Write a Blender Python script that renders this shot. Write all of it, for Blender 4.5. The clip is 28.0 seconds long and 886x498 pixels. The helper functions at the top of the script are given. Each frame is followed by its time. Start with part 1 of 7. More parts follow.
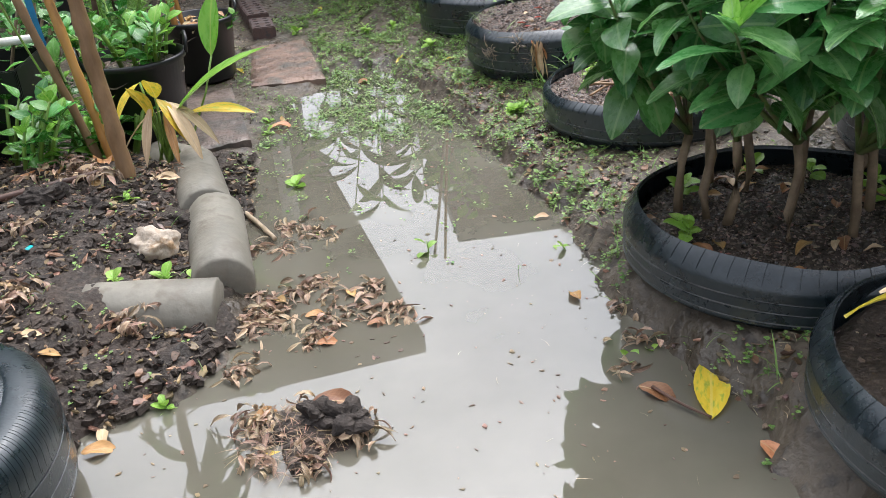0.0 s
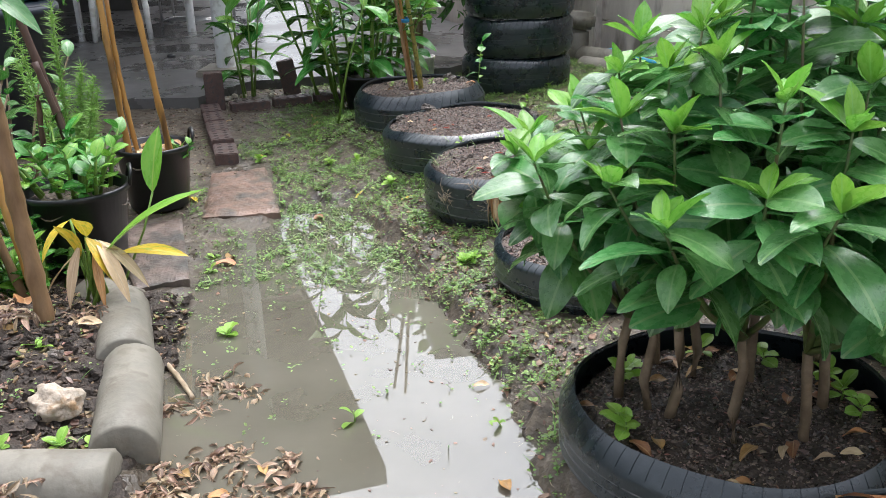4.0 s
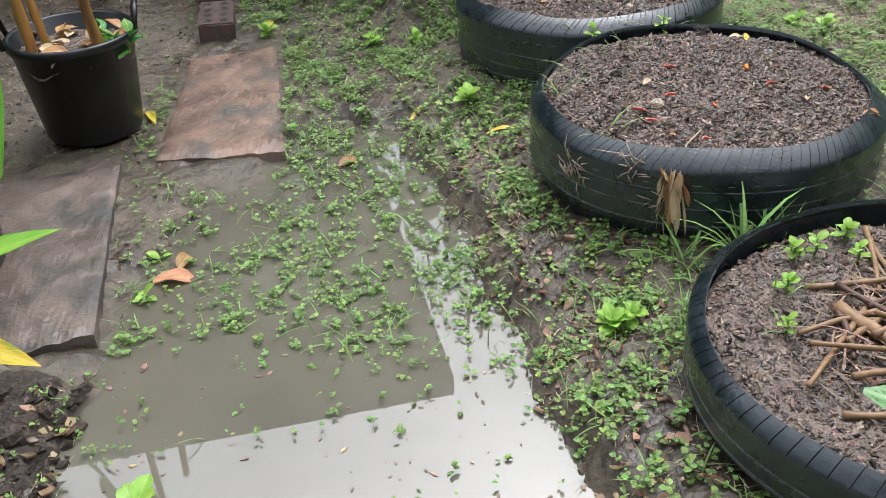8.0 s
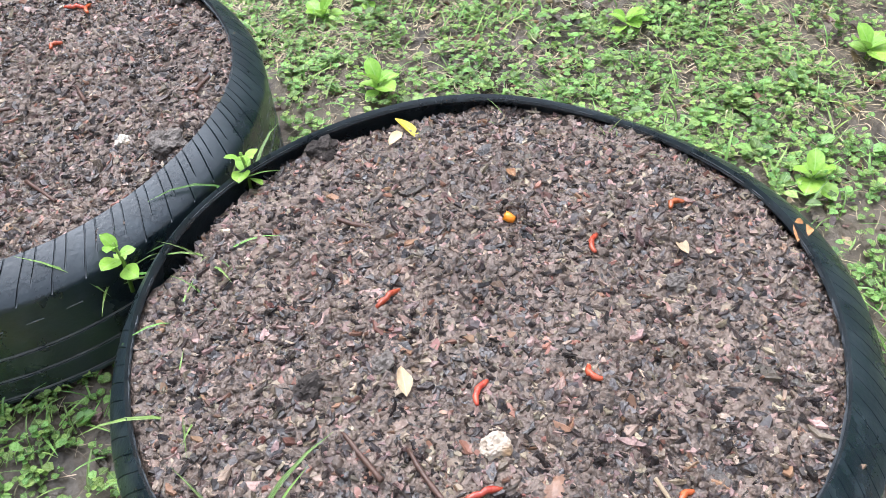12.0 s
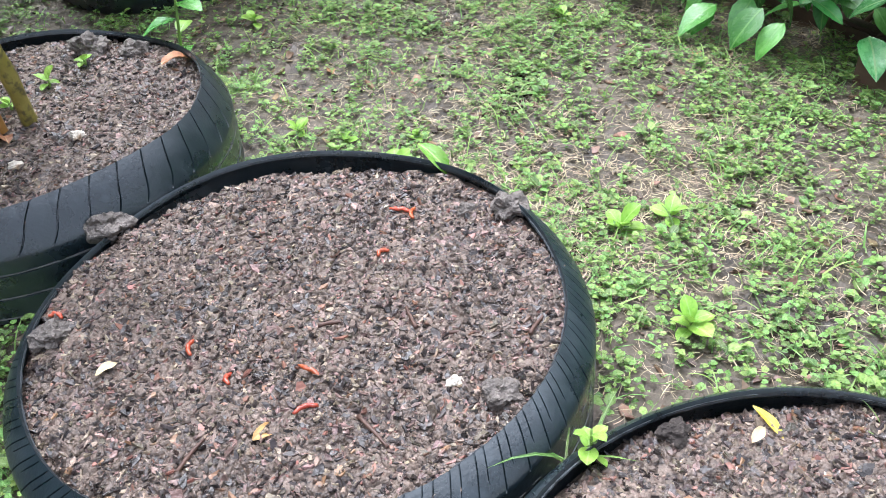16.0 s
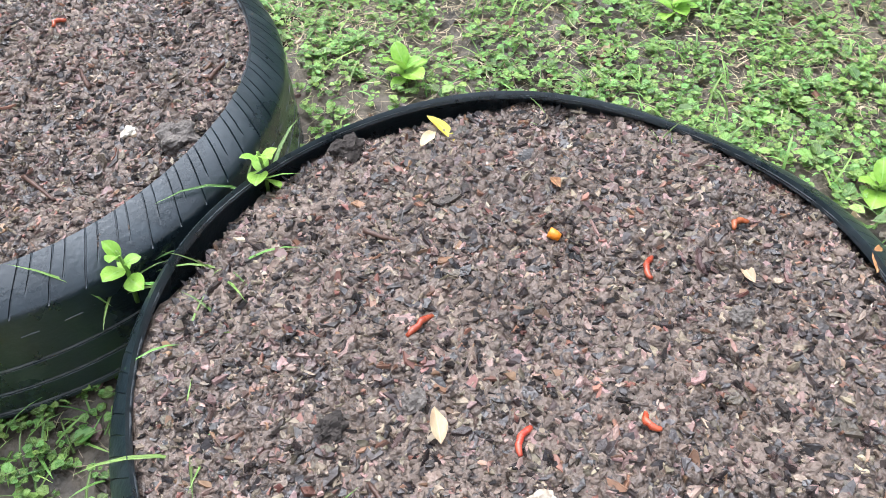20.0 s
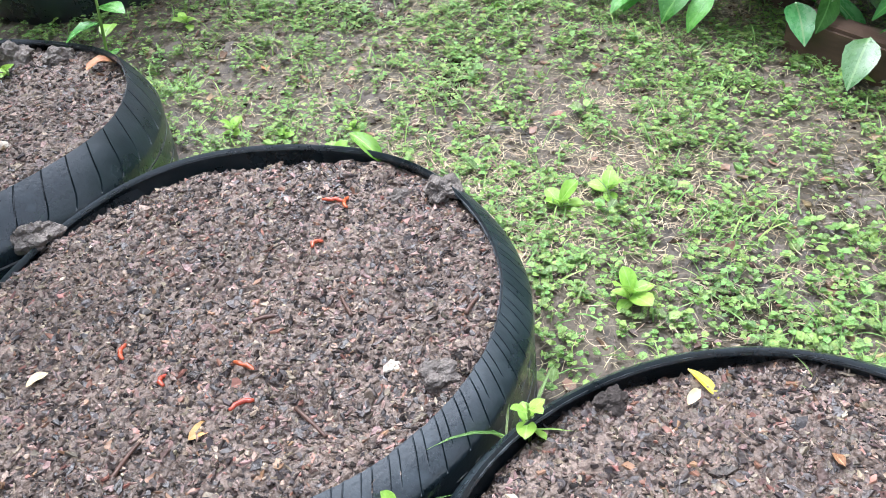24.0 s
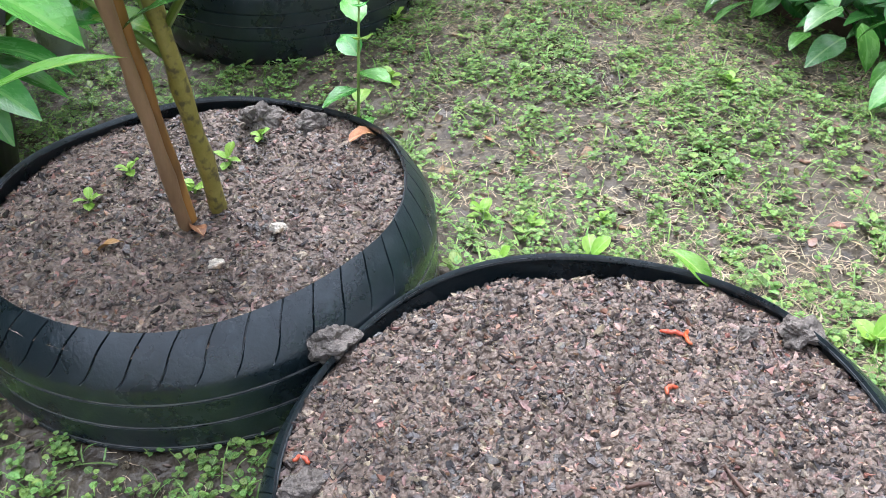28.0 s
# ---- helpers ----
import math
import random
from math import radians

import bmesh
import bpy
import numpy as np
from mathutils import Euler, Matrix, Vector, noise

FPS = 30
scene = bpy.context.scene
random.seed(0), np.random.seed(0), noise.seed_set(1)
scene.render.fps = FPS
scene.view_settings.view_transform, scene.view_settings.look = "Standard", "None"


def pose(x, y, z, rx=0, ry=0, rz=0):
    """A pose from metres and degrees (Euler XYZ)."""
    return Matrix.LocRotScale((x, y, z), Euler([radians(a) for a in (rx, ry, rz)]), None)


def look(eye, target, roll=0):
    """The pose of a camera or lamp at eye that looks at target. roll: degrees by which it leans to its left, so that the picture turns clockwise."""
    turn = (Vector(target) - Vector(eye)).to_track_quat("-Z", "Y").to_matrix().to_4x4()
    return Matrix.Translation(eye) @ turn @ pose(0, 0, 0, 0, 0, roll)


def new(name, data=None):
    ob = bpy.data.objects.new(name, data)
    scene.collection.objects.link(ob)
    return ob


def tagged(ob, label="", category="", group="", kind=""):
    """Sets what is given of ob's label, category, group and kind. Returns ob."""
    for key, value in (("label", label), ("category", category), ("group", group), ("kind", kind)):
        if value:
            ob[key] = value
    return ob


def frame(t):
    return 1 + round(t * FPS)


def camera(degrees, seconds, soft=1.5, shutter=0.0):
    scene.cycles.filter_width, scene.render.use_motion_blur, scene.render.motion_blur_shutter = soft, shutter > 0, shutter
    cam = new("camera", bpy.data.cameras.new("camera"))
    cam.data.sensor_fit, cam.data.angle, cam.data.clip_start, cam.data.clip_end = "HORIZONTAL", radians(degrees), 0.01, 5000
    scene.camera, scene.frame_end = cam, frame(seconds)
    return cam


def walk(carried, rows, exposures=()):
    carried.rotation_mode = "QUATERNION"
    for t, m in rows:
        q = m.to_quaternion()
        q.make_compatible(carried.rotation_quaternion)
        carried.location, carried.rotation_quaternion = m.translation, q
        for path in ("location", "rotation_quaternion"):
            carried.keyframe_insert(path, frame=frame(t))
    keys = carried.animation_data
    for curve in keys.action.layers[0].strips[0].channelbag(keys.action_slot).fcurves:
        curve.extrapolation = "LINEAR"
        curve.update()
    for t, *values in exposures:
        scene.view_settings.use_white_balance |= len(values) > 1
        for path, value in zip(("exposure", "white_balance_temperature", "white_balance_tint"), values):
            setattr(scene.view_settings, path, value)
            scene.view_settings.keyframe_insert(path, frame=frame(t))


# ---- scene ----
cam = camera(53.0, 28.0, soft=0.7)
PATH = [
    (0, (0.273, -0.404, 0.931), (0.148, 1.364, 0.005), -4.4),
    (0.5, (0.288, -0.383, 0.951), (0.03, 1.408, 0.099), -3.8),
    (1, (0.294, -0.376, 0.975), (0.006, 1.45, 0.213), -3.3),
    (1.5, (0.297, -0.352, 1.009), (0.05, 1.517, 0.339), -3.0),
    (2, (0.293, -0.34, 1.026), (0.087, 1.557, 0.426), -2.5),
    (2.5, (0.286, -0.337, 1.035), (0.105, 1.572, 0.465), -2.1),
    (3, (0.314, -0.335, 1.017), (0.174, 1.568, 0.416), -1.7),
    (3.5, (0.384, -0.322, 0.994), (0.307, 1.563, 0.33), -1.6),
    (5.5, (0.375, 0.331, 0.982), (0.232, 2.183, 0.241), -0.3),
    (6, (0.352, 0.508, 0.97), (0.264, 2.365, 0.232), -0.6),
    (6.5, (0.229, 0.646, 0.971), (0.182, 2.475, 0.163), -1.3),
    (7, (0.19, 0.787, 0.894), (-0.022, 2.515, -0.091), -1.5),
    (7.5, (0.219, 0.943, 0.858), (-0.117, 2.576, -0.246), -2.1),
    (8, (0.238, 1.085, 0.875), (0.0, 2.73, -0.236), -2.6),
    (8.5, (0.195, 1.304, 0.909), (0.261, 3.008, -0.137), -3.4),
    (9, (0.164, 1.44, 0.903), (0.435, 3.122, -0.144), -4.1),
    (9.5, (0.185, 1.601, 0.864), (0.535, 3.247, -0.218), -4.8),
    (10, (0.233, 1.829, 0.843), (0.612, 3.425, -0.301), -5.2),
    (10.5, (0.239, 1.96, 0.796), (0.727, 3.459, -0.435), -4.2),
    (11, (0.178, 2.084, 0.778), (0.877, 3.418, -0.538), -3.5),
    (11.5, (0.145, 2.154, 0.768), (0.972, 3.358, -0.598), -3.4),
    (12, (0.168, 2.244, 0.754), (1.089, 3.352, -0.633), -3.0),
    (12.5, (0.208, 2.315, 0.764), (1.217, 3.359, -0.611), -3.3),
    (14.5, (0.211, 2.335, 0.709), (1.226, 3.259, -0.746), -1.1),
    (15, (0.198, 2.344, 0.726), (1.147, 3.373, -0.703), -2.6),
    (15.5, (0.14, 2.415, 0.77), (1.022, 3.667, -0.517), -2.8),
    (16, (0.108, 2.471, 0.833), (0.849, 3.894, -0.361), -2.3),
    (16.5, (0.086, 2.49, 0.839), (0.725, 3.993, -0.315), -1.6),
    (17, (0.079, 2.495, 0.849), (0.645, 4.045, -0.28), -1.2),
    (17.5, (0.092, 2.481, 0.837), (0.646, 4.031, -0.3), -1.1),
    (18, (0.127, 2.428, 0.788), (0.752, 3.906, -0.406), -1.2),
    (18.5, (0.164, 2.363, 0.748), (0.866, 3.74, -0.522), -1.6),
    (19, (0.176, 2.339, 0.736), (0.943, 3.607, -0.608), -1.9),
    (19.5, (0.185, 2.33, 0.734), (1.001, 3.496, -0.671), -1.9),
    (20, (0.204, 2.32, 0.731), (1.076, 3.403, -0.706), -2.1),
    (20.5, (0.216, 2.317, 0.736), (1.142, 3.336, -0.714), -2.6),
    (22.5, (0.248, 2.327, 0.746), (1.311, 3.258, -0.669), -4.0),
    (23, (0.249, 2.342, 0.751), (1.31, 3.326, -0.629), -4.4),
    (23.5, (0.209, 2.394, 0.79), (1.174, 3.578, -0.501), -5.0),
    (24, (0.136, 2.451, 0.818), (0.939, 3.831, -0.387), -4.5),
    (24.5, (0.103, 2.468, 0.825), (0.762, 3.938, -0.361), -3.5),
    (25, (0.096, 2.475, 0.827), (0.66, 3.987, -0.356), -3.0),
    (25.5, (0.095, 2.473, 0.824), (0.619, 4.008, -0.345), -2.5),
    (26, (0.098, 2.467, 0.824), (0.615, 4.011, -0.339), -2.3),
    (26.5, (0.099, 2.462, 0.828), (0.621, 4.012, -0.324), -2.5),
    (27, (0.088, 2.477, 0.82), (0.614, 4.014, -0.347), -2.1),
    (27.5, (0.028, 2.587, 0.807), (0.628, 4.083, -0.377), -1.5),
    (28, (-0.058, 2.756, 0.846), (0.685, 4.212, -0.306), -1.2),
]
walk(cam, [(t, look(eye, target, roll)) for t, eye, target, roll in PATH], [(0, 1.14, 6150, 11), (1, 1.15, 6150, 11), (3, 1.33, 6150, 11), (6.5, 1.15, 6100, 10), (8, 1.02, 6100, 10), (9, 1.5, 5850, 12), (12.5, 1.55, 5800, 12), (15, 1.56, 5800, 12), (16.2, 1.8, 5750, 12), (18, 1.78, 5750, 12), (20, 1.56, 5800, 10), (23, 1.5, 5800, 7), (24, 1.78, 5750, 12), (25, 1.7, 5750, 12), (28, 1.76, 5750, 12)])

# ---- world and light: an overcast, rainy day ----
SUN_DIR = Vector((0.08, 0.4, 0.92)).normalized()
world = bpy.data.worlds.new("overcast_sky")
scene.world = world
world.use_nodes = True
wn = world.node_tree.nodes
sky = wn.new("ShaderNodeTexSky")
sky.sky_type = "NISHITA"
sky.sun_disc = False
sky.sun_elevation = math.asin(SUN_DIR.z)
sky.sun_rotation = math.atan2(SUN_DIR.x, SUN_DIR.y)
sky.dust_density = 6.0
sky.air_density = 1.0
grey = wn.new("ShaderNodeHueSaturation")
grey.inputs["Saturation"].default_value = 0.3
world.node_tree.links.new(sky.outputs[0], grey.inputs["Color"])
world.node_tree.links.new(grey.outputs[0], wn["Background"].inputs["Color"])
wn["Background"].inputs["Strength"].default_value = 0.15
sun_data = bpy.data.lights.new("sun", "SUN")
sun_data.energy = 1.0
sun_data.angle = radians(110)
sun_data.color = (0.96, 0.98, 1.0)
sun = new("sun", sun_data)
sun.matrix_world = look(SUN_DIR * 10, (0, 0, 0))

# ---- materials ----
MATS = {}


def mat(name, c1, c2, rough=0.6, scale=8.0, detail=6.0, bump=0.2, bscale=None, spec=0.5, metal=0.0, c3=None, s3=60.0,
        rough2=None, coords="Object", rnd=0.0, isl=0.0, dist=0.01, stretch=None):
    """Two colours mixed by large noise, a third by fine noise; gloss and relief follow noise of their own."""
    m = bpy.data.materials.new(name)
    m.use_nodes = True
    nt, n = m.node_tree, m.node_tree.nodes
    b = n["Principled BSDF"]
    tc = n.new("ShaderNodeTexCoord")
    src = tc.outputs[coords]
    if stretch:
        mp = n.new("ShaderNodeMapping")
        mp.inputs["Scale"].default_value = stretch
        nt.links.new(src, mp.inputs["Vector"])
        src = mp.outputs[0]
    n1 = n.new("ShaderNodeTexNoise")
    n1.inputs["Scale"].default_value = scale
    n1.inputs["Detail"].default_value = detail
    n1.inputs["Roughness"].default_value = 0.65
    nt.links.new(src, n1.inputs["Vector"])
    r = n.new("ShaderNodeValToRGB")
    r.color_ramp.elements[0].position, r.color_ramp.elements[1].position = 0.35, 0.65
    r.color_ramp.elements[0].color, r.color_ramp.elements[1].color = (*c1, 1), (*c2, 1)
    nt.links.new(n1.outputs["Fac"], r.inputs["Fac"])
    col = r.outputs["Color"]
    if c3:
        n3 = n.new("ShaderNodeTexNoise")
        n3.inputs["Scale"].default_value = s3
        n3.inputs["Detail"].default_value = 4
        nt.links.new(src, n3.inputs["Vector"])
        r3 = n.new("ShaderNodeValToRGB")
        r3.color_ramp.elements[0].position, r3.color_ramp.elements[1].position = 0.52, 0.66
        nt.links.new(n3.outputs["Fac"], r3.inputs["Fac"])
        mx = n.new("ShaderNodeMix")
        mx.data_type = "RGBA"
        nt.links.new(r3.outputs["Color"], mx.inputs["Factor"])
        nt.links.new(col, mx.inputs["A"])
        mx.inputs["B"].default_value = (*c3, 1)
        col = mx.outputs["Result"]
    if rnd or isl:
        hs = n.new("ShaderNodeHueSaturation")
        rv = None
        if rnd:
            rv = n.new("ShaderNodeObjectInfo").outputs["Random"]
        else:
            rv = n.new("ShaderNodeNewGeometry").outputs["Random Per Island"]
        amt = rnd or isl
        mr = n.new("ShaderNodeMapRange")
        mr.inputs["To Min"].default_value, mr.inputs["To Max"].default_value = 1 - amt, 1 + amt
        nt.links.new(rv, mr.inputs["Value"])
        nt.links.new(mr.outputs[0], hs.inputs["Value"])
        ma = n.new("ShaderNodeMath")
        ma.operation = "MULTIPLY"
        ma.inputs[1].default_value = 7.31
        fr = n.new("ShaderNodeMath")
        fr.operation = "FRACT"
        nt.links.new(rv, ma.inputs[0])
        nt.links.new(ma.outputs[0], fr.inputs[0])
        mh = n.new("ShaderNodeMapRange")
        mh.inputs["To Min"].default_value, mh.inputs["To Max"].default_value = 0.5 - 0.05 * amt, 0.5 + 0.05 * amt
        nt.links.new(fr.outputs[0], mh.inputs["Value"])
        nt.links.new(mh.outputs[0], hs.inputs["Hue"])
        nt.links.new(col, hs.inputs["Color"])
        col = hs.outputs["Color"]
    nt.links.new(col, b.inputs["Base Color"])
    n2 = n.new("ShaderNodeTexNoise")
    n2.inputs["Scale"].default_value = bscale or scale * 6
    n2.inputs["Detail"].default_value = 5
    nt.links.new(src, n2.inputs["Vector"])
    rr = n.new("ShaderNodeMapRange")
    rr.inputs["From Min"].default_value, rr.inputs["From Max"].default_value = 0.35, 0.65
    rr.inputs["To Min"].default_value, rr.inputs["To Max"].default_value = rough2 if rough2 is not None else max(rough - 0.12, 0.05), rough
    nt.links.new(n1.outputs["Fac"], rr.inputs["Value"])
    nt.links.new(rr.outputs[0], b.inputs["Roughness"])
    if bump:
        bp = n.new("ShaderNodeBump")
        bp.inputs["Strength"].default_value = bump
        bp.inputs["Distance"].default_value = dist
        nt.links.new(n2.outputs["Fac"], bp.inputs["Height"])
        nt.links.new(bp.outputs[0], b.inputs["Normal"])
    b.inputs["Specular IOR Level"].default_value = spec
    b.inputs["Metallic"].default_value = metal
    MATS[name] = m
    return m


def leaf_mat(name, c1, c2, vein, rough=0.28, veins=9.0, rnd=0.25, isl=0.0, spots=None, trans=0.12, gloss=0.5, drops=0.0, coat=0.0):
    """A wet leaf: midrib and side veins from the leaf's own u, v; light shows through it a little."""
    m = mat(name, c1, c2, rough=rough, scale=3.0, coords="UV", bump=0.0, rnd=rnd, isl=isl, spec=gloss, c3=spots, s3=7.0)
    nt, n = m.node_tree, m.node_tree.nodes
    b = n["Principled BSDF"]
    b.inputs["Coat Weight"].default_value, b.inputs["Coat Roughness"].default_value = coat, 0.22
    uv = n.new("ShaderNodeTexCoord")
    sp = n.new("ShaderNodeSeparateXYZ")
    nt.links.new(uv.outputs["UV"], sp.inputs[0])

    def op(kind, a, c):
        q = n.new("ShaderNodeMath")
        q.operation = kind
        for i, v in enumerate((a, c)):
            if isinstance(v, (int, float)):
                q.inputs[i].default_value = v
            elif v is not None:
                nt.links.new(v, q.inputs[i])
        return q.outputs[0]

    side = op("ABSOLUTE", op("SUBTRACT", sp.outputs["Y"], 0.5), None)
    phase = op("MULTIPLY", op("SUBTRACT", sp.outputs["X"], op("MULTIPLY", side, 0.5)), veins * 6.283)
    wave = op("POWER", op("ABSOLUTE", op("COSINE", op("MULTIPLY", phase, 0.5), None), None), 14.0)
    rib = op("LESS_THAN", side, 0.032)
    mask = op("MAXIMUM", op("MULTIPLY", wave, 0.1), op("MULTIPLY", rib, 0.7))
    src = b.inputs["Base Color"].links[0].from_socket
    mx = n.new("ShaderNodeMix")
    mx.data_type = "RGBA"
    nt.links.new(mask, mx.inputs["Factor"])
    nt.links.new(src, mx.inputs["A"])
    mx.inputs["B"].default_value = (*vein, 1)
    nt.links.new(mx.outputs["Result"], b.inputs["Base Color"])
    nz = n.new("ShaderNodeTexNoise")
    nz.inputs["Scale"].default_value = 26.0
    nt.links.new(uv.outputs["UV"], nz.inputs["Vector"])
    hsum = op("ADD", op("MULTIPLY", mask, -0.8), op("MULTIPLY", nz.outputs["Fac"], 0.3))
    if drops:
        # beads of rain standing on the leaf
        stretch = n.new("ShaderNodeMapping")
        stretch.inputs["Scale"].default_value = (1.9, 1.0, 1.0)
        nt.links.new(uv.outputs["UV"], stretch.inputs["Vector"])
        vo = n.new("ShaderNodeTexVoronoi")
        vo.inputs["Scale"].default_value = 20.0
        nt.links.new(stretch.outputs[0], vo.inputs["Vector"])
        bead = op("SUBTRACT", op("MULTIPLY", op("FRACT", op("MULTIPLY", vo.outputs["Color"], 5.3), None), 0.42), vo.outputs["Distance"])
        bead = op("POWER", op("MAXIMUM", op("MULTIPLY", bead, 4.0), 0.0), 0.5)
        hsum = op("ADD", hsum, op("MULTIPLY", bead, drops))
    bp = n.new("ShaderNodeBump")
    bp.inputs["Strength"].default_value = 0.45
    bp.inputs["Distance"].default_value = 0.004
    nt.links.new(hsum, bp.inputs["Height"])
    nt.links.new(bp.outputs[0], b.inputs["Normal"])
    tr = n.new("ShaderNodeBsdfTranslucent")
    nt.links.new(mx.outputs["Result"], tr.inputs["Color"])
    ms = n.new("ShaderNodeMixShader")
    ms.inputs[0].default_value = trans
    out = n["Material Output"]
    nt.links.new(b.outputs[0], ms.inputs[1])
    nt.links.new(tr.outputs[0], ms.inputs[2])
    nt.links.new(ms.outputs[0], out.inputs["Surface"])
    return m


mat("mud", (0.056, 0.044, 0.031), (0.132, 0.106, 0.077), rough=0.75, rough2=0.2, scale=4, spec=0.4, bump=0.7, bscale=60, c3=(0.045, 0.036, 0.028), s3=28, dist=0.012)
mat("soil", (0.08, 0.058, 0.045), (0.2, 0.148, 0.115), rough=0.6, rough2=0.22, scale=14, bump=0.9, bscale=140, c3=(0.04, 0.03, 0.026), s3=120, dist=0.008)
mat("chips", (0.07, 0.049, 0.037), (0.232, 0.165, 0.126), rough=0.46, rough2=0.2, scale=60, bump=0.5, bscale=260, isl=0.86, dist=0.006)
# dark bark, whose colour also stands in for shaded gaps in the mulch
mat("dark_chips_and_gaps", (0.018, 0.014, 0.013), (0.045, 0.034, 0.03), rough=0.4, rough2=0.15, scale=30, bump=0.3, isl=0.5)
mat("red_chips", (0.11, 0.05, 0.032), (0.24, 0.125, 0.08), rough=0.5, rough2=0.25, scale=30, bump=0.2, isl=0.5)
mat("groove_mud", (0.07, 0.073, 0.074), (0.15, 0.15, 0.145), rough=0.7, scale=20, bump=0.2)
mat("cut_rubber", (0.028, 0.032, 0.036), (0.06, 0.066, 0.07), spec=0.3, rough=0.75, scale=20, bump=0.2)
mat("bed_soil", (0.022, 0.017, 0.013), (0.058, 0.043, 0.034), rough=0.85, rough2=0.5, spec=0.3, scale=14, bump=0.9, bscale=100, c3=(0.085, 0.065, 0.05), s3=80, dist=0.01)
mat("pale_chips", (0.26, 0.2, 0.14), (0.38, 0.31, 0.23), rough=0.5, scale=30, bump=0.2, isl=0.4)
mat("litter", (0.1, 0.06, 0.036), (0.26, 0.165, 0.092), rough=0.5, rough2=0.3, scale=30, bump=0.2, isl=0.7)
mat("straw", (0.24, 0.19, 0.115), (0.4, 0.33, 0.21), rough=0.6, scale=30, bump=0.2, isl=0.6)
mat("rubber", (0.006, 0.0112, 0.0138), (0.0118, 0.0205, 0.0255), rough=0.4, rough2=0.2, scale=14, bump=0.25, bscale=220, c3=(0.019, 0.028, 0.033), s3=45, dist=0.002, spec=0.75)
MATS["rubber"].node_tree.nodes["Principled BSDF"].inputs["Coat Weight"].default_value = 0.2
MATS["rubber"].node_tree.nodes["Principled BSDF"].inputs["Coat Roughness"].default_value = 0.35
mat("concrete", (0.14, 0.127, 0.1), (0.25, 0.23, 0.186), rough=0.75, rough2=0.5, scale=7, bump=0.3, bscale=90, c3=(0.15, 0.13, 0.1), s3=26, dist=0.004)
mat("floor_concrete", (0.07, 0.068, 0.066), (0.15, 0.145, 0.14), rough=0.5, rough2=0.06, scale=1.3, bump=0.08, bscale=30, dist=0.004)
mat("wall_concrete", (0.4, 0.355, 0.31), (0.64, 0.58, 0.51), rough=0.85, scale=2.2, bump=0.3, bscale=60, c3=(0.22, 0.19, 0.16), s3=7, dist=0.005, stretch=(1, 1, 0.45))
mat("lime_stain", (0.62, 0.58, 0.5), (0.3, 0.26, 0.21), rough=0.8, scale=14, bump=0.3, dist=0.004)
mat("sandstone", (0.1, 0.066, 0.05), (0.26, 0.165, 0.12), rough=0.55, rough2=0.28, scale=9, bump=0.6, bscale=60, c3=(0.075, 0.066, 0.054), s3=7, dist=0.006)
mat("dark_slab", (0.07, 0.055, 0.047), (0.19, 0.142, 0.116), rough=0.5, rough2=0.25, scale=7, bump=0.7, bscale=60, c3=(0.055, 0.05, 0.044), s3=9, dist=0.006)
mat("brick", (0.06, 0.036, 0.032), (0.12, 0.072, 0.06), rough=0.7, rough2=0.4, scale=20, bump=0.6, bscale=120, c3=(0.06, 0.05, 0.05), s3=50, dist=0.004)
mat("black_plastic", (0.006, 0.006, 0.007), (0.014, 0.014, 0.015), rough=0.4, scale=10, bump=0.08, bscale=80, dist=0.002)
mat("white_paint", (0.6, 0.6, 0.58), (0.72, 0.72, 0.7), rough=0.45, scale=6, bump=0.05, c3=(0.45, 0.43, 0.4), s3=20)
mat("white_plastic", (0.68, 0.67, 0.62), (0.76, 0.75, 0.72), rough=0.35, scale=6, bump=0.03, c3=(0.5, 0.47, 0.4), s3=14)
mat("turquoise_plastic", (0.02, 0.42, 0.46), (0.03, 0.52, 0.55), rough=0.35, scale=6, bump=0.02)
mat("blue_plastic", (0.02, 0.16, 0.42), (0.04, 0.3, 0.6), rough=0.4, scale=20, bump=0.2)
mat("blue_pipe", (0.03, 0.38, 0.6), (0.06, 0.5, 0.72), rough=0.4, scale=20, bump=0.05)
mat("grey_bin", (0.03, 0.034, 0.045), (0.05, 0.055, 0.07), rough=0.45, scale=8, bump=0.05)
mat("steel", (0.4, 0.4, 0.4), (0.55, 0.55, 0.54), rough=0.38, scale=12, bump=0.05, metal=0.8)
mat("bark", (0.15, 0.085, 0.04), (0.3, 0.18, 0.09), rough=0.6, rough2=0.4, scale=16, bump=0.5, bscale=70, dist=0.004, stretch=(1, 1, 0.25))
mat("bush_bark", (0.14, 0.095, 0.055), (0.27, 0.195, 0.12), rough=0.65, scale=22, bump=0.5, bscale=90, dist=0.003)
mat("bamboo", (0.32, 0.15, 0.035), (0.46, 0.25, 0.07), rough=0.42, scale=9, bump=0.15, bscale=60, c3=(0.14, 0.07, 0.025), s3=24, dist=0.002, stretch=(1, 1, 0.2))
mat("dark_wood", (0.05, 0.025, 0.018), (0.11, 0.055, 0.035), rough=0.6, scale=12, bump=0.4, stretch=(1, 1, 0.2), dist=0.003)
mat("yellow_stem", (0.2, 0.17, 0.03), (0.3, 0.25, 0.06), rough=0.5, scale=40, bump=0.3, c3=(0.1, 0.08, 0.03), s3=90, dist=0.002)
mat("shoot_green", (0.07, 0.12, 0.035), (0.15, 0.2, 0.06), rough=0.5, scale=14, bump=0.2, c3=(0.14, 0.1, 0.055), s3=30)
mat("green_stem", (0.12, 0.22, 0.03), (0.2, 0.32, 0.06), rough=0.45, scale=14, bump=0.1)
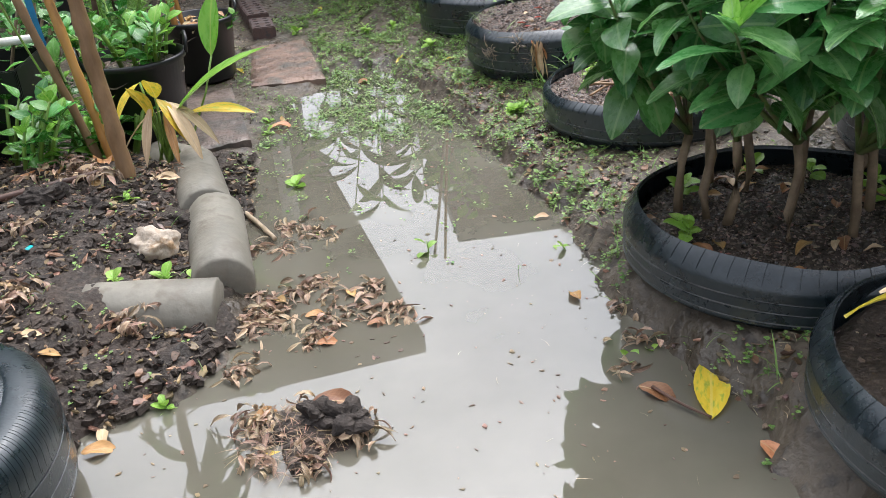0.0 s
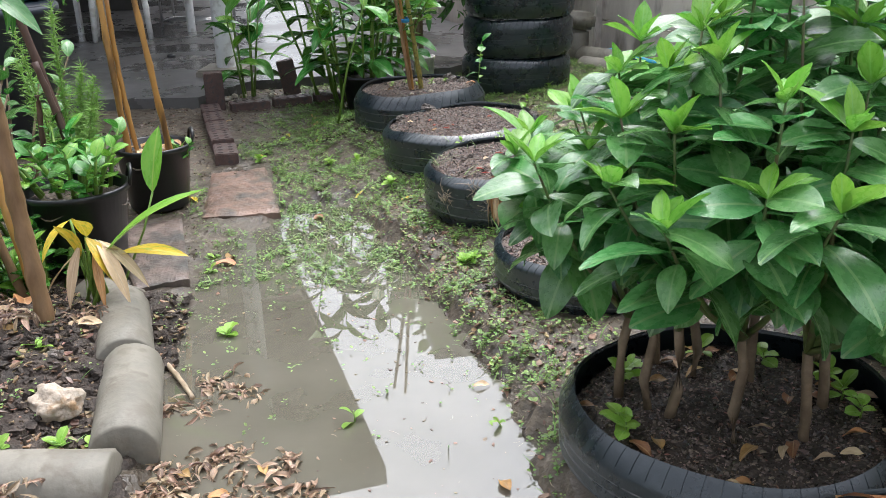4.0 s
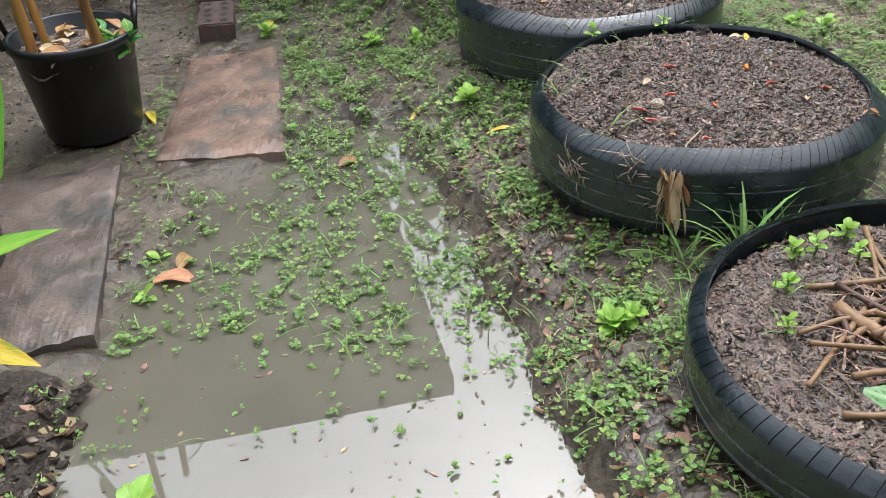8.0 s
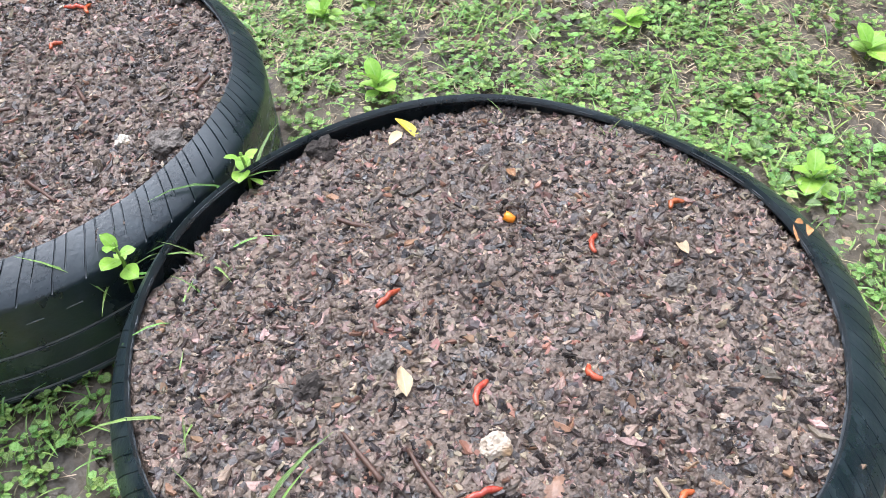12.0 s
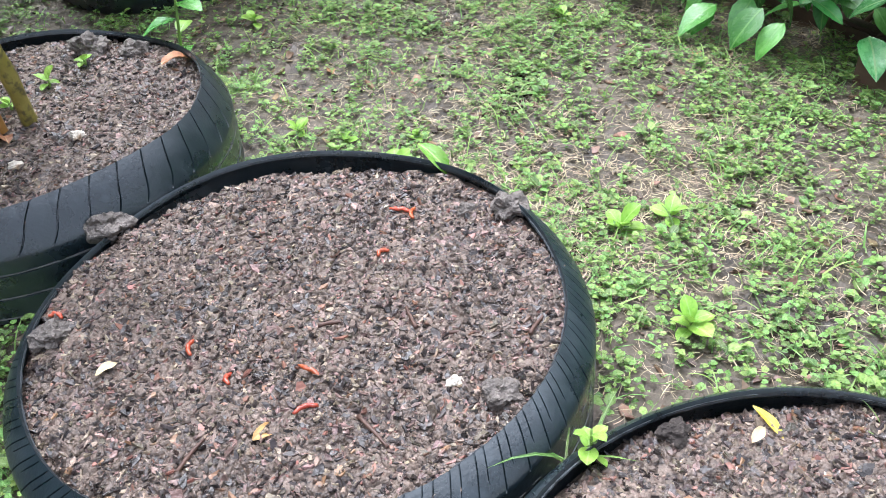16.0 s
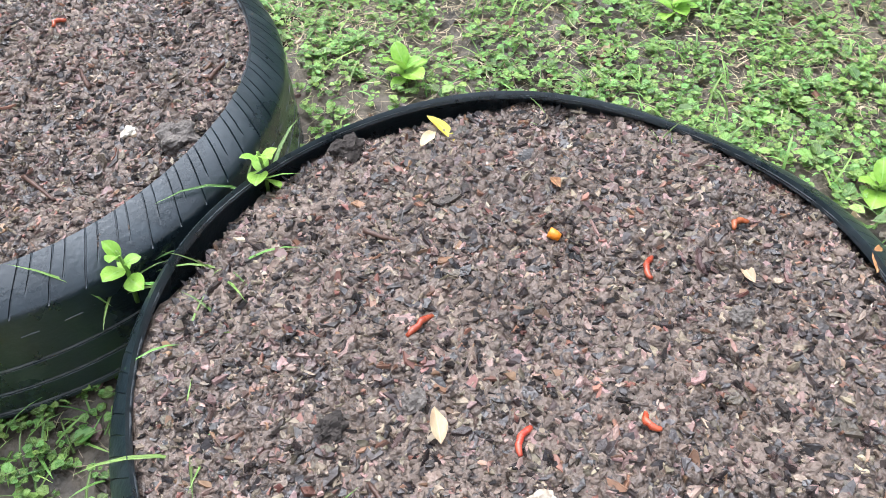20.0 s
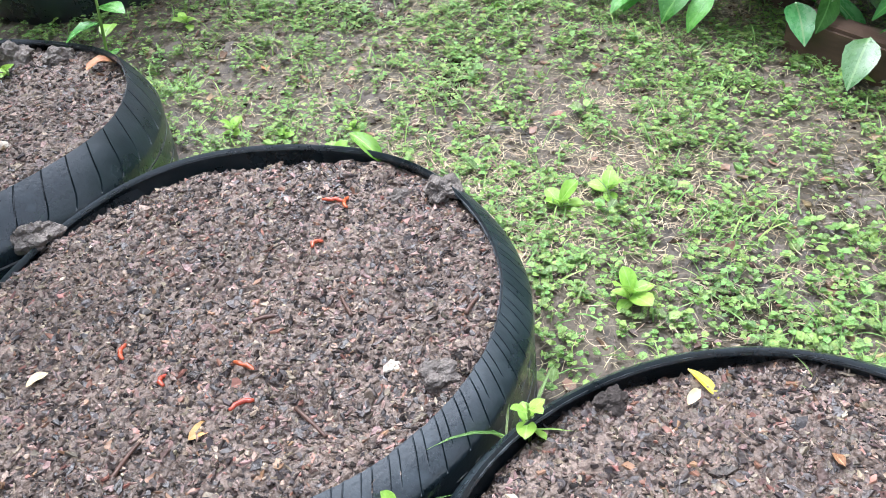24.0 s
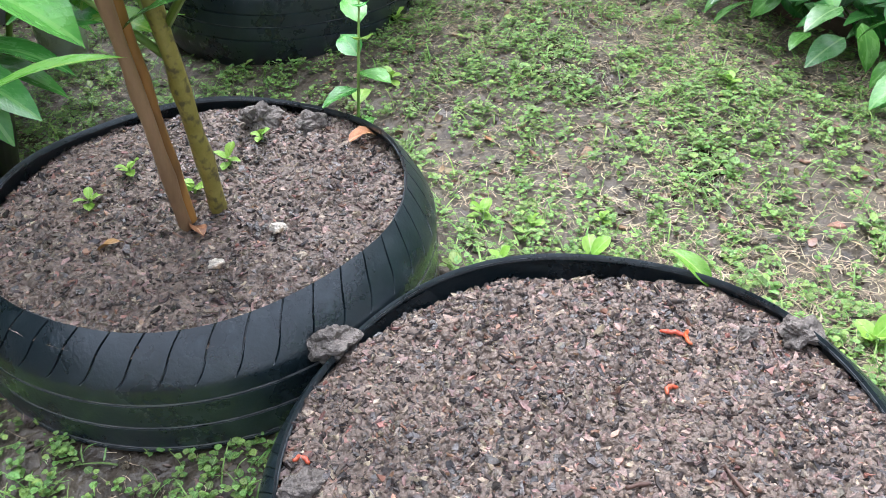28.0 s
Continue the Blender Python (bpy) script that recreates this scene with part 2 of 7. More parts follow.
mat("chili_red", (0.34, 0.042, 0.018), (0.46, 0.115, 0.045), rough=0.35, scale=60, bump=0.3, bscale=200, dist=0.002, rnd=0.25)
mat("orange_petal", (0.75, 0.2, 0.01), (0.85, 0.3, 0.02), rough=0.4, scale=60, bump=0.2)
mat("pale_stone", (0.42, 0.36, 0.28), (0.68, 0.62, 0.53), rough=0.75, scale=26, bump=0.8, bscale=90, c3=(0.36, 0.24, 0.13), s3=30, dist=0.006)
mat("tan_rock", (0.33, 0.26, 0.19), (0.56, 0.48, 0.39), rough=0.8, scale=26, bump=0.8, bscale=90, c3=(0.3, 0.19, 0.1), s3=30, dist=0.006)
mat("grey_stone", (0.095, 0.08, 0.068), (0.2, 0.17, 0.145), rough=0.75, rough2=0.5, scale=40, bump=1.0, bscale=150, dist=0.008)
# colour of soil clods, and of the painted shade in the bricks' holes
mat("clod_and_hole_shade", (0.03, 0.025, 0.022), (0.07, 0.058, 0.05), spec=0.2, rough=0.95, rough2=0.8, scale=30, bump=0.9, bscale=110, dist=0.006)
mat("plank_wood", (0.06, 0.035, 0.024), (0.12, 0.07, 0.045), rough=0.6, scale=6, bump=0.4, stretch=(0.3, 4, 4), dist=0.004)
mat("dark_house", (0.06, 0.055, 0.05), (0.1, 0.095, 0.09), rough=0.8, scale=2, bump=0.1)
mat("roof_sheet", (0.16, 0.16, 0.16), (0.24, 0.235, 0.23), rough=0.6, scale=3, bump=0.1, metal=0.0)
leaf_mat("bush_leaf", (0.07, 0.23, 0.06), (0.14, 0.34, 0.1), (0.29, 0.47, 0.19), rough=0.34, rnd=0.35, trans=0.38, gloss=0.8, drops=1.6, coat=0.35)
leaf_mat("young_leaf", (0.14, 0.36, 0.04), (0.22, 0.45, 0.06), (0.2, 0.42, 0.1), rough=0.35, rnd=0.2, trans=0.3)
leaf_mat("ginger_leaf", (0.05, 0.19, 0.03), (0.1, 0.29, 0.05), (0.17, 0.36, 0.09), rough=0.32, rnd=0.35, veins=14)
leaf_mat("canna_leaf", (0.12, 0.34, 0.03), (0.2, 0.42, 0.05), (0.35, 0.5, 0.1), rough=0.35, rnd=0.2, veins=16, trans=0.25)
leaf_mat("yellow_leaf", (0.66, 0.45, 0.025), (0.78, 0.6, 0.07), (0.75, 0.6, 0.15), rough=0.4, rnd=0.2, veins=12, spots=(0.35, 0.4, 0.05), trans=0.2)
leaf_mat("dry_leaf", (0.28, 0.13, 0.045), (0.48, 0.26, 0.1), (0.5, 0.33, 0.16), rough=0.5, rnd=0.4, isl=0.0, veins=10, trans=0.1)
leaf_mat("palm_dry", (0.5, 0.36, 0.2), (0.66, 0.5, 0.3), (0.6, 0.46, 0.3), rough=0.6, rnd=0.25, veins=6, trans=0.1)
leaf_mat("weed_leaf", (0.112, 0.21, 0.042), (0.222, 0.35, 0.088), (0.26, 0.4, 0.13), rough=0.36, rnd=0.0, isl=0.55, veins=3, trans=0.2)
leaf_mat("lime_leaf", (0.22, 0.43, 0.05), (0.34, 0.54, 0.09), (0.36, 0.55, 0.16), rough=0.38, rnd=0.15, veins=5, trans=0.25)
leaf_mat("hedge_leaf", (0.05, 0.17, 0.035), (0.1, 0.28, 0.06), (0.14, 0.3, 0.08), rough=0.26, rnd=0.0, isl=0.35, veins=7)
leaf_mat("dill_leaf", (0.16, 0.34, 0.05), (0.26, 0.46, 0.09), (0.26, 0.46, 0.09), rough=0.5, rnd=0.0, isl=0.3)

# muddy water: a cloudy body under a mirror-smooth surface
wm = bpy.data.materials.new("muddy_water")
wm.use_nodes = True
_n, _l = wm.node_tree.nodes, wm.node_tree.links
_n.remove(_n["Principled BSDF"])
_d = _n.new("ShaderNodeBsdfDiffuse")
_c = _n.new("ShaderNodeTexCoord")
_z = _n.new("ShaderNodeTexNoise")
_z.inputs["Scale"].default_value = 3.0
_z.inputs["Detail"].default_value = 5.0
_l.new(_c.outputs["Object"], _z.inputs["Vector"])
_r = _n.new("ShaderNodeValToRGB")
_r.color_ramp.elements[0].position, _r.color_ramp.elements[1].position = 0.35, 0.7
_r.color_ramp.elements[0].color, _r.color_ramp.elements[1].color = (0.135, 0.124, 0.094, 1), (0.185, 0.171, 0.134, 1)
_l.new(_z.outputs["Fac"], _r.inputs["Fac"])
_l.new(_r.outputs["Color"], _d.inputs["Color"])
_t = _n.new("ShaderNodeBsdfTransparent")
_t.inputs["Color"].default_value = (0.9, 0.84, 0.7, 1)
_g = _n.new("ShaderNodeBsdfGlossy")
_g.inputs["Roughness"].default_value = 0.0
_f = _n.new("ShaderNodeFresnel")
_f.inputs["IOR"].default_value = 1.95
_m1 = _n.new("ShaderNodeMixShader")
_m1.inputs[0].default_value = 0.2
_l.new(_d.outputs[0], _m1.inputs[1])
_l.new(_t.outputs[0], _m1.inputs[2])
_m2 = _n.new("ShaderNodeMixShader")
_l.new(_f.outputs[0], _m2.inputs[0])
_l.new(_m1.outputs[0], _m2.inputs[1])
_l.new(_g.outputs[0], _m2.inputs[2])
_l.new(_m2.outputs[0], _n["Material Output"].inputs["Surface"])
MATS["muddy_water"] = wm

# ---- mesh helpers ----
R = np.random.default_rng(7)


class Geo:
    """Gathers vertices, faces and leaf coordinates of one mesh."""

    def __init__(self):
        self.v, self.f, self.uv, self.n, self.flat = [], [], [], 0, None

    def add(self, v, f, uv=None):
        v = np.asarray(v, float)
        self.v.append(v)
        self.f.extend([tuple(int(i) + self.n for i in q) for q in f])
        self.uv.append(np.asarray(uv, float) if uv is not None else v[:, :2])
        self.n += len(v)
        return self

    def mesh(self, name, material, smooth=True, crisp=0):
        me = bpy.data.meshes.new(name)
        v = np.concatenate(self.v)
        me.from_pydata(v.tolist(), [], self.f)
        uv = np.concatenate(self.uv)
        idx = np.zeros(len(me.loops), dtype=np.int32)
        me.loops.foreach_get("vertex_index", idx)
        me.uv_layers.new(name="UVMap").data.foreach_set("uv", uv[idx].astype(np.float32).ravel())
        if smooth:
            me.polygons.foreach_set("use_smooth", np.ones(len(me.polygons), dtype=bool) if self.flat is None else ~self.flat)
        if crisp:
            me.set_sharp_from_angle(angle=radians(crisp))
        me.materials.append(MATS[material])
        return me


def part(name, geo, material, parent=None, label="", smooth=True, m=None):
    """One mesh object from a Geo or a ready mesh, under a parent if given."""
    me = geo.mesh(name, material, smooth) if isinstance(geo, Geo) else geo
    ob = new(name, me)
    if m is not None:
        ob.matrix_basis = m
    if parent is not None:
        ob.parent = parent
    if label:
        tagged(ob, label)
    return ob


def thing(name, label, category, m=None, group="", kind=""):
    ob = new(name)
    ob.empty_display_size = 0.05
    if m is not None:
        ob.matrix_basis = m
    return tagged(ob, label, category, group, kind)


def grid_faces(a, b, wrap=False):
    out = []
    for i in range(a - 1):
        for j in range(b if wrap else b - 1):
            k = (j + 1) % b
            out.append((i * b + j, i * b + k, (i + 1) * b + k, (i + 1) * b + j))
    return out


def box(geo, x0, x1, y0, y1, z0, z1, bev=0.004):
    """A box with chamfered edges."""
    bm = bmesh.new()
    bmesh.ops.create_cube(bm, size=1)
    bmesh.ops.scale(bm, vec=(x1 - x0, y1 - y0, z1 - z0), verts=bm.verts)
    bmesh.ops.translate(bm, vec=((x0 + x1) / 2, (y0 + y1) / 2, (z0 + z1) / 2), verts=bm.verts)
    if bev:
        bmesh.ops.bevel(bm, geom=bm.edges[:], offset=bev, segments=2, affect="EDGES")
    bm.verts.index_update()
    geo.add([v.co[:] for v in bm.verts], [[v.index for v in f.verts] for f in bm.faces])
    bm.free()
    return geo


def tube(geo, pts, radii, n=10, cap=True):
    """A round tube along points."""
    pts = [Vector(p) for p in pts]
    rings = []
    for i, p in enumerate(pts):
        d = (pts[min(i + 1, len(pts) - 1)] - pts[max(i - 1, 0)]).normalized()
        q = d.to_track_quat("Z", "Y")
        r = radii[i] if hasattr(radii, "__len__") else radii
        rings += [p + q @ Vector((r * math.cos(a), r * math.sin(a), 0)) for a in (2 * math.pi * k / n for k in range(n))]
    f = grid_faces(len(pts), n, True)
    if cap:
        f.append(tuple(range(n))[::-1])
        f.append(tuple(range((len(pts) - 1) * n, len(pts) * n)))
    geo.add([p[:] for p in rings], f)
    return geo


def cane(geo, a, b, r0, r1, joints=8, bend=0.01, n=10, swell=1.18):
    """A jointed cane from a to b with swollen nodes and a slight bend."""
    a, b = Vector(a), Vector(b)
    side = Vector((R.normal(), R.normal(), 0)) * bend
    pts, rad = [], []
    for i in range(joints * 3 + 1):
        s = i / (joints * 3)
        pts.append(a.lerp(b, s) + side * math.sin(math.pi * s) + Vector((R.normal(), R.normal(), 0)) * bend * 0.08)
        rad.append((r0 + (r1 - r0) * s) * (swell if i % 3 == 0 else 1.0))
    return tube(geo, pts, rad, n)


def lathe(geo, prof, n=48, cap0=False, cap1=False):
    """Turns a profile of (r, z) round z."""
    v = [(r * math.cos(2 * math.pi * k / n), r * math.sin(2 * math.pi * k / n), z) for r, z in prof for k in range(n)]
    f = grid_faces(len(prof), n, True)
    if cap0:
        f.append(tuple(range(n))[::-1])
    if cap1:
        f.append(tuple(range((len(prof) - 1) * n, len(prof) * n)))
    geo.add(v, f)
    return geo


def leaf_arrays(L, W, bend=0.5, fold=0.25, n=7, tip=1.0, wavy=0.0, belly=0.42, twist=0.0, seed=0):
    """A leaf along +x from the origin, face up: bend droops it, fold lifts its halves."""
    rg = np.random.default_rng(seed)
    s = np.linspace(0, 1, n)
    w = np.where(s < belly, np.sin(np.pi / 2 * np.minimum(s / belly, 1)) ** 0.75, np.cos(np.pi / 2 * np.maximum((s - belly) / (1 - belly), 0)) ** (0.9 * tip))
    w = np.maximum(w * W / 2, W * 0.012)
    ang = -bend * s
    cx = np.concatenate([[0], np.cumsum(np.cos((ang[1:] + ang[:-1]) / 2) * L / (n - 1))])
    cz = np.concatenate([[0], np.cumsum(np.sin((ang[1:] + ang[:-1]) / 2) * L / (n - 1))])
    v, uv = [], []
    for i in range(n):
        for k, q in enumerate((-1, -0.5, 0, 0.5, 1)):
            up = fold * abs(q) * w[i] + wavy * W * math.sin(9 * s[i] + 2 * q + rg.uniform(-0.4, 0.4)) * abs(q)
            tw = twist * s[i]
            yy, zz = q * w[i] * math.cos(tw) - up * math.sin(tw), q * w[i] * math.sin(tw) + up * math.cos(tw)
            v.append((cx[i] - zz * math.sin(ang[i]), yy, cz[i] + zz * math.cos(ang[i])))
            uv.append((s[i], 0.5 + 0.5 * q * w[i] / (W / 2)))
    return np.array(v), grid_faces(n, 5), np.array(uv)


def leaf_mesh(name, material, *a, **k):
    return Geo().add(*leaf_arrays(*a, **k)).mesh(name, material)


def facing(p, yaw, pitch, roll=0.0, scale=1.0):
    """A leaf's matrix: its root at p, pointing to yaw and up by pitch (radians)."""
    return Matrix.Translation(p) @ Matrix.Rotation(yaw, 4, "Z") @ Matrix.Rotation(-pitch, 4, "Y") @ Matrix.Rotation(roll, 4, "X") @ Matrix.Scale(scale, 4)


def placed(arr, m):
    v, f, uv = arr
    a = np.array(m)
    return v @ a[:3, :3].T + a[:3, 3], f, uv


def smooth01(t):
    t = np.clip(t, 0, 1)
    return t * t * (3 - 2 * t)


def wob(x, y, s=1.0, k=0.0):
    """Smooth uneven waves between about -1 and 1."""
    return (np.sin(s * (1.7 * x + 0.9 * y) + 1 + k) + np.sin(s * (-1.1 * x + 2.3 * y) + 4.1 + 2 * k) + np.sin(s * (3.1 * x - 1.9 * y) + 2.2 + k)
            + 0.6 * np.sin(s * (5.3 * x + 4.1 * y) + 0.7 - k) + 0.5 * np.sin(s * (-7.1 * x + 6.3 * y) + 5.2 + k)) / 3


# ---- the ground: a muddy garden that rises gently away from a puddle ----
SH_Y = [-3.0, -1.2, -0.6, 0.3, 0.75, 0.86, 1.08, 1.5, 2.09, 2.45, 2.68, 2.85]
SH_L = [-0.3, -0.5, -0.75, -0.75, -0.43, -0.29, -0.23, -0.33, -0.45, -0.46, -0.35, -0.3]
SH_R = [-0.3, 0.4, 0.75, 0.76, 0.7, 0.65, 0.53, 0.43, 0.2, 0.09, -0.03, -0.12]


# earth banked up round the tyres: x, y, height
BANKS = ((0.11, 3.745, 0.09), (0.32, 3.175, 0.058), (0.495, 2.585, 0.05), (0.72, 1.975, 0.025), (0.817, 1.14, 0.012))


def ground_z(x, y):
    x, y = np.asarray(x, float), np.asarray(y, float)
    xl, xr = np.interp(y, SH_Y, SH_L), np.interp(y, SH_Y, SH_R)
    far = smooth01((np.hypot(x, y - 2) - 5) / 6)
    base = 0.022 + 0.075 * smooth01((x - 0.15) / 0.95) + 0.02 * smooth01((y - 3.0) / 1.5)
    bed = smooth01((xl - 0.06 - x) / 0.32) * smooth01((1.93 - y) / 0.25) * smooth01((y - 0.62) / 0.25)
    base = base + 0.085 * bed
    bank = 0.0
    for bx_, by_, bh in BANKS:
        bank = np.maximum(bank, bh * smooth01(1 - (np.hypot(x - bx_, y - by_) - 0.27) / 0.3))
    base = base + bank
    d = np.minimum(np.minimum(x - xl, xr - x), (2.86 - y) * 0.8)
    d = d + 0.03 * wob(x, y, 9) + 0.012 * wob(x, y, 31, 2)
    w = smooth01((d + 0.06) / 0.13)
    z = base * (1 - w) + (-0.032) * w
    rough = 0.007 * wob(x, y, 13, 1) + 0.004 * wob(x, y, 41, 3) + 0.0025 * wob(x, y, 90, 5)
    return z + rough * (1 - 0.5 * w) * (1 - far)


def axis(lo, hi, fine0, fine1, step):
    a = [fine0]
    while a[-1] < fine1:
        a.append(a[-1] + step)
    st = step
    while a[-1] < hi:
        st *= 1.25
        a.append(a[-1] + st)
    st, pre = step, [a[0]]
    while pre[-1] > lo:
        st *= 1.25
        pre.append(pre[-1] - st)
    return np.array(pre[:0:-1] + a)


gx, gy = axis(-70, 70, -1.2, 2.2, 0.0125), axis(-70, 70, 0.0, 4.8, 0.0125)
GX, GY = np.meshgrid(gx, gy)
GZ = ground_z(GX, GY)
geo = Geo()
geo.v.append(np.stack([GX.ravel(), GY.ravel(), GZ.ravel()], 1))
geo.uv.append(geo.v[0][:, :2])
nb = len(gx)
ii, jj = np.meshgrid(np.arange(len(gy) - 1), np.arange(nb - 1), indexing="ij")
k0 = (ii * nb + jj).ravel()
geo.f = np.stack([k0, k0 + 1, k0 + nb + 1, k0 + nb], 1).tolist()
geo.n = len(geo.v[0])
ground = part("ground", geo, "mud")
tagged(ground, "wet brown garden mud with scattered weeds", "ground", kind="structure")

geo = Geo()
wx, wy = np.linspace(-1.1, 1.0, 22), np.linspace(-1.3, 3.0, 42)
geo.add([(x, y, 0.0) for y in wy for x in wx], grid_faces(len(wy), len(wx)))
water = part("water", geo, "muddy_water")
tagged(water, "shallow muddy puddle reflecting the overcast sky", "puddle", kind="structure")

# dark loose soil of the raised bed
bx, by = np.arange(-1.5, -0.2, 0.0125), np.arange(0.55, 2.05, 0.0125)
BX, BY = np.meshgrid(bx, by)
BZ = ground_z(BX, BY) + 0.009 + 0.006 * wob(BX, BY, 30, 4) + 0.004 * wob(BX, BY, 80, 6)
edge_l = np.interp(BY, SH_Y, SH_L) - 0.02 + 0.03 * wob(BX, BY, 12, 2)
BZ = np.where((BX < edge_l) & (BY > 0.66 + 0.04 * wob(BX, BY, 14)) & (BY < 1.98), BZ, ground_z(BX, BY) - 0.02)
geo = Geo().add(np.stack([BX.ravel(), BY.ravel(), BZ.ravel()], 1), grid_faces(len(by), len(bx)))
tagged(part("soil_bed", geo, "bed_soil"), "raised bed of dark crumbly soil", "soil", kind="structure")

# ---- tyre planters ----


def tyre_geo(r=0.297, h=0.19, sipes=72, slant=0.5, depth=0.003, lip=0.036, grooves=(0.3, 0.52, 0.68), whole=False, seed=0, paired=False, reach=0.05, brk=0.04, skew=0.0, side=-0.8):
    """A tyre lying flat: tread to the side with fine grooves round it, thin cross cuts over the shoulder; the upper sidewall cut away unless whole; skew: the cut runs off centre, wider towards side."""
    prof = [(r * 0.86, 0.0, 0, 0), (r * 0.94, 0.004, 0, 0), (r - 0.012, 0.018, 0, 0), (r - 0.003, 0.034, 0, 0)]
    for g in grooves:
        zz = h * g
        prof += [(r, zz - 0.006, 0, 0), (r, zz - 0.0022, 0, 1), (r - 0.0028, zz - 0.0012, 0, 1), (r - 0.0028, zz + 0.0012, 0, 1), (r, zz + 0.0022, 0, 0), (r, zz + 0.006, 0, 0)]
    zt = h - 0.055
    for k in range(15):
        a = k / 14
        if whole:
            q, z = lip * (1 - math.cos(math.pi / 2 * a)), zt + 0.055 * math.sin(math.pi / 2 * a)
        else:
            # an upright wall, a rounded break and a sloping shoulder up to the cut
            z = zt + 0.055 * a
            e = max(0.0, (0.055 * a - 0.055 + brk) / brk)
            q = lip * (e ** 1.2) * (1 - 0.1 * math.sin(math.pi * e))
        prof.append((r - q, z, 1.0 if h - reach < z < h - 0.0012 else 0.0, 0))
    if whole:
        prof += [(r - 0.055, h + 0.002, 0, 0), (r - 0.064, h - 0.003, 0, 0), (r - 0.075, h - 0.001, 0, 0), (r - 0.1, h - 0.014, 0, 0), (r * 0.63, h - 0.034, 0, 0), (r * 0.61, h - 0.04, 0, 0), (r * 0.6, h - 0.05, 0, 0), (r * 0.635, h - 0.06, 0, 0),
                 (r * 0.8, h - 0.04, 0, 0), (r - 0.018, h * 0.6, 0, 0), (r - 0.02, 0.03, 0, 0)]
    else:
        prof += [(r - lip - 0.0015, h - 0.0022, 0, 1), (r - lip - 0.0028, h - 0.007, 0, 1), (r - lip + 0.004, h - 0.016, 0, 0), (r - 0.016, h - 0.045, 0, 0), (r - 0.013, h * 0.55, 0, 0), (r - 0.016, 0.03, 0, 0)]
    # columns: a narrow cut and a plain stretch in each pitch; two cuts where paired
    steps = [(0.0, 0), (0.015, 1), (0.055, 1), (0.07, 0), (0.3, 0)]
    steps += [(0.38, 0), (0.395, 2), (0.43, 2), (0.445, 0), (0.7, 0)] if paired else [(0.53, 0), (0.77, 0)]
    cols = np.array([(j + f) / sipes for j in range(sipes) for f, _ in steps])
    kind = np.array([c for _ in range(sipes) for _, c in steps])
    n = len(cols)
    ph = np.random.default_rng(seed).uniform(0, 6, 4)
    v = []
    for rr, z, s, _ in prof:
        u = np.clip((max(z, zt) - h) / 0.055, -1, 0)
        a = 2 * math.pi * cols + slant * 2 * math.pi / sipes * (1.5 * u + 0.09 * math.sin(2 * math.pi * u))
        cut = depth * s * ((kind == 1) | ((kind == 2) & (z > h - reach * 0.6)))
        out = 1 + 0.006 * np.sin(2 * a + ph[0]) + 0.004 * np.sin(3 * a + ph[1])
        up = (0.005 * np.sin(2 * a + ph[2]) + 0.003 * np.sin(5 * a + ph[3])) * z / h
        q = (rr - cut * (1 if z < h - 0.02 else 0.6) - skew * np.cos(a - side) * (np.clip((r - rr) / lip, 0, 1) if z > h - brk - 0.002 else 0.0)) * out
        v.append(np.stack([q * np.cos(a), q * np.sin(a), z + up - cut * 0.8 * (z > h - 0.03)], 1))
    geo = Geo().add(np.concatenate(v), grid_faces(len(prof), n, True))
    flat = np.zeros((len(prof) - 1, n), bool)
    edge = (kind > 0) | (np.roll(kind, -1) > 0)
    for i in range(len(prof) - 1):
        flat[i] = prof[i][3] > 0
        if prof[i][2] or prof[i + 1][2]:
            flat[i] |= edge
    geo.flat = flat.ravel()
    return geo


def tyre_ring(r, z, w, hgt, h, seed, breaks=0.4, skew=0.0, side=-0.8):
    """A thin uneven line round a tyre that follows its warp, broken here and there."""
    ph = np.random.default_rng(seed).uniform(0, 6, 4)
    g = np.random.default_rng(seed + 400 + int(1000 * z))
    n = 260
    a = 2 * np.pi * np.arange(n) / n
    k = 0.75 + 0.5 * np.sin(3 * a + g.uniform(0, 6)) * np.sin(7 * a + g.uniform(0, 6)) + 0.3 * g.normal(size=n)
    k = np.clip(k, breaks * 0.2, 1.2)
    r = r - skew * np.cos(a - side)
    out = 1 + 0.006 * np.sin(2 * a + ph[0]) + 0.004 * np.sin(3 * a + ph[1])
    up = (0.005 * np.sin(2 * a + ph[2]) + 0.003 * np.sin(5 * a + ph[3])) * z / h
    rows = [((r - w * k) * out, z + up - hgt * k), (r * out, z + up - hgt * k * 0.5), (r * out, z + up + hgt * k * 0.5), ((r - w * k) * out, z + up + hgt * k)]
    v = np.concatenate([np.stack([q * np.cos(a), q * np.sin(a), zz], 1) for q, zz in rows])
    return Geo().add(v, grid_faces(4, n, True))


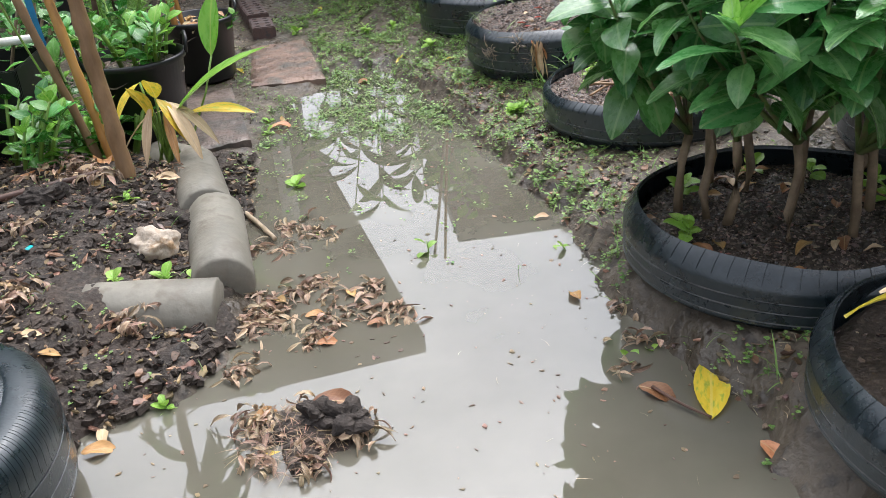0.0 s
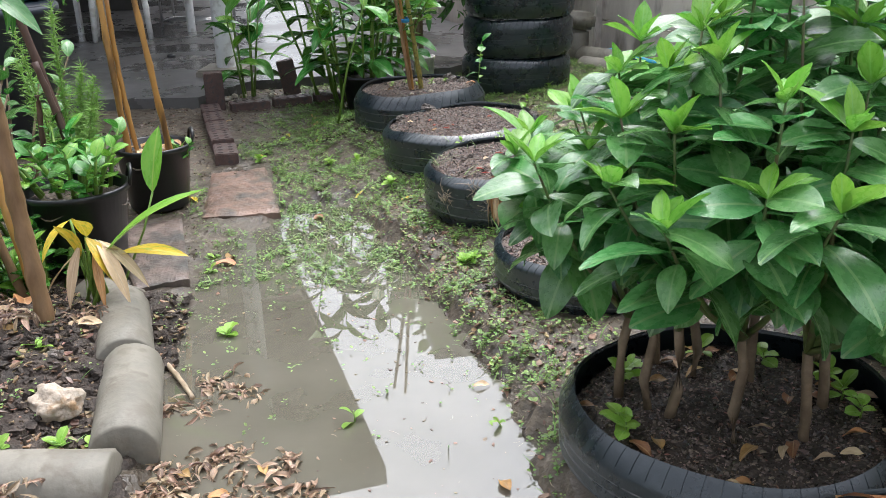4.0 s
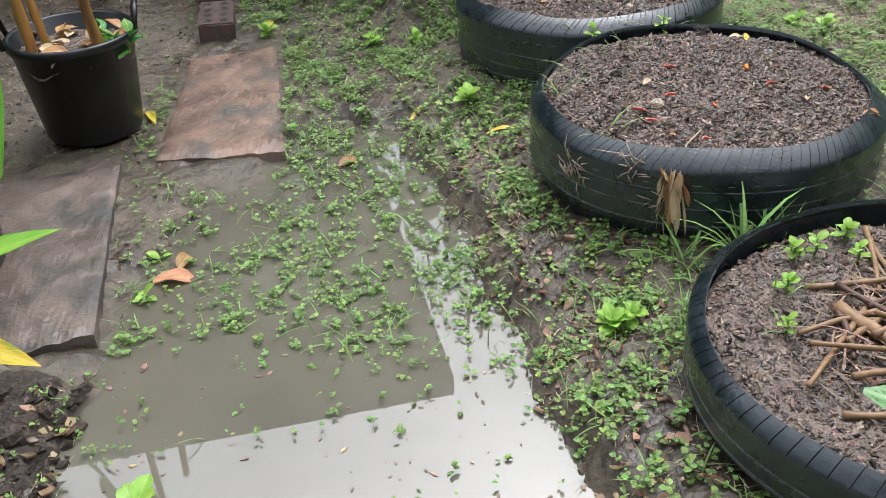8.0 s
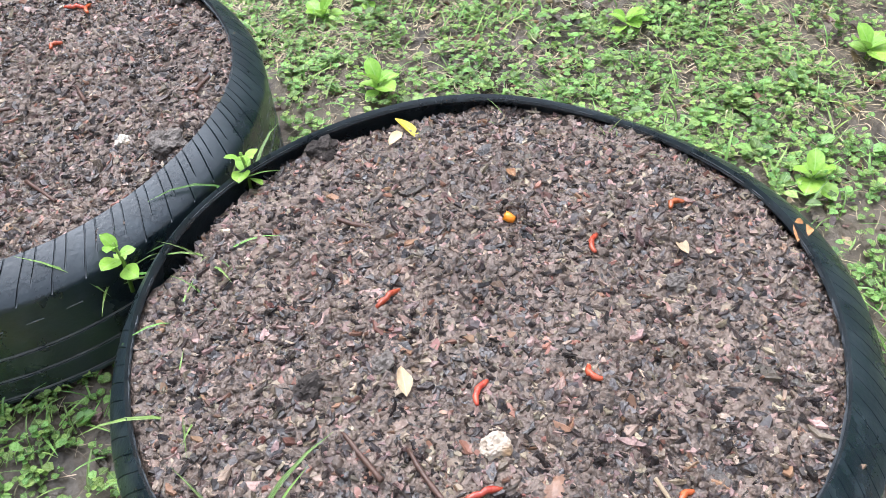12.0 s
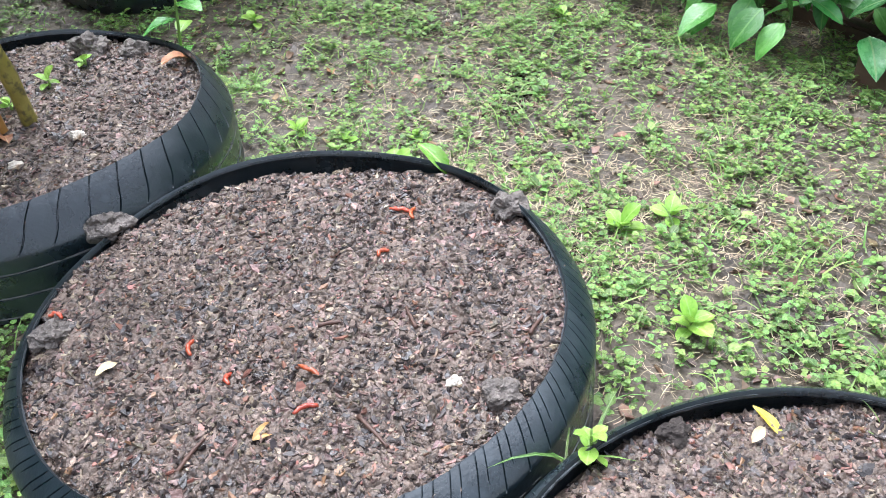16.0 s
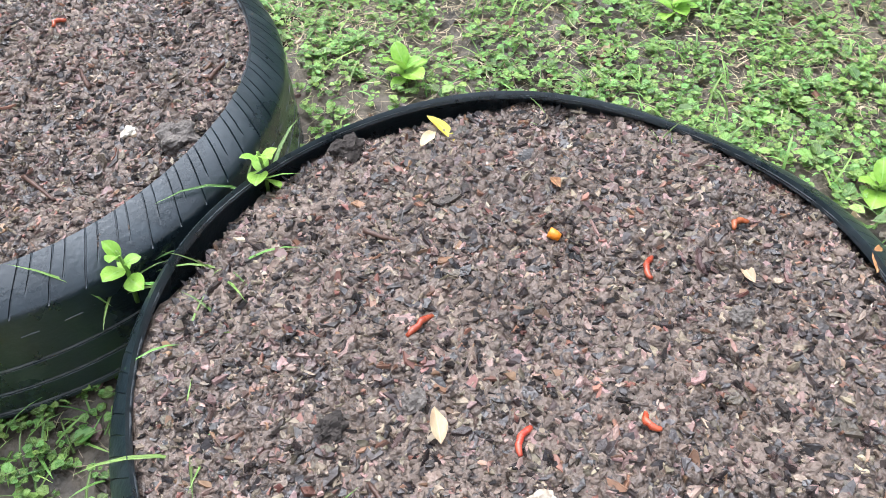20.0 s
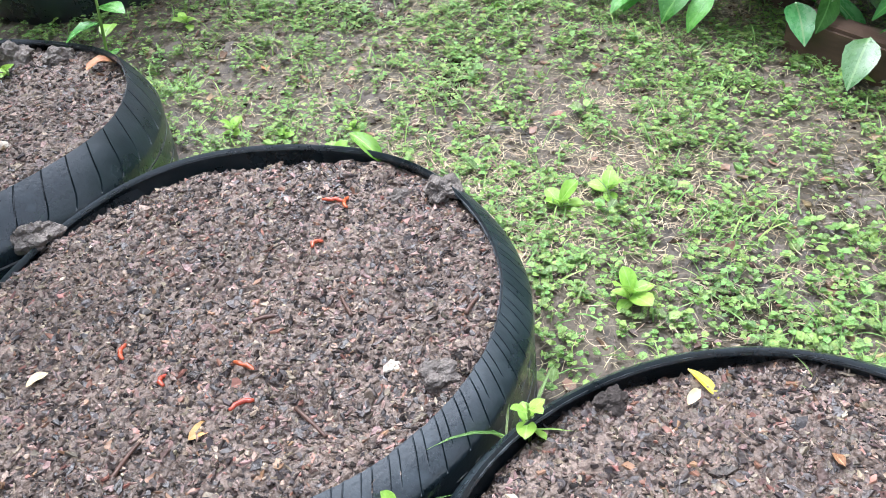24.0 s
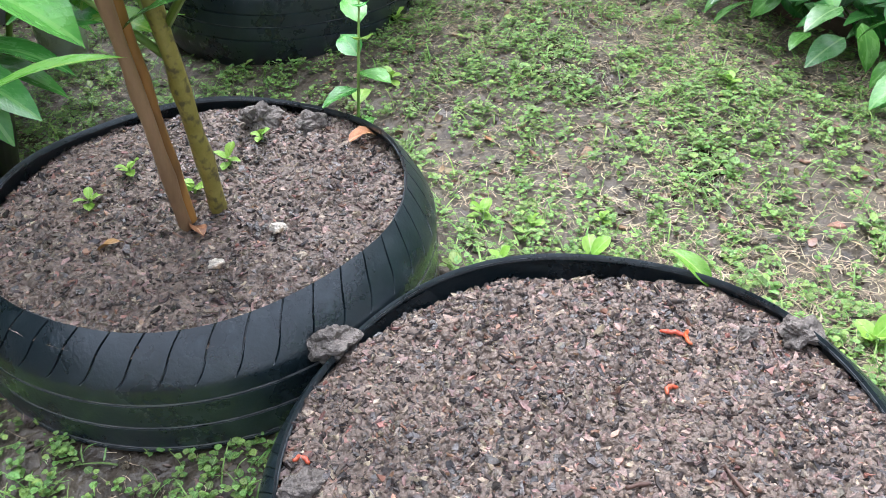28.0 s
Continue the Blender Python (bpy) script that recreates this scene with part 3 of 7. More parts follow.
def tyre_dashes(r, z, count, length, hgt, h, seed):
    """Short scuffed wear marks set round a tyre, a few of them missing."""
    ph = np.random.default_rng(seed).uniform(0, 6, 4)
    g = np.random.default_rng(seed + 900)
    geo = Geo()
    for k in range(count):
        if g.uniform() < 0.2:
            continue
        a = 2 * np.pi * (k + 0.1 * g.normal()) / count + np.linspace(-0.5, 0.5, 4) * length / r * g.uniform(0.6, 1.2)
        out = 1 + 0.006 * np.sin(2 * a + ph[0]) + 0.004 * np.sin(3 * a + ph[1])
        up = (0.005 * np.sin(2 * a + ph[2]) + 0.003 * np.sin(5 * a + ph[3])) * z / h
        q, t = (r + 0.0006) * out, hgt * np.array([0.3, 1, 1, 0.3]) * g.uniform(0.7, 1.2)
        geo.add(np.concatenate([np.stack([w * np.cos(a), w * np.sin(a), zz], 1) for w, zz in ((q - 0.0016, z + up - t), (q, z + up - t * 0.5), (q, z + up + t * 0.5), (q - 0.0016, z + up + t))]), grid_faces(4, 4))
    return geo


def flakes(geo, pts, normals_up, smin, smax, rg, flat=0.35, thick=0.25, slim=(0.22, 0.95), curl=0.25):
    """Small irregular chips lying on a surface: bent, uneven plates with an upper and a lower side."""
    pts = np.asarray(pts, float)
    m = len(pts)
    if not m:
        return geo
    s = smin + (smax - smin) * rg.uniform(0, 1, m) ** 1.6
    el = rg.uniform(*slim, m)
    base = np.array([(-1, 0.25), (-0.1, 1), (1, 0.35), (1, -0.4), (0.05, -1), (-1, -0.35)])
    xy = base[None] * rg.uniform(0.6, 1.1, (m, 6, 1)) + rg.normal(0, 0.12, (m, 6, 2))
    x, y = xy[..., 0] * s[:, None], xy[..., 1] * (s * el)[:, None]
    z = (rg.uniform(0.4, 1.0, (m, 6)) * thick * 0.6 + curl * rg.uniform(-1, 1, (m, 1)) * (xy[..., 0] ** 2)) * s[:, None]
    top = np.stack([x, y, z], 2)
    bot = np.stack([x * 1.03, y * 1.03, z - (s * (0.1 + thick))[:, None]], 2)
    v = np.concatenate([top, bot], 1)
    rx, ry, rz = rg.normal(0, flat, m), rg.normal(0, flat, m), rg.uniform(0, 2 * np.pi, m)
    ca, sa = np.cos(rx)[:, None], np.sin(rx)[:, None]
    v = np.stack([v[..., 0], v[..., 1] * ca - v[..., 2] * sa, v[..., 1] * sa + v[..., 2] * ca], 2)
    ca, sa = np.cos(ry)[:, None], np.sin(ry)[:, None]
    v = np.stack([v[..., 0] * ca + v[..., 2] * sa, v[..., 1], -v[..., 0] * sa + v[..., 2] * ca], 2)
    ca, sa = np.cos(rz)[:, None], np.sin(rz)[:, None]
    v = np.stack([v[..., 0] * ca - v[..., 1] * sa, v[..., 0] * sa + v[..., 1] * ca, v[..., 2]], 2) + pts[:, None]
    quads = np.array([(0, 5, 4, 1), (1, 4, 3, 2), (0, 1, 7, 6), (1, 2, 8, 7), (2, 3, 9, 8), (3, 4, 10, 9), (4, 5, 11, 10), (5, 0, 6, 11)])
    return geo.add(v.reshape(-1, 3), (np.arange(m)[:, None, None] * 12 + quads[None]).reshape(-1, 4).tolist())


def soil_z(x, y, seed, amp):
    return amp * (wob(x, y, 14, seed) * 0.9 + wob(x, y, 37, seed + 1) * 0.6 + wob(x, y, 88, seed + 2) * 0.35)


def soil_dip(s, a, seed):
    """How far the soil has sunk towards the tyre's wall; s: 0 at the centre, 1 at the wall."""
    return 0.012 * np.clip((s - 0.88) / 0.12, 0, 1) ** 2 * np.maximum(1 + 0.8 * np.sin(3 * a + seed) + 0.6 * np.sin(7 * a + 2 * seed), 0.15)


def soil_geo(r, z, seed, dome=0.01, amp=0.0045, nr=60, na=150):
    v = [(0, 0, z + dome + float(soil_z(0, 0, seed, amp)))]
    f = []
    for i in range(1, nr + 1):
        q = r * i / nr
        for k in range(na):
            a = 2 * math.pi * k / na
            x, y = q * math.cos(a), q * math.sin(a)
            edge = float(soil_dip(i / nr, a, seed))
            v.append((x, y, z + dome * (1 - (i / nr) ** 2) + float(soil_z(x, y, seed, amp)) - edge))
    for k in range(na):
        f.append((0, 1 + k, 1 + (k + 1) % na))
    for i in range(nr - 1):
        for k in range(na):
            a, b = 1 + i * na + k, 1 + i * na + (k + 1) % na
            f.append((a, a + na, b + na, b))
    return Geo().add(v, f)


SOILS = {}


def soil_amp(name):
    return 0.0058 if name in ("near", "middle") else 0.0045




def planter(name, c, rim, label, chips=2500, sipes=72, slant=0.5, grooves=(0.28, 0.46, 0.64), tilt=(0, 0), soil_drop=0.018, seed=0, dome=0.008, chip=(0.0015, 0.0066), depth=0.003, paired=False, reach=0.05, soil="soil", r=0.297, lip=0.026, dashes=0, brk=0.04, skew=0.0, side=-0.8):
    h = rim - float(ground_z(c[0], c[1])) + 0.02
    base = Matrix.Translation((c[0], c[1], rim - h)) @ Euler((tilt[0], tilt[1], 0)).to_matrix().to_4x4()
    top = thing("tyre_planter", label, "tyre planter", base, group="tyre planters along the path")
    part("tyre", tyre_geo(r=r, h=h, lip=lip, sipes=sipes, slant=slant, grooves=grooves, seed=seed, depth=depth, paired=paired, reach=reach, brk=brk, skew=skew, side=side).mesh("tyre", "rubber", True, 38), None, top)
    for g in grooves:
        part("groove_mud", tyre_ring(r - 0.0002, h * g, 0.003, 0.0019, h, seed), "groove_mud", top)
    part("cut_edge", tyre_ring(r - lip - 0.0012, h - 0.0042, 0.002, 0.0012, h, seed, 2.0, skew, side), "cut_rubber", top)
    if dashes:
        part("wear_mark", tyre_dashes(r, h * 0.71, dashes, 0.013, 0.0013, h, seed), "groove_mud", top)["kind"] = "stuff"
    rs = r - 0.018
    part("soil", soil_geo(rs, h - soil_drop, seed, dome, soil_amp(name)), soil, top)
    rg = np.random.default_rng(seed + 50)
    SOILS[name] = (base, h - soil_drop, dome, seed)
    # dark chips: some real, many added as the shade between the others
    for nm, mt, cnt, lo, hi, th in (("mulch", "chips", chips, *chip, 0.22), ("dark_mulch", "dark_chips_and_gaps", chips // 3, 0.0025, 0.0085, 0.25), ("red_mulch", "red_chips", chips // 12, 0.0025, 0.008, 0.2), ("pale_mulch", "pale_chips", chips // 55, 0.002, 0.0055, 0.3),
                                    ("coarse_mulch", "chips", chips // 60, 0.006, 0.012, 0.15), ("clod_crumb", "soil", chips // 3, 0.0015, 0.0065, 0.9)):
        if not cnt:
            continue
        q, a = rs * np.sqrt(rg.uniform(0, 0.95, cnt)), rg.uniform(0, 6.283, cnt)
        x, y = q * np.cos(a), q * np.sin(a)
        z = h - soil_drop + (0.0 if nm == "clod_crumb" else 0.0014 * rg.uniform(-1.2, 1.0, cnt)) + dome * (1 - (q / rs) ** 2) + soil_z(x, y, seed, soil_amp(name)) - 0.0005
        e = soil_dip(q / rs, a, seed)
        ob = part(nm, flakes(Geo(), np.stack([x, y, z - e], 1), True, lo, hi, rg, flat=0.34, thick=th, slim=(0.5, 1.0) if nm == "clod_crumb" else (0.22, 0.8)), mt, top, smooth=(nm == "clod_crumb"))
        tagged(ob, kind="stuff")
    return top


def on_soil(name, x, y, up=0.0):
    """The place on a planter's soil over the plan's point (x, y)."""
    base, z0, dome, seed = SOILS[name]
    q = base.inverted() @ Vector((x, y, base.translation.z + z0))
    q.z = z0 + dome * (1 - (math.hypot(q.x, q.y) / 0.272) ** 2) + float(soil_z(q.x, q.y, seed, soil_amp(name))) + up
    return base @ q


planter("bush", (0.817, 1.14), 0.2, "black car tyre planter of dark soil around a leafy bush", chips=5000, sipes=64, slant=0.2, depth=0.0012, reach=0.03, grooves=(0.2, 0.36, 0.52), tilt=(0.0, -0.02), soil_drop=0.05, seed=1, soil="bed_soil")
planter("sticks", (0.72, 1.975), 0.19, "black car tyre planter with grey soil and dry sticks", chips=9000, sipes=84, slant=0.4, depth=0.003, reach=0.02, grooves=(0.3, 0.5), tilt=(0.0, -0.03), soil_drop=0.026, seed=2, r=0.303, lip=0.019, brk=0.018)
planter("near", (0.5, 2.585), 0.237, "black car tyre planter filled with damp bark mulch", chips=22000, soil_drop=0.0125, sipes=110, slant=1.5, depth=0.0011, reach=0.025, tilt=(0.0, -0.02), seed=3, r=0.304, lip=0.026, brk=0.026, skew=0.008, side=-0.8, dashes=48)
planter("middle", (0.312, 3.178), 0.237, "black car tyre planter filled with damp bark mulch", chips=20000, soil_drop=0.0125, sipes=64, slant=1.1, depth=0.002, paired=True, reach=0.026, tilt=(0.0, -0.05), grooves=(0.22, 0.36, 0.52), seed=4, r=0.309, lip=0.024, brk=0.026, skew=0.01, side=-1.6, dashes=62)
planter("staked", (0.11, 3.745), 0.272, "black car tyre planter with mulch round staked young plants", chips=11000, sipes=46, slant=0.6, depth=0.0036, reach=0.048, tilt=(0.0, -0.03), soil_drop=0.02, seed=5, grooves=(0.2, 0.38, 0.58), lip=0.034, brk=0.054)
planter("corner", (1.0, 0.6), 0.2, "black car tyre planter with large yellowing leaves", chips=300, sipes=64, slant=0.3, depth=0.0012, reach=0.03, soil_drop=0.05, seed=6, soil="bed_soil")
planter("rear_bush", (1.4, 1.62), 0.26, "black car tyre planter with a second leafy bush", chips=200, sipes=80, slant=0.3, soil_drop=0.05, seed=7, soil="bed_soil")

# the tyre lying whole in the corner of the bed
lying = thing("tyre", "wet black car tyre lying flat beside the puddle", "tyre", pose(-0.665, 0.515, 0.0, 0, 0, 0))
part("tyre_casing", tyre_geo(r=0.3, h=0.2, whole=True, sipes=120, depth=0.003, slant=0.3, reach=0.06, paired=True, grooves=(0.25, 0.45, 0.62), seed=8).mesh("tyre_casing", "rubber", True, 38), None, lying)
for zz, rr in ((0.125, 0.2988), (0.09, 0.2988)):
    part("groove_mud", tyre_ring(rr, zz, 0.002, 0.001, 0.2, 8), "groove_mud", lying)
part("bead_ring", tyre_ring(0.218, 0.186, 0.004, 0.004, 0.2, 8, 3.0), "rubber", lying)

# ---- tyre stack by the wall ----
for i in range(3):
    st = thing("stacked_tyre", "worn black car tyre in a stack of three by the wall", "tyre", pose(0.58 + 0.01 * i, 4.8 + 0.012 * (i % 2), 0.05 + 0.205 * i, 0, 0, 40 * i), group="stacked tyres")
    part("tyre_casing", tyre_geo(r=0.3 + 0.004 * (i == 1), h=0.203, whole=True, grooves=(0.36, 0.5, 0.64), sipes=60, seed=20 + i).mesh("tyre_casing", "rubber", True, 38), None, st)
    part("groove_mud", tyre_ring(0.2988 + 0.004 * (i == 1), 0.1015, 0.002, 0.0012, 0.203, 20 + i), "groove_mud", st)

# ---- boundary wall of concrete panels and posts ----
WALL_A, WALL_D = Vector((1.15, 5.85, 0)), Vector((0.447, -0.894, 0)).normalized()
wall = thing("wall_east", "stained grey concrete panel wall with posts", "wall", kind="structure")
wall.matrix_basis = Matrix.Translation(WALL_A) @ Matrix.Rotation(math.atan2(WALL_D.y, WALL_D.x), 4, "Z")
for s0 in (-5.96, -3.98, -2.0, -0.02, 1.96, 3.94, 5.92):
    for k in range(5):
        geo = box(Geo(), s0 + 0.08, s0 + 1.9, 0.0, 0.06, -0.1 + 0.41 * k, 0.3 + 0.41 * k, 0.006)
        part("panel", geo, "wall_concrete", wall, smooth=False)
for s0 in (-5.96, -3.98, -2.0, -0.02, 1.96, 3.94, 5.92, 7.9):
    part("post", box(Geo(), s0 - 0.085, s0 + 0.085, -0.05, 0.1, -0.1, 2.0, 0.01), "wall_concrete", wall, smooth=False)

for s0 in (1.96,):
    geo = Geo()
    rows = np.linspace(0.15, 1.95, 40)
    geo.add([(s0 - 0.03 + x * (0.5 + 0.35 * math.sin(5 * z) + 0.2 * math.sin(13 * z)), -0.0535, z) for z in rows for x in (-0.03, -0.01, 0.01, 0.03)], grid_faces(40, 4))
    part("lime_stain", geo, "lime_stain", wall, "pale lime runoff stain")

# ---- paved floor under the carport ----
geo = Geo()
edge = [(-9.0, 4.1), (-1.12, 4.42), (-0.95, 4.9), (0.2, 5.25), (0.75, 6.2), (-0.4, 9.0), (-3.0, 12.5), (-9.0, 12.5)]
n = len(edge)
geo.add([(x, y, 0.1) for x, y in edge] + [(x, y, -0.05) for x, y in edge], [tuple(range(n))] + [(i, i + n, (i + 1) % n + n, (i + 1) % n) for i in range(n)])
floor = part("floor", geo, "floor_concrete", smooth=False)
tagged(floor, "wet dark grey concrete carport floor", "floor", kind="structure")

# ---- paving slabs ----


def slab(corners, z0, z1, label, seed, material="sandstone"):
    """A thick stone slab with uneven edges from its four corners."""
    c = [Vector((*p, 0)) for p in corners]
    mid = sum(c, Vector()) / 4
    n = 26
    v = []
    for i in range(n):
        for j in range(n):
            s, t = i / (n - 1), j / (n - 1)
            e = 0.0035 * math.sin(7 * s + seed) + 0.0025 * math.sin(19 * s + 2 * seed)
            g = 0.0035 * math.sin(8 * t + 3 * seed) + 0.0025 * math.sin(17 * t + seed)
            p = c[0].lerp(c[1], s + (g if i in (0, n - 1) else 0)).lerp(c[3].lerp(c[2], s + (g if i in (0, n - 1) else 0)), t + (e if j in (0, n - 1) else 0)) - mid
            rim = min(i, j, n - 1 - i, n - 1 - j)
            v.append((p.x, p.y, z1 - (0.006, 0.001, 0.0)[min(rim, 2)] + 0.002 * float(wob(p.x, p.y, 25, seed)) + 0.0012 * float(wob(p.x, p.y, 70, seed))))
    f = grid_faces(n, n)
    ring = [i * n for i in range(n)] + [(n - 1) * n + j for j in range(1, n)] + [i * n + n - 1 for i in range(n - 2, -1, -1)] + list(range(n - 2, 0, -1))
    k0 = len(v)
    v += [(v[k][0], v[k][1], z0) for k in ring]
    m = len(ring)
    f += [(ring[k], ring[(k + 1) % m], k0 + (k + 1) % m, k0 + k) for k in range(m)]
    ob = part("paving_slab", Geo().add(v, f), material, smooth=False, m=Matrix.Translation(mid))
    return tagged(ob, label, "paving slab", group="paving slabs by the puddle")


slab([(-0.58, 2.63), (-0.32, 2.69), (-0.505, 3.28), (-0.705, 3.19)], -0.03, 0.03, "worn reddish sandstone paving slab by the puddle", 1)
slab([(-0.575, 1.99), (-0.448, 2.065), (-0.64, 2.6), (-0.86, 2.5)], -0.03, 0.04, "dark-stained stone paving slab under a plant pot", 2, "dark_slab")

# ---- concrete cylinders that edge the bed ----


def cylinder_block(p, q, r, label):
    """A cast concrete cylinder lying from p to q with chipped rims."""
    p, q = Vector(p), Vector(q)
    d = q - p
    L = d.length
    prof = [(0.0, 0), (r - 0.006, 0.0), (r, 0.005), (r, L * 0.25), (r * 1.004, L * 0.5), (r, L * 0.75), (r, L - 0.005), (r - 0.006, L), (0.0, L)]
    geo = lathe(Geo(), prof, 40)
    v = geo.v[0]
    for i in range(len(v)):
        v[i] += R.normal(size=3) * 0.0006
    ob = part("concrete_cylinder", geo, "concrete", m=Matrix.Translation(p) @ d.to_track_quat("Z", "Y").to_matrix().to_4x4())
    return tagged(ob, label, "concrete cylinder", group="concrete cylinders")


cylinder_block((-0.565, 1.87, 0.03), (-0.44, 1.56, 0.03), 0.067, "grey concrete cylinder edging the soil bed")
cylinder_block((-0.415, 1.54, 0.03), (-0.305, 1.19, 0.03), 0.067, "grey concrete cylinder edging the soil bed")
cylinder_block((-0.55, 1.075, 0.035), (-0.29, 1.1, 0.02), 0.072, "grey concrete cylinder half buried in the bed")
cylinder_block((-0.72, 2.02, -0.015), (-0.57, 1.93, -0.015), 0.075, "grey concrete cylinder end beside a slab")
cylinder_block((-0.95, 1.0, 0.05), (-0.72, 1.03, 0.045), 0.07, "grey concrete cylinder sunk in the soil bed")

# ---- leafy bushes in the tyres ----
BUSH_LEAVES = [leaf_mesh("bush_leaf", "bush_leaf", 0.126, 0.066, 0.6, 0.16, 10, 0.85, 0.03, 0.46, seed=1),
               leaf_mesh("bush_leaf", "bush_leaf", 0.112, 0.058, 0.85, 0.2, 10, 0.85, 0.04, 0.46, seed=2),
               leaf_mesh("bush_leaf", "bush_leaf", 0.104, 0.056, 0.5, 0.15, 10, 0.85, 0.03, 0.48, seed=3),
               leaf_mesh("bush_leaf", "bush_leaf", 0.088, 0.045, 0.9, 0.25, 10, 0.9, 0.05, 0.46, seed=4)]
YOUNG_LEAVES = [leaf_mesh("young_leaf", "young_leaf", 0.07, 0.028, 0.3, 0.4, 7, 1.0, 0.04, 0.5, seed=5),
                leaf_mesh("young_leaf", "young_leaf", 0.05, 0.02, 0.15, 0.5, 7, 1.0, 0.04, 0.5, seed=6)]


def bush(bases, tops, label, rg, per=15, singly=300):
    """A bush of several woody stems that fork into shoots; each shoot carries drooping leaves and a pale tip."""
    top = thing("bush", label, "bush", None, group="bushes in the tyres")
    rest, made, tips = Geo(), 0, np.random.default_rng(len(tops))
    arrays = [leaf_arrays(0.126, 0.066, 0.6, 0.16, 10, 0.85, 0.03, 0.46, seed=1), leaf_arrays(0.104, 0.056, 0.5, 0.15, 10, 0.85, 0.03, 0.48, seed=3)]
    forks = {}
    for i, bp in enumerate(bases):
        b = Vector(bp)
        fork = b + Vector((rg.normal() * 0.012, rg.normal() * 0.012, rg.uniform(0.13, 0.2)))
        pts = [b - Vector((0, 0, 0.02)), b.lerp(fork, 0.3) + Vector((rg.normal(), rg.normal(), 0)) * 0.007, b.lerp(fork, 0.7) + Vector((rg.normal(), rg.normal(), 0)) * 0.006, fork]
        forks[i] = (fork, part("stem", tube(Geo(), pts, [0.0105, 0.0095, 0.0088, 0.0085], 9), "bush_bark", top))
    for tp in tops:
        t = Vector(tp)
        fork, stem = min(forks.values(), key=lambda q: (q[0].xy - t.xy).length + rg.uniform(0, 0.1))
        mid = fork.lerp(t, 0.45) + Vector((t.x - fork.x, t.y - fork.y, 0)) * 0.2
        pts = [fork.lerp(mid, s).lerp(mid.lerp(t, s), s) for s in (0, 0.2, 0.4, 0.6, 0.8, 1.0)]
        part("shoot", tube(Geo(), pts, [0.0065, 0.0055, 0.0042, 0.0033, 0.0026, 0.0018], 7), "shoot_green", stem)
        yaw = rg.uniform(0, 6.28)
        for i in range(per):
            s = 0.4 + 0.6 * (i / (per - 1)) ** 0.75
            k = min(int(s * 5), 4)
            p = pts[k].lerp(pts[k + 1], s * 5 - k)
            yaw += 2.4 + rg.normal() * 0.6
            m = facing(p, yaw, -0.55 + 0.75 * s + rg.normal() * 0.3, rg.normal() * 0.35, rg.uniform(0.85, 1.22) * (1.0 if s < 0.92 else 0.8))
            if made < singly:
                part("leaf", BUSH_LEAVES[int(rg.integers(4))], None, top, m=m)
                made += 1
            else:
                rest.add(*placed(arrays[i % 2], m))
        for i in range(3):
            yaw += 2.2 + rg.normal() * 0.3
            part("young_leaf", YOUNG_LEAVES[i % 2], None, top, m=facing(t, yaw, rg.uniform(0.6, 1.3), rg.normal() * 0.3, rg.uniform(0.8, 1.2)))
        for i in range(2):
            part("young_leaf", YOUNG_LEAVES[i % 2], None, top, m=facing(t, yaw + 1.1 + 2.6 * i, tips.uniform(0.3, 0.9), tips.normal() * 0.3, tips.uniform(1.0, 1.5)))
    if rest.n:
        tagged(part("foliage", rest, "bush_foliage", top), kind="stuff")
    return top


leaf_mat("bush_foliage", (0.07, 0.23, 0.06), (0.14, 0.34, 0.1), (0.29, 0.47, 0.19), rough=0.34, rnd=0.0, isl=0.3, trans=0.38, gloss=0.8, drops=1.6, coat=0.35)
rg = np.random.default_rng(11)


def dome(cx, cy, r, n, z1, z0):
    out = []
    for k in range(n):
        q, a = r * math.sqrt((k + 0.5) / n), 2.39996 * k
        out.append((cx + q * math.cos(a) + rg.normal() * 0.02, cy + q * math.sin(a) + rg.normal() * 0.02, z1 - (z1 - z0) * (q / r) ** 2 + rg.normal() * 0.035))
    # the shoots on the path's side first
    return sorted(out, key=lambda p: p[0] * 0.8 + p[1] * 0.6)


STEMS = [(0.632, 1.213), (0.679, 1.156), (0.705, 1.135), (0.91, 1.047), (0.982, 1.16), (0.88, 1.253), (0.78, 1.28), (0.80, 1.05), (1.0, 1.28), (0.72, 1.33)]
bush([tuple(on_soil("bush", x, y)) for x, y in STEMS], [(0.5, 1.46, 0.5), (0.47, 1.36, 0.6), (0.56, 1.5, 0.62), (0.44, 1.24, 0.6), (0.8, 1.15, 0.95), (0.92, 1.1, 0.94), (0.98, 1.25, 1.0), (0.86, 1.3, 0.97)] + dome(0.82, 1.17, 0.38, 46, 0.86, 0.52), "dense glossy dark green bush with pale tips in a tyre", rg)
RING = [(1.4 + 0.15 * math.cos(0.8 * k), 1.62 + 0.15 * math.sin(0.8 * k)) for k in range(8)]
bush([tuple(on_soil("rear_bush", x, y)) for x, y in RING], dome(1.36, 1.66, 0.36, 36, 1.0, 0.6), "tall dark green bush with bright young tips in a tyre", rg, singly=200)


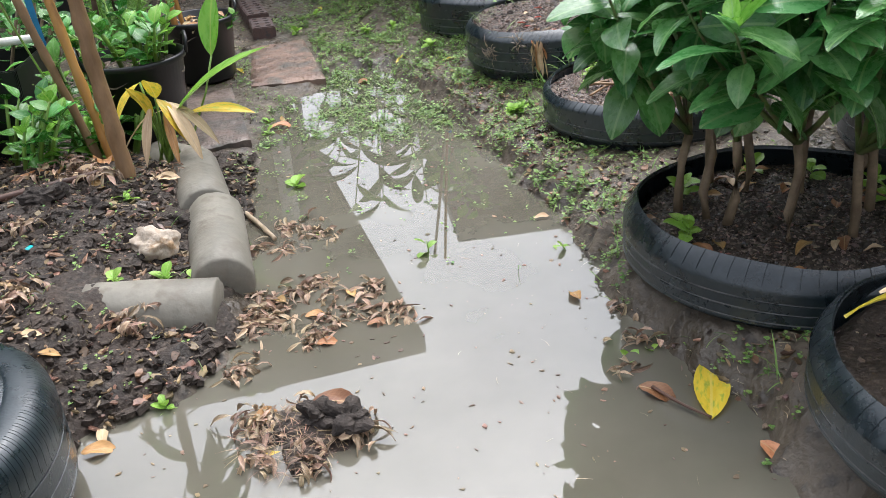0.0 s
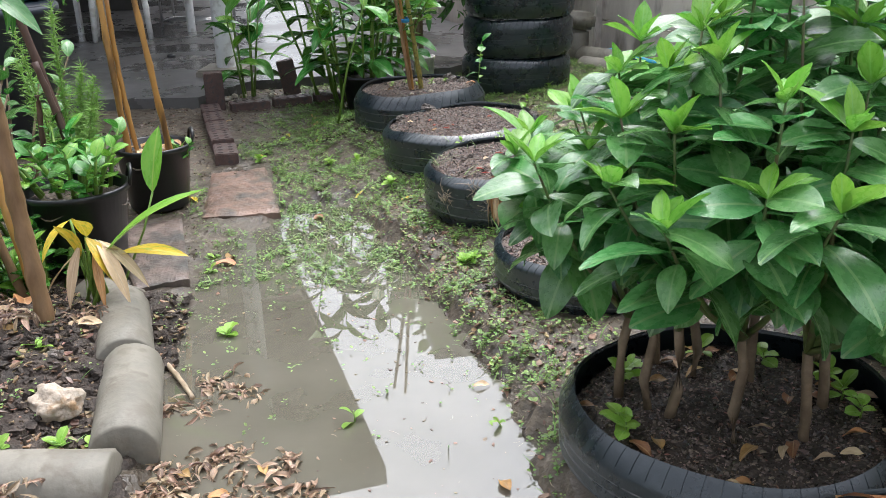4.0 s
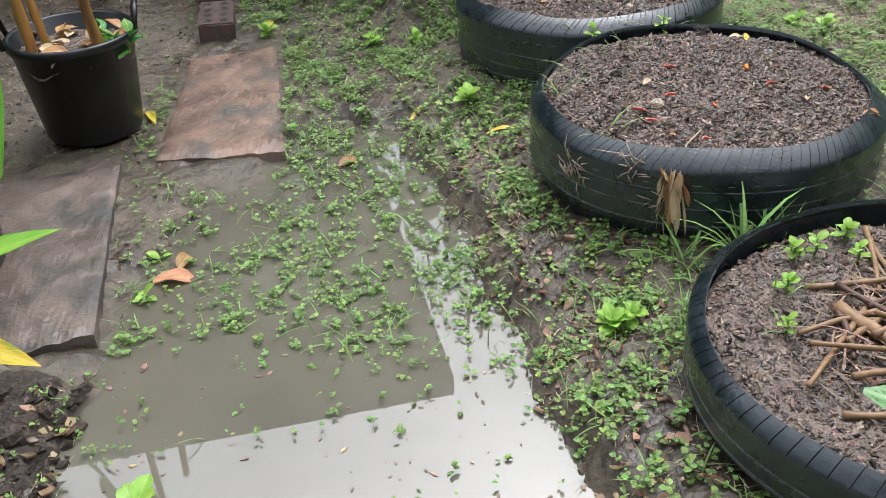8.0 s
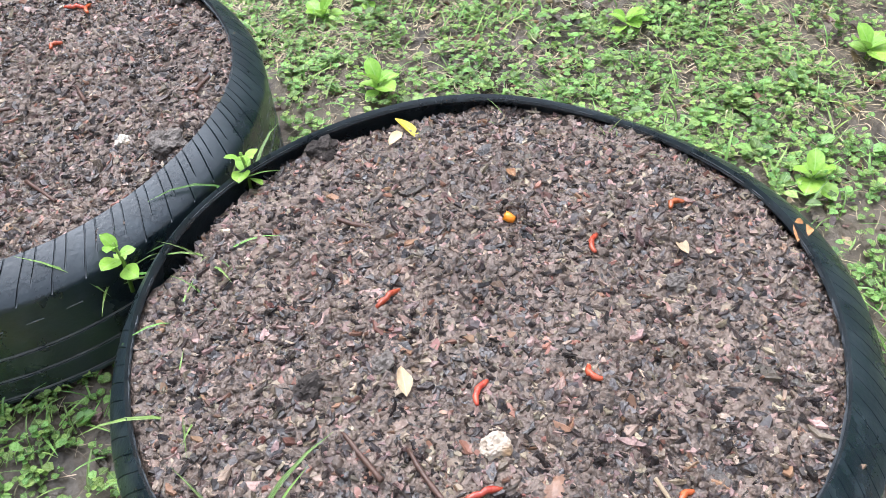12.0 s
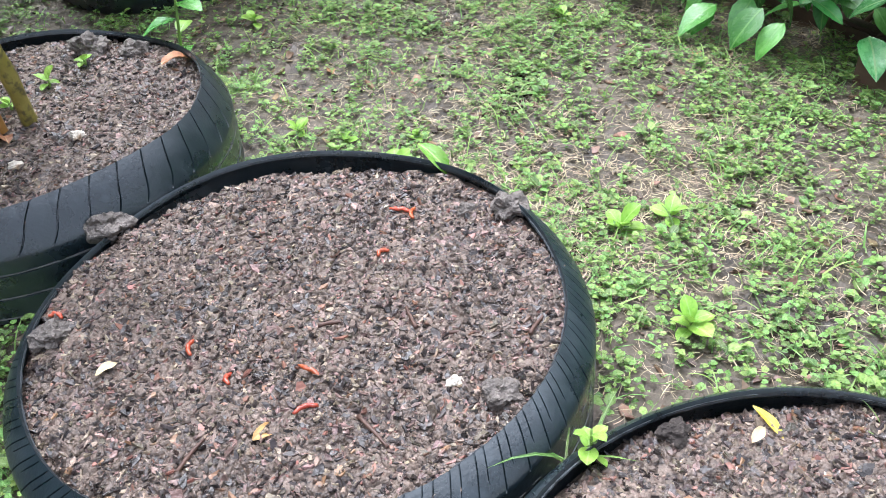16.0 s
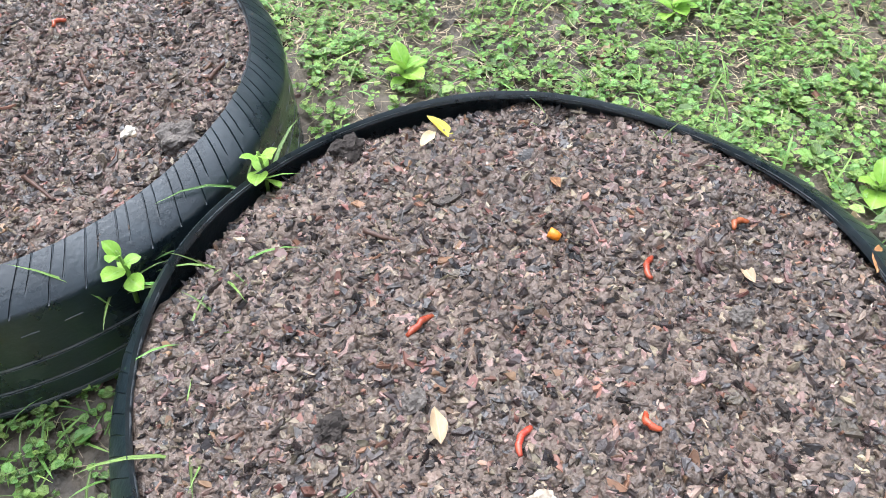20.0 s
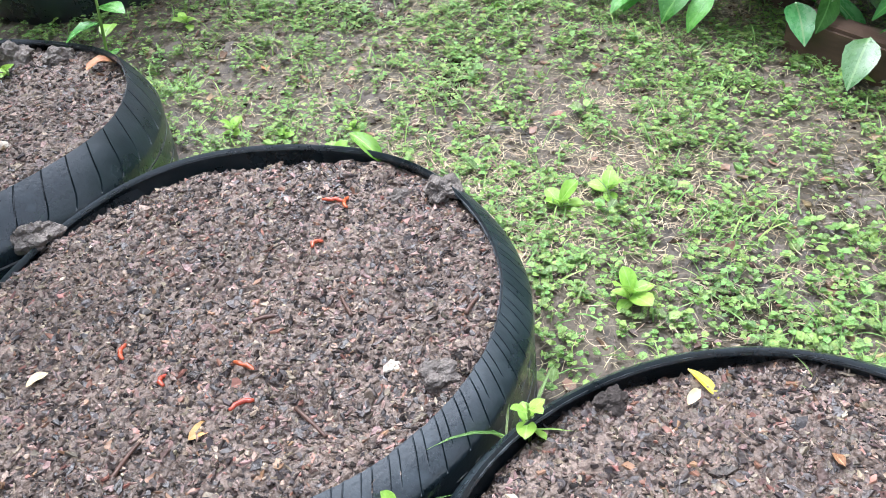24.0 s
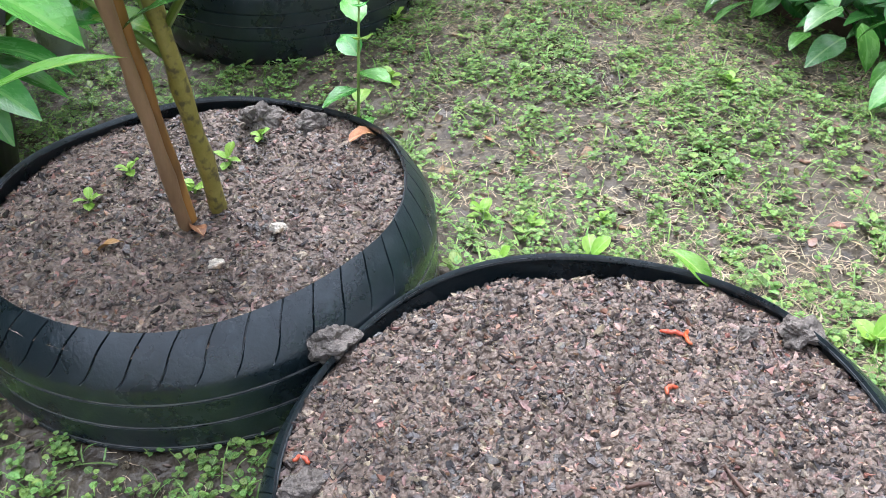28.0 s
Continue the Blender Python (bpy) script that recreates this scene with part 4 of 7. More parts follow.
# ---- staked plant and its leaves ----
def leafy_shoot(top, a, b, me, rg, n, spread=0.5, droop=(-0.3, 0.7), size=(0.8, 1.1), name="leaf", start=0.3):
    a, b = Vector(a), Vector(b)
    yaw = rg.uniform(0, 6.28)
    for i in range(n):
        s = start + (1 - start) * i / max(n - 1, 1)
        yaw += 2.5 + rg.normal() * 0.4
        part(name, me[int(rg.integers(len(me)))], None, top, m=facing(a.lerp(b, s), yaw, droop[0] + (droop[1] - droop[0]) * s + rg.normal() * 0.15, rg.normal() * 0.3, rg.uniform(*size)))


LIGHT_LEAVES = [leaf_mesh("broad_leaf", "ginger_leaf", 0.085, 0.045, 0.6, 0.2, 7, 1.0, 0.03, 0.38, seed=9), leaf_mesh("broad_leaf", "canna_leaf", 0.075, 0.045, 0.5, 0.2, 7, 1.0, 0.03, 0.35, seed=10)]
sp = thing("staked_plant", "young leafy plant with a yellow-green stem tied to canes", "plant")
A5, B5 = on_soil("staked", 0.121, 3.711), on_soil("staked", 0.08, 3.70)
part("stem", cane(Geo(), A5 - Vector((0, 0, 0.02)), (0.06, 3.68, 0.72), 0.011, 0.008, 5, 0.006), "yellow_stem", sp, "mottled yellow-green stem")
for q in range(9):
    a = rg.uniform(0, 6.28)
    s0 = A5.lerp(Vector((0.06, 3.68, 0.72)), rg.uniform(0.35, 1))
    e = s0 + Vector((0.2 * math.cos(a), 0.2 * math.sin(a), rg.uniform(0.08, 0.3)))
    part("branch", tube(Geo(), [s0, s0.lerp(e, 0.5) + Vector((0, 0, 0.02)), e], [0.005, 0.004, 0.002], 6), "green_stem", sp)
    leafy_shoot(sp, s0, e, LIGHT_LEAVES, rg, 11, size=(0.8, 1.2))
for (x, y), (u, v, w), mt in (((0.084, 3.70), (-0.005, 3.65, 1.25), "bamboo"), ((0.075, 3.688), (-0.055, 3.61, 1.2), "bark")):
    st = part("bamboo_stake", cane(Geo(), on_soil("staked", x, y, -0.03), (u, v, w), 0.0078, 0.0065, 9, 0.004), mt)
    tagged(st, "weathered orange-brown bamboo stake in a tyre planter", "stake", group="bamboo stakes")
tie = part("plant_tie", lathe(Geo(), [(0.018, -0.007), (0.022, -0.003), (0.02, 0.002), (0.022, 0.006), (0.017, 0.009)], 14), "blue_plastic", m=pose(0.06, 3.682, 0.56, 8, 0, 0))
tagged(tie, "blue plastic tie round the stem and canes", "plant tie")

# ---- ginger clump, pole plant, canna ----
GINGER = [leaf_mesh("lance_leaf", "ginger_leaf", 0.29, 0.088, 1.15, 0.22, 11, 0.9, 0.03, 0.45, seed=k) for k in (20, 21)] + [leaf_mesh("lance_leaf", "canna_leaf", 0.25, 0.088, 0.8, 0.28, 10, 0.9, 0.02, 0.42, seed=22), leaf_mesh("lance_leaf", "ginger_leaf", 0.24, 0.09, 0.7, 0.28, 10, 0.9, 0.02, 0.42, seed=23)]


def clump(name, label, c, r, n, h, rg, leaves=8, group="", lean=0.25, me=GINGER, size=(0.7, 1.1), stem_mat="green_stem", z=None):
    top = thing(name, label, "plant", Matrix.Translation((c[0], c[1], float(ground_z(*c)) if z is None else z)), group=group)
    for i in range(n):
        a, q = rg.uniform(0, 6.28), r * math.sqrt(rg.uniform(0, 1))
        b = Vector((q * math.cos(a), q * math.sin(a), -0.01))
        hh = rg.uniform(0.6, 1.0) * h
        t = b + Vector((math.cos(a) * lean * hh * rg.uniform(0.3, 1.2), math.sin(a) * lean * hh * rg.uniform(0.3, 1.2), hh))
        part("stem", tube(Geo(), [b, b.lerp(t, 0.4) + Vector((0, 0, 0.02)), t], [0.007, 0.006, 0.003], 7), stem_mat, top)
        leafy_shoot(top, b, t, me, rg, leaves, droop=(0.0, 1.0), size=size, start=0.25)
    return top


clump("ginger_clump", "tall green ginger clump with long blades in a pot", (-0.25, 4.5), 0.24, 26, 1.1, rg, 9, lean=0.38)
clump("ginger_plant", "young ginger shoots with browning stems by the pole", (-0.92, 4.72), 0.06, 5, 0.62, rg, 5, lean=0.2)
gp = thing("plant_pot", "black plastic nursery pot under the ginger", "plant pot", pose(-0.2, 4.33, 0.04))
part("pot_wall", lathe(Geo(), [(0.0, 0.0), (0.1, 0.0), (0.13, 0.17), (0.138, 0.172), (0.138, 0.185), (0.128, 0.185), (0.1, 0.02), (0.0, 0.02)], 36), "black_plastic", gp)
part("pot_soil", soil_geo(0.126, 0.165, 3, 0.004, nr=10, na=36), "soil", gp)

# canna by the cylinders, half of it yellowed
can = thing("canna_plant", "canna with one green blade and yellow dying leaves", "plant", Matrix.Translation((-0.62, 1.83, 0.09)))


def blade(top, root, tip, w, material, name, up=0.35, seed=0, fold=0.3, wavy=0.02, twist=0.0, nseg=10):
    root, tip = Vector(root), Vector(tip)
    d = tip - root
    L = d.length
    bend = 0.7 * up / 0.35
    me = leaf_mesh(name, material, L * (1 + 0.04 * bend), w, bend, fold, nseg, 1.0, wavy, 0.45, twist, seed)
    yaw, pitch = math.atan2(d.y, d.x), math.asin(max(-1, min(1, d.z / L)))
    return part(name, me, None, top, m=facing(root, yaw, pitch + bend / 2, 0))


for root, mid, w, material, nm, tw in (
        ((0.02, 0.0, 0.08), (0.32, 0.03, 0.27), 0.06, "canna_leaf", "green_blade", 0.2), ((0.06, 0.01, 0.1), (0.27, -0.02, 0.11), 0.045, "yellow_leaf", "yellow_blade", 0.5),
        ((-0.02, 0.0, 0.1), (-0.05, -0.04, 0.2), 0.055, "yellow_leaf", "yellow_blade", 0.5), ((0.0, 0.02, 0.15), (0.01, -0.05, 0.22), 0.05, "yellow_leaf", "yellow_blade", -0.4),
        ((0.01, -0.01, 0.16), (0.08, -0.04, 0.05), 0.045, "yellow_leaf", "yellow_blade", 0.3), ((-0.03, 0.01, 0.2), (-0.1, -0.03, 0.1), 0.04, "yellow_leaf", "yellow_blade", -0.4),
        ((0.03, 0.0, 0.15), (0.12, -0.06, 0.0), 0.035, "palm_dry", "withered_blade", 0.8), ((0.03, 0.02, 0.14), (0.17, -0.05, 0.04), 0.028, "palm_dry", "withered_blade", 1.0),
        ((0.02, 0.0, 0.12), (0.06, -0.07, -0.01), 0.024, "dry_leaf", "withered_blade", 0.6), ((-0.01, 0.0, 0.14), (-0.02, -0.09, 0.0), 0.026, "palm_dry", "withered_blade", -0.6),
        ((-0.01, 0.0, 0.12), (-0.09, -0.06, 0.02), 0.02, "palm_dry", "withered_blade", 0.8), ((0.0, -0.01, 0.12), (0.09, 0.0, 0.12), 0.018, "palm_dry", "withered_blade", -0.8)):
    b = blade(can, root, mid, w, material, nm, 0.3, seed=int(100 * w), twist=tw)
    part("leaf_stalk", tube(Geo(), [(0.02 * rg.normal(), 0.015 * rg.normal(), -0.02), Vector(root) * 0.6, root], [0.005, 0.004, 0.003], 7), "green_stem", can)
blade(can, (0.1, 0.24, 0.2), (0.12, 0.3, 0.37), 0.07, "canna_leaf", "upright_leaf", 0.15, seed=4)
part("leaf_stalk", tube(Geo(), [(0.0, 0.2, -0.05), (0.07, 0.22, 0.1), (0.1, 0.24, 0.2)], [0.004, 0.003, 0.003], 7), "green_stem", can)

# long blades of the staked planter's second plant
lp = thing("young_ginger", "young ginger with broad blades beside a tyre planter", "plant")
part("stem", tube(Geo(), [(-0.27, 3.72, 0.08), (-0.2, 3.66, 0.36), (-0.1, 3.56, 0.64)], [0.006, 0.005, 0.003], 7), "green_stem", lp)
for root, tip, w, mt, k in (((-0.1, 3.56, 0.63), (0.0, 3.52, 0.56), 0.1, "ginger_leaf", 1), ((-0.1, 3.6, 0.5), (0.035, 3.56, 0.53), 0.026, "canna_leaf", 2), ((-0.1, 3.6, 0.55), (-0.24, 3.6, 0.66), 0.07, "ginger_leaf", 3), ((-0.1, 3.58, 0.62), (-0.14, 3.74, 0.78), 0.06, "canna_leaf", 4)):
    blade(lp, root, tip, w, mt, "blade", 0.3, seed=k)

# ---- the bed on the other side: thick stem, canes, pots, weeds ----
tr = thing("young_tree", "young tree with jointed brown trunk and drooping leaves", "tree", Matrix.Translation((-0.655, 1.65, 0.06)))
part("trunk", cane(Geo(), (0.0, 0.0, -0.03), (-0.05, 0.06, 1.25), 0.021, 0.013, 14, 0.014, 14, 1.16), "bark", tr)
TREE_LEAVES = [leaf_mesh("tree_leaf", "ginger_leaf", 0.2, 0.05, 1.1, 0.25, 10, 1.0, 0.03, 0.45, seed=30), leaf_mesh("tree_leaf", "bush_leaf", 0.22, 0.055, 0.9, 0.25, 10, 1.0, 0.03, 0.45, seed=31)]
for i in range(26):
    s = rg.uniform(0.78, 1.1)
    part("leaf", TREE_LEAVES[i % 2], None, tr, m=facing((-0.04 * s, 0.045 * s, s), rg.uniform(0, 6.28), rg.uniform(-1.0, 0.3), rg.normal() * 0.4, rg.uniform(0.8, 1.2)))
for a, b, r0, mt, lab in (((-0.76, 1.83, 0.0), (-0.95, 1.95, 1.0), 0.013, "bamboo", "orange-brown bamboo cane leaning over the bed"), ((-0.8, 1.86, 0.0), (-1.02, 1.9, 0.85), 0.012, "bark", "dark weathered bamboo cane leaning over the bed"),
                          ((-0.83, 2.38, 0.05), (-1.05, 2.42, 1.0), 0.013, "dark_wood", "dark split wooden stake leaning over pots"), ((-0.8, 2.36, 0.05), (-0.95, 2.4, 0.6), 0.011, "dark_wood", "dark split wooden stake leaning over pots"),
                          ((-0.99, 2.38, 0.05), (-0.96, 2.4, 0.5), 0.009, "dark_wood", "short charred wooden stake"),
                          ((-0.83, 2.72, 0.1), (-0.9, 2.78, 1.3), 0.011, "bamboo", "yellow bamboo cane standing in a pot"), ((-0.8, 2.75, 0.1), (-0.86, 2.78, 0.75), 0.009, "bamboo", "yellow bamboo cane standing in a pot"), ((-0.69, 2.75, 0.1), (-0.8, 2.78, 1.1), 0.011, "bamboo", "yellow bamboo cane standing in a pot")):
    tagged(part("garden_stake", cane(Geo(), a, b, r0, r0 * 0.85, 7, 0.008), mt), lab, "stake", group="garden stakes")
tagged(part("fallen_stick", cane(Geo(), (-1.05, 1.42, 0.12), (-0.7, 1.63, 0.13), 0.009, 0.007, 4, 0.01), "dark_wood"), "dark wet stick lying on the soil bed", "stick")


def tub(c, r, h, label, z0=None):
    """A black plastic tub with a rolled rim and two loop handles, filled with soil."""
    g0 = float(ground_z(*c)) if z0 is None else z0
    t = thing("plant_tub", label, "plant pot", pose(c[0], c[1], g0, 0, 0, 25), group="black plant tubs")
    part("tub_wall", lathe(Geo(), [(0.0, 0.0), (r * 0.76, 0.0), (r * 0.8, 0.01), (r * 0.97, h - 0.02), (r * 1.03, h - 0.018), (r * 1.04, h - 0.004), (r, h), (r * 0.95, h - 0.004), (r * 0.78, 0.02), (0.0, 0.02)], 56), "black_plastic", t)
    part("tub_soil", soil_geo(r * 0.95, h - 0.035, 2, 0.006, nr=14, na=48), "soil", t)
    for sg in (-1, 1):
        part("handle", tube(Geo(), [(sg * r, -0.045, h - 0.01), (sg * (r + 0.008), -0.04, h + 0.03), (sg * (r + 0.01), 0, h + 0.042), (sg * (r + 0.008), 0.04, h + 0.03), (sg * r, 0.045, h - 0.01)], 0.006, 8), "black_plastic", t)
    return t


tub((-0.8, 2.2), 0.15, 0.24, "black plastic tub full of leafy herbs", 0.035)
tub((-0.77, 2.77), 0.128, 0.225, "small black plastic tub with canes and leaf litter", 0.03)
for k in range(16):
    a, q = 2.4 * k, 0.105 * math.sqrt((k + 0.5) / 16)
    lf = leaf_mesh("litter_leaf", ("dry_leaf", "palm_dry", "dry_leaf")[k % 3], 0.06, 0.026, 0.9, 0.4, 7, 1.0, 0.08, 0.45, 0.4, seed=300 + k)
    tagged(part("litter_leaf", lf, None, m=facing((-0.77 + q * math.cos(a), 2.77 + q * math.sin(a), 0.226 + 0.006 * (k % 4)), 1.7 * k, 0.2, 0.3 * math.sin(k))), "dry brown leaf lying in a black tub", "leaf", group="dry leaves in the tub")
HERB = [leaf_mesh("herb_leaf", "ginger_leaf", 0.07, 0.04, 0.7, 0.2, 6, 1.0, 0.04, 0.4, seed=40), leaf_mesh("herb_leaf", "ginger_leaf", 0.06, 0.036, 0.6, 0.2, 6, 1.0, 0.04, 0.4, seed=41), leaf_mesh("herb_leaf", "canna_leaf", 0.055, 0.036, 0.6, 0.2, 6, 1.0, 0.04, 0.4, seed=42)]
clump("herb_plant", "bushy green herbs spilling over a black tub", (-0.8, 2.2), 0.12, 17, 0.17, rg, 8, me=HERB, size=(0.8, 1.25), lean=0.7, z=0.25)
clump("herb_plant", "small pale herb beside the canes in a tub", (-0.67, 2.78), 0.025, 3, 0.06, rg, 5, me=HERB[1:], size=(0.6, 0.8), lean=0.6, z=0.215)
clump("herb_plant", "loose green herb growing among the weeds", (-1.12, 1.85), 0.16, 12, 0.32, rg, 9, me=HERB, size=(0.8, 1.2), lean=0.4)
clump("herb_plant", "loose green herb growing among the weeds", (-0.92, 1.95), 0.1, 9, 0.2, rg, 8, me=HERB, size=(0.8, 1.2), lean=0.5)
clump("leafy_shrub", "dark green shrub behind the bed", (-1.4, 2.25), 0.25, 18, 0.6, rg, 10, me=[BUSH_LEAVES[2], BUSH_LEAVES[3], HERB[0]], size=(0.7, 1.1), lean=0.4, stem_mat="bush_bark")
clump("leafy_shrub", "dark green shrub behind the bed", (-1.5, 3.0), 0.25, 14, 0.55, rg, 9, me=[BUSH_LEAVES[2], BUSH_LEAVES[3], HERB[0]], size=(0.7, 1.1), lean=0.4, stem_mat="bush_bark")
clump("leafy_shrub", "low green shrub beside the tub", (-1.08, 2.42), 0.14, 10, 0.28, rg, 9, me=HERB, size=(0.9, 1.3), lean=0.5, stem_mat="green_stem")

clump("herb_plant", "loose green herb growing among the weeds", (-0.98, 1.7), 0.1, 8, 0.2, rg, 8, me=HERB, size=(0.8, 1.3), lean=0.5)
clump("herb_plant", "loose green herb growing among the weeds", (-1.2, 1.6), 0.12, 9, 0.26, rg, 8, me=HERB, size=(0.9, 1.4), lean=0.5)
clump("herb_plant", "loose green herb growing among the weeds", (-0.82, 1.98), 0.08, 8, 0.26, rg, 8, me=HERB, size=(0.8, 1.2), lean=0.5)

# feathery dill
dill = thing("dill_plant", "feathery pale green dill plant", "plant", Matrix.Translation((-1.0, 2.62, 0.03)))
for i in range(11):
    a = rg.uniform(0, 6.28)
    t = Vector((0.13 * math.cos(a), 0.1 * math.sin(a), rg.uniform(0.35, 0.72)))
    part("stem", tube(Geo(), [(0, 0, 0), t * 0.5, t], [0.004, 0.003, 0.0015], 6), "green_stem", dill)
    geo = Geo()
    for j in range(420):
        s = rg.uniform(0.35, 1)
        p = t * s
        d = Vector((rg.normal(), rg.normal(), rg.normal() * 0.6 + 0.3)).normalized()
        e = p + d * rg.uniform(0.02, 0.075) * (1.2 - 0.6 * s)
        q = d.orthogonal() * 0.0013
        geo.add([p - q, p + q, e], [(0, 1, 2)], [(0, 0.4), (0, 0.6), (1, 0.5)])
    part("fronds", geo, "dill_leaf", dill, smooth=False)

# climbing vine with a few leaves
vine = thing("vine", "thin green vine trailing across the canes", "vine")
vp = [Vector(p) for p in ((-0.9, 1.9, 0.2), (-1.0, 1.88, 0.55), (-0.92, 1.9, 0.95), (-0.8, 1.97, 0.9), (-0.67, 2.0, 0.82), (-0.53, 2.02, 0.86))]
part("stem", tube(Geo(), [vp[min(int(s * 5), 4)].lerp(vp[min(int(s * 5), 4) + 1], s * 5 - min(int(s * 5), 4)) for s in np.linspace(0, 1, 26)], 0.003, 6), "green_stem", vine)
for i in range(16):
    s = rg.uniform(0, 4.99)
    part("leaf", HERB[int(rg.integers(3))], None, vine, m=facing(vp[int(s)].lerp(vp[int(s) + 1], s - int(s)), rg.uniform(0, 6.28), rg.uniform(-0.8, 0.4), 0, rg.uniform(0.6, 1.0)))

# ---- carport: pole, roof, back wall, clutter ----
pl = thing("carport_pole", "white painted steel pole on a concrete footing", "pole", pose(-1.17, 5.2, 0.0))
part("shaft", lathe(Geo(), [(0.06, 0.05), (0.06, 0.9), (0.06, 2.55)], 32), "white_paint", pl)
part("footing", box(Geo(), -0.15, 0.14, -0.16, 0.14, -0.02, 0.14, 0.012), "concrete", pl, smooth=False)
roof = thing("roof", "carport roof of grey sheet on steel beams", "roof", Matrix.Translation((-0.3, 4.74, 0)) @ Matrix.Rotation(radians(20), 4, "Z"), kind="structure")
part("roof_sheet", box(Geo(), -9.0, 0.0, 0.0, 9.0, 2.5, 2.53, 0.0), "roof_sheet", roof, smooth=False)
part("fascia", box(Geo(), -9.0, 0.0, -0.03, -0.003, 2.42, 2.56, 0.004), "roof_sheet", roof, smooth=False)
part("fascia", box(Geo(), 0.003, 0.03, -0.03, 9.0, 2.42, 2.56, 0.004), "roof_sheet", roof, smooth=False)
for y in (0.5, 2.9, 5.3, 7.7):
    part("beam", box(Geo(), -9.0, -0.05, y - 0.04, y + 0.04, 2.38, 2.495, 0.004), "dark_house", roof, smooth=False)
bw = thing("wall_house", "plain grey rendered house wall behind the carport", "wall", kind="structure")
part("wall_panel", box(Geo(), -9.0, -2.9, 12.5, 12.7, -0.1, 2.5, 0.0), "dark_house", bw, smooth=False)
part("wall_panel", box(Geo(), -9.2, -9.0, -3.0, 12.7, -0.1, 2.5, 0.0), "dark_house", bw, smooth=False)
part("wall_panel", box(Geo(), -9.0, -3.2, 9.3, 9.5, -0.1, 2.5, 0.0), "dark_house", bw, smooth=False)
house = thing("house", "neighbouring house beyond the garden wall", "house", Matrix.Translation((-0.3, 11.0, 0)) @ Matrix.Rotation(radians(11), 4, "Z"))
part("house_wall", box(Geo(), 0.3, 8.0, 0.3, 5.0, -0.1, 4.7, 0.0), "dark_house", house, smooth=False)
part("house_roof", box(Geo(), 0.0, 8.3, 0.0, 5.3, 4.72, 4.95, 0.01), "roof_sheet", house, smooth=False)

# steel rack and plastic chair far back on the floor
rack = thing("wire_rack", "chromed wire shelf rack with clutter", "rack", pose(-2.15, 7.9, 0.1))
for x in (-0.28, 0.28):
    for y in (-0.17, 0.17):
        part("upright", tube(Geo(), [(x, y, 0), (x, y, 1.3)], 0.012, 8), "steel", rack)
for z in (0.05, 0.38, 0.7, 0.95, 1.2):
    sh = part("shelf", tube(Geo(), [(-0.28, -0.17, z), (0.28, -0.17, z), (0.28, 0.17, z), (-0.28, 0.17, z), (-0.28, -0.17, z)], 0.008, 6), "steel", rack)
    for k in range(7):
        y = -0.15 + 0.05 * k
        part("wire", tube(Geo(), [(-0.28, y, z), (0.28, y, z)], 0.003, 5), "steel", sh)
tagged(part("storage_box", box(Geo(), -0.16, 0.16, -0.13, 0.13, 0.0, 0.22, 0.012), "white_plastic", m=pose(-2.1, 7.9, 0.812)), "white plastic storage box on the wire rack", "box")
for k in range(3):
    wp = part("white_post", lathe(Geo(), [(0.035, 0), (0.035, 2.4)], 16), "white_paint", m=pose(-2.05 + 0.28 * k, 7.35 + 1.2 * k, 0.1))
    tagged(wp, "white painted post under the carport roof", "post", group="carport posts")
chair = thing("plastic_chair", "white moulded plastic garden chair", "chair", pose(-2.5, 7.0, 0.1, 0, 0, 20))
part("seat", box(Geo(), -0.21, 0.21, -0.2, 0.22, 0.4, 0.425, 0.01), "white_plastic", chair)
part("backrest", box(Geo(), -0.2, 0.2, 0.2, 0.225, 0.44, 0.82, 0.01), "white_plastic", chair)
for x in (-0.19, 0.19):
    for y in (-0.18, 0.2):
        part("leg", tube(Geo(), [(x * 1.1, y * 1.1, 0), (x, y, 0.42)], [0.02, 0.026], 8), "white_plastic", chair)
    part("armrest", box(Geo(), x - 0.025, x + 0.025, -0.18, 0.21, 0.62, 0.645, 0.008), "white_plastic", chair)
bench = thing("work_table", "dark metal work table under the carport", "table", pose(-3.6, 7.6, 0.1))
part("tabletop", box(Geo(), -0.7, 0.7, -0.35, 0.35, 0.72, 0.76, 0.005), "grey_bin", bench, smooth=False)
for x in (-0.62, 0.62):
    for y in (-0.3, 0.3):
        part("leg", box(Geo(), x - 0.02, x + 0.02, y - 0.02, y + 0.02, 0, 0.718, 0.003), "steel", bench, smooth=False)
drain = part("drain_cap", lathe(Geo(), [(0, 0), (0.03, 0), (0.03, 0.012), (0.022, 0.02), (0.0, 0.022)], 20), "black_plastic", m=pose(-1.75, 5.9, 0.1))
tagged(drain, "small black cap on the wet floor", "cap")

bn = thing("water_bin", "dark grey plastic water bin with a rim", "bin", pose(-1.72, 3.62, 0.04))
part("bin_wall", lathe(Geo(), [(0, 0), (0.2, 0), (0.25, 0.58), (0.275, 0.59), (0.275, 0.62), (0.245, 0.62), (0.2, 0.03), (0, 0.03)], 44), "grey_bin", bn)
part("bin_lid", lathe(Geo(), [(0.27, 0.622), (0.26, 0.635), (0.1, 0.645), (0, 0.646)], 44), "grey_bin", bn)
bs = part("basin", lathe(Geo(), [(0, 0), (0.13, 0.0), (0.16, 0.09), (0.175, 0.095), (0.172, 0.102), (0.155, 0.098), (0.125, 0.012), (0, 0.012)], 40), "turquoise_plastic", m=pose(-1.6, 3.62, 0.688))
tagged(bs, "turquoise plastic wash basin on the grey bin", "basin")
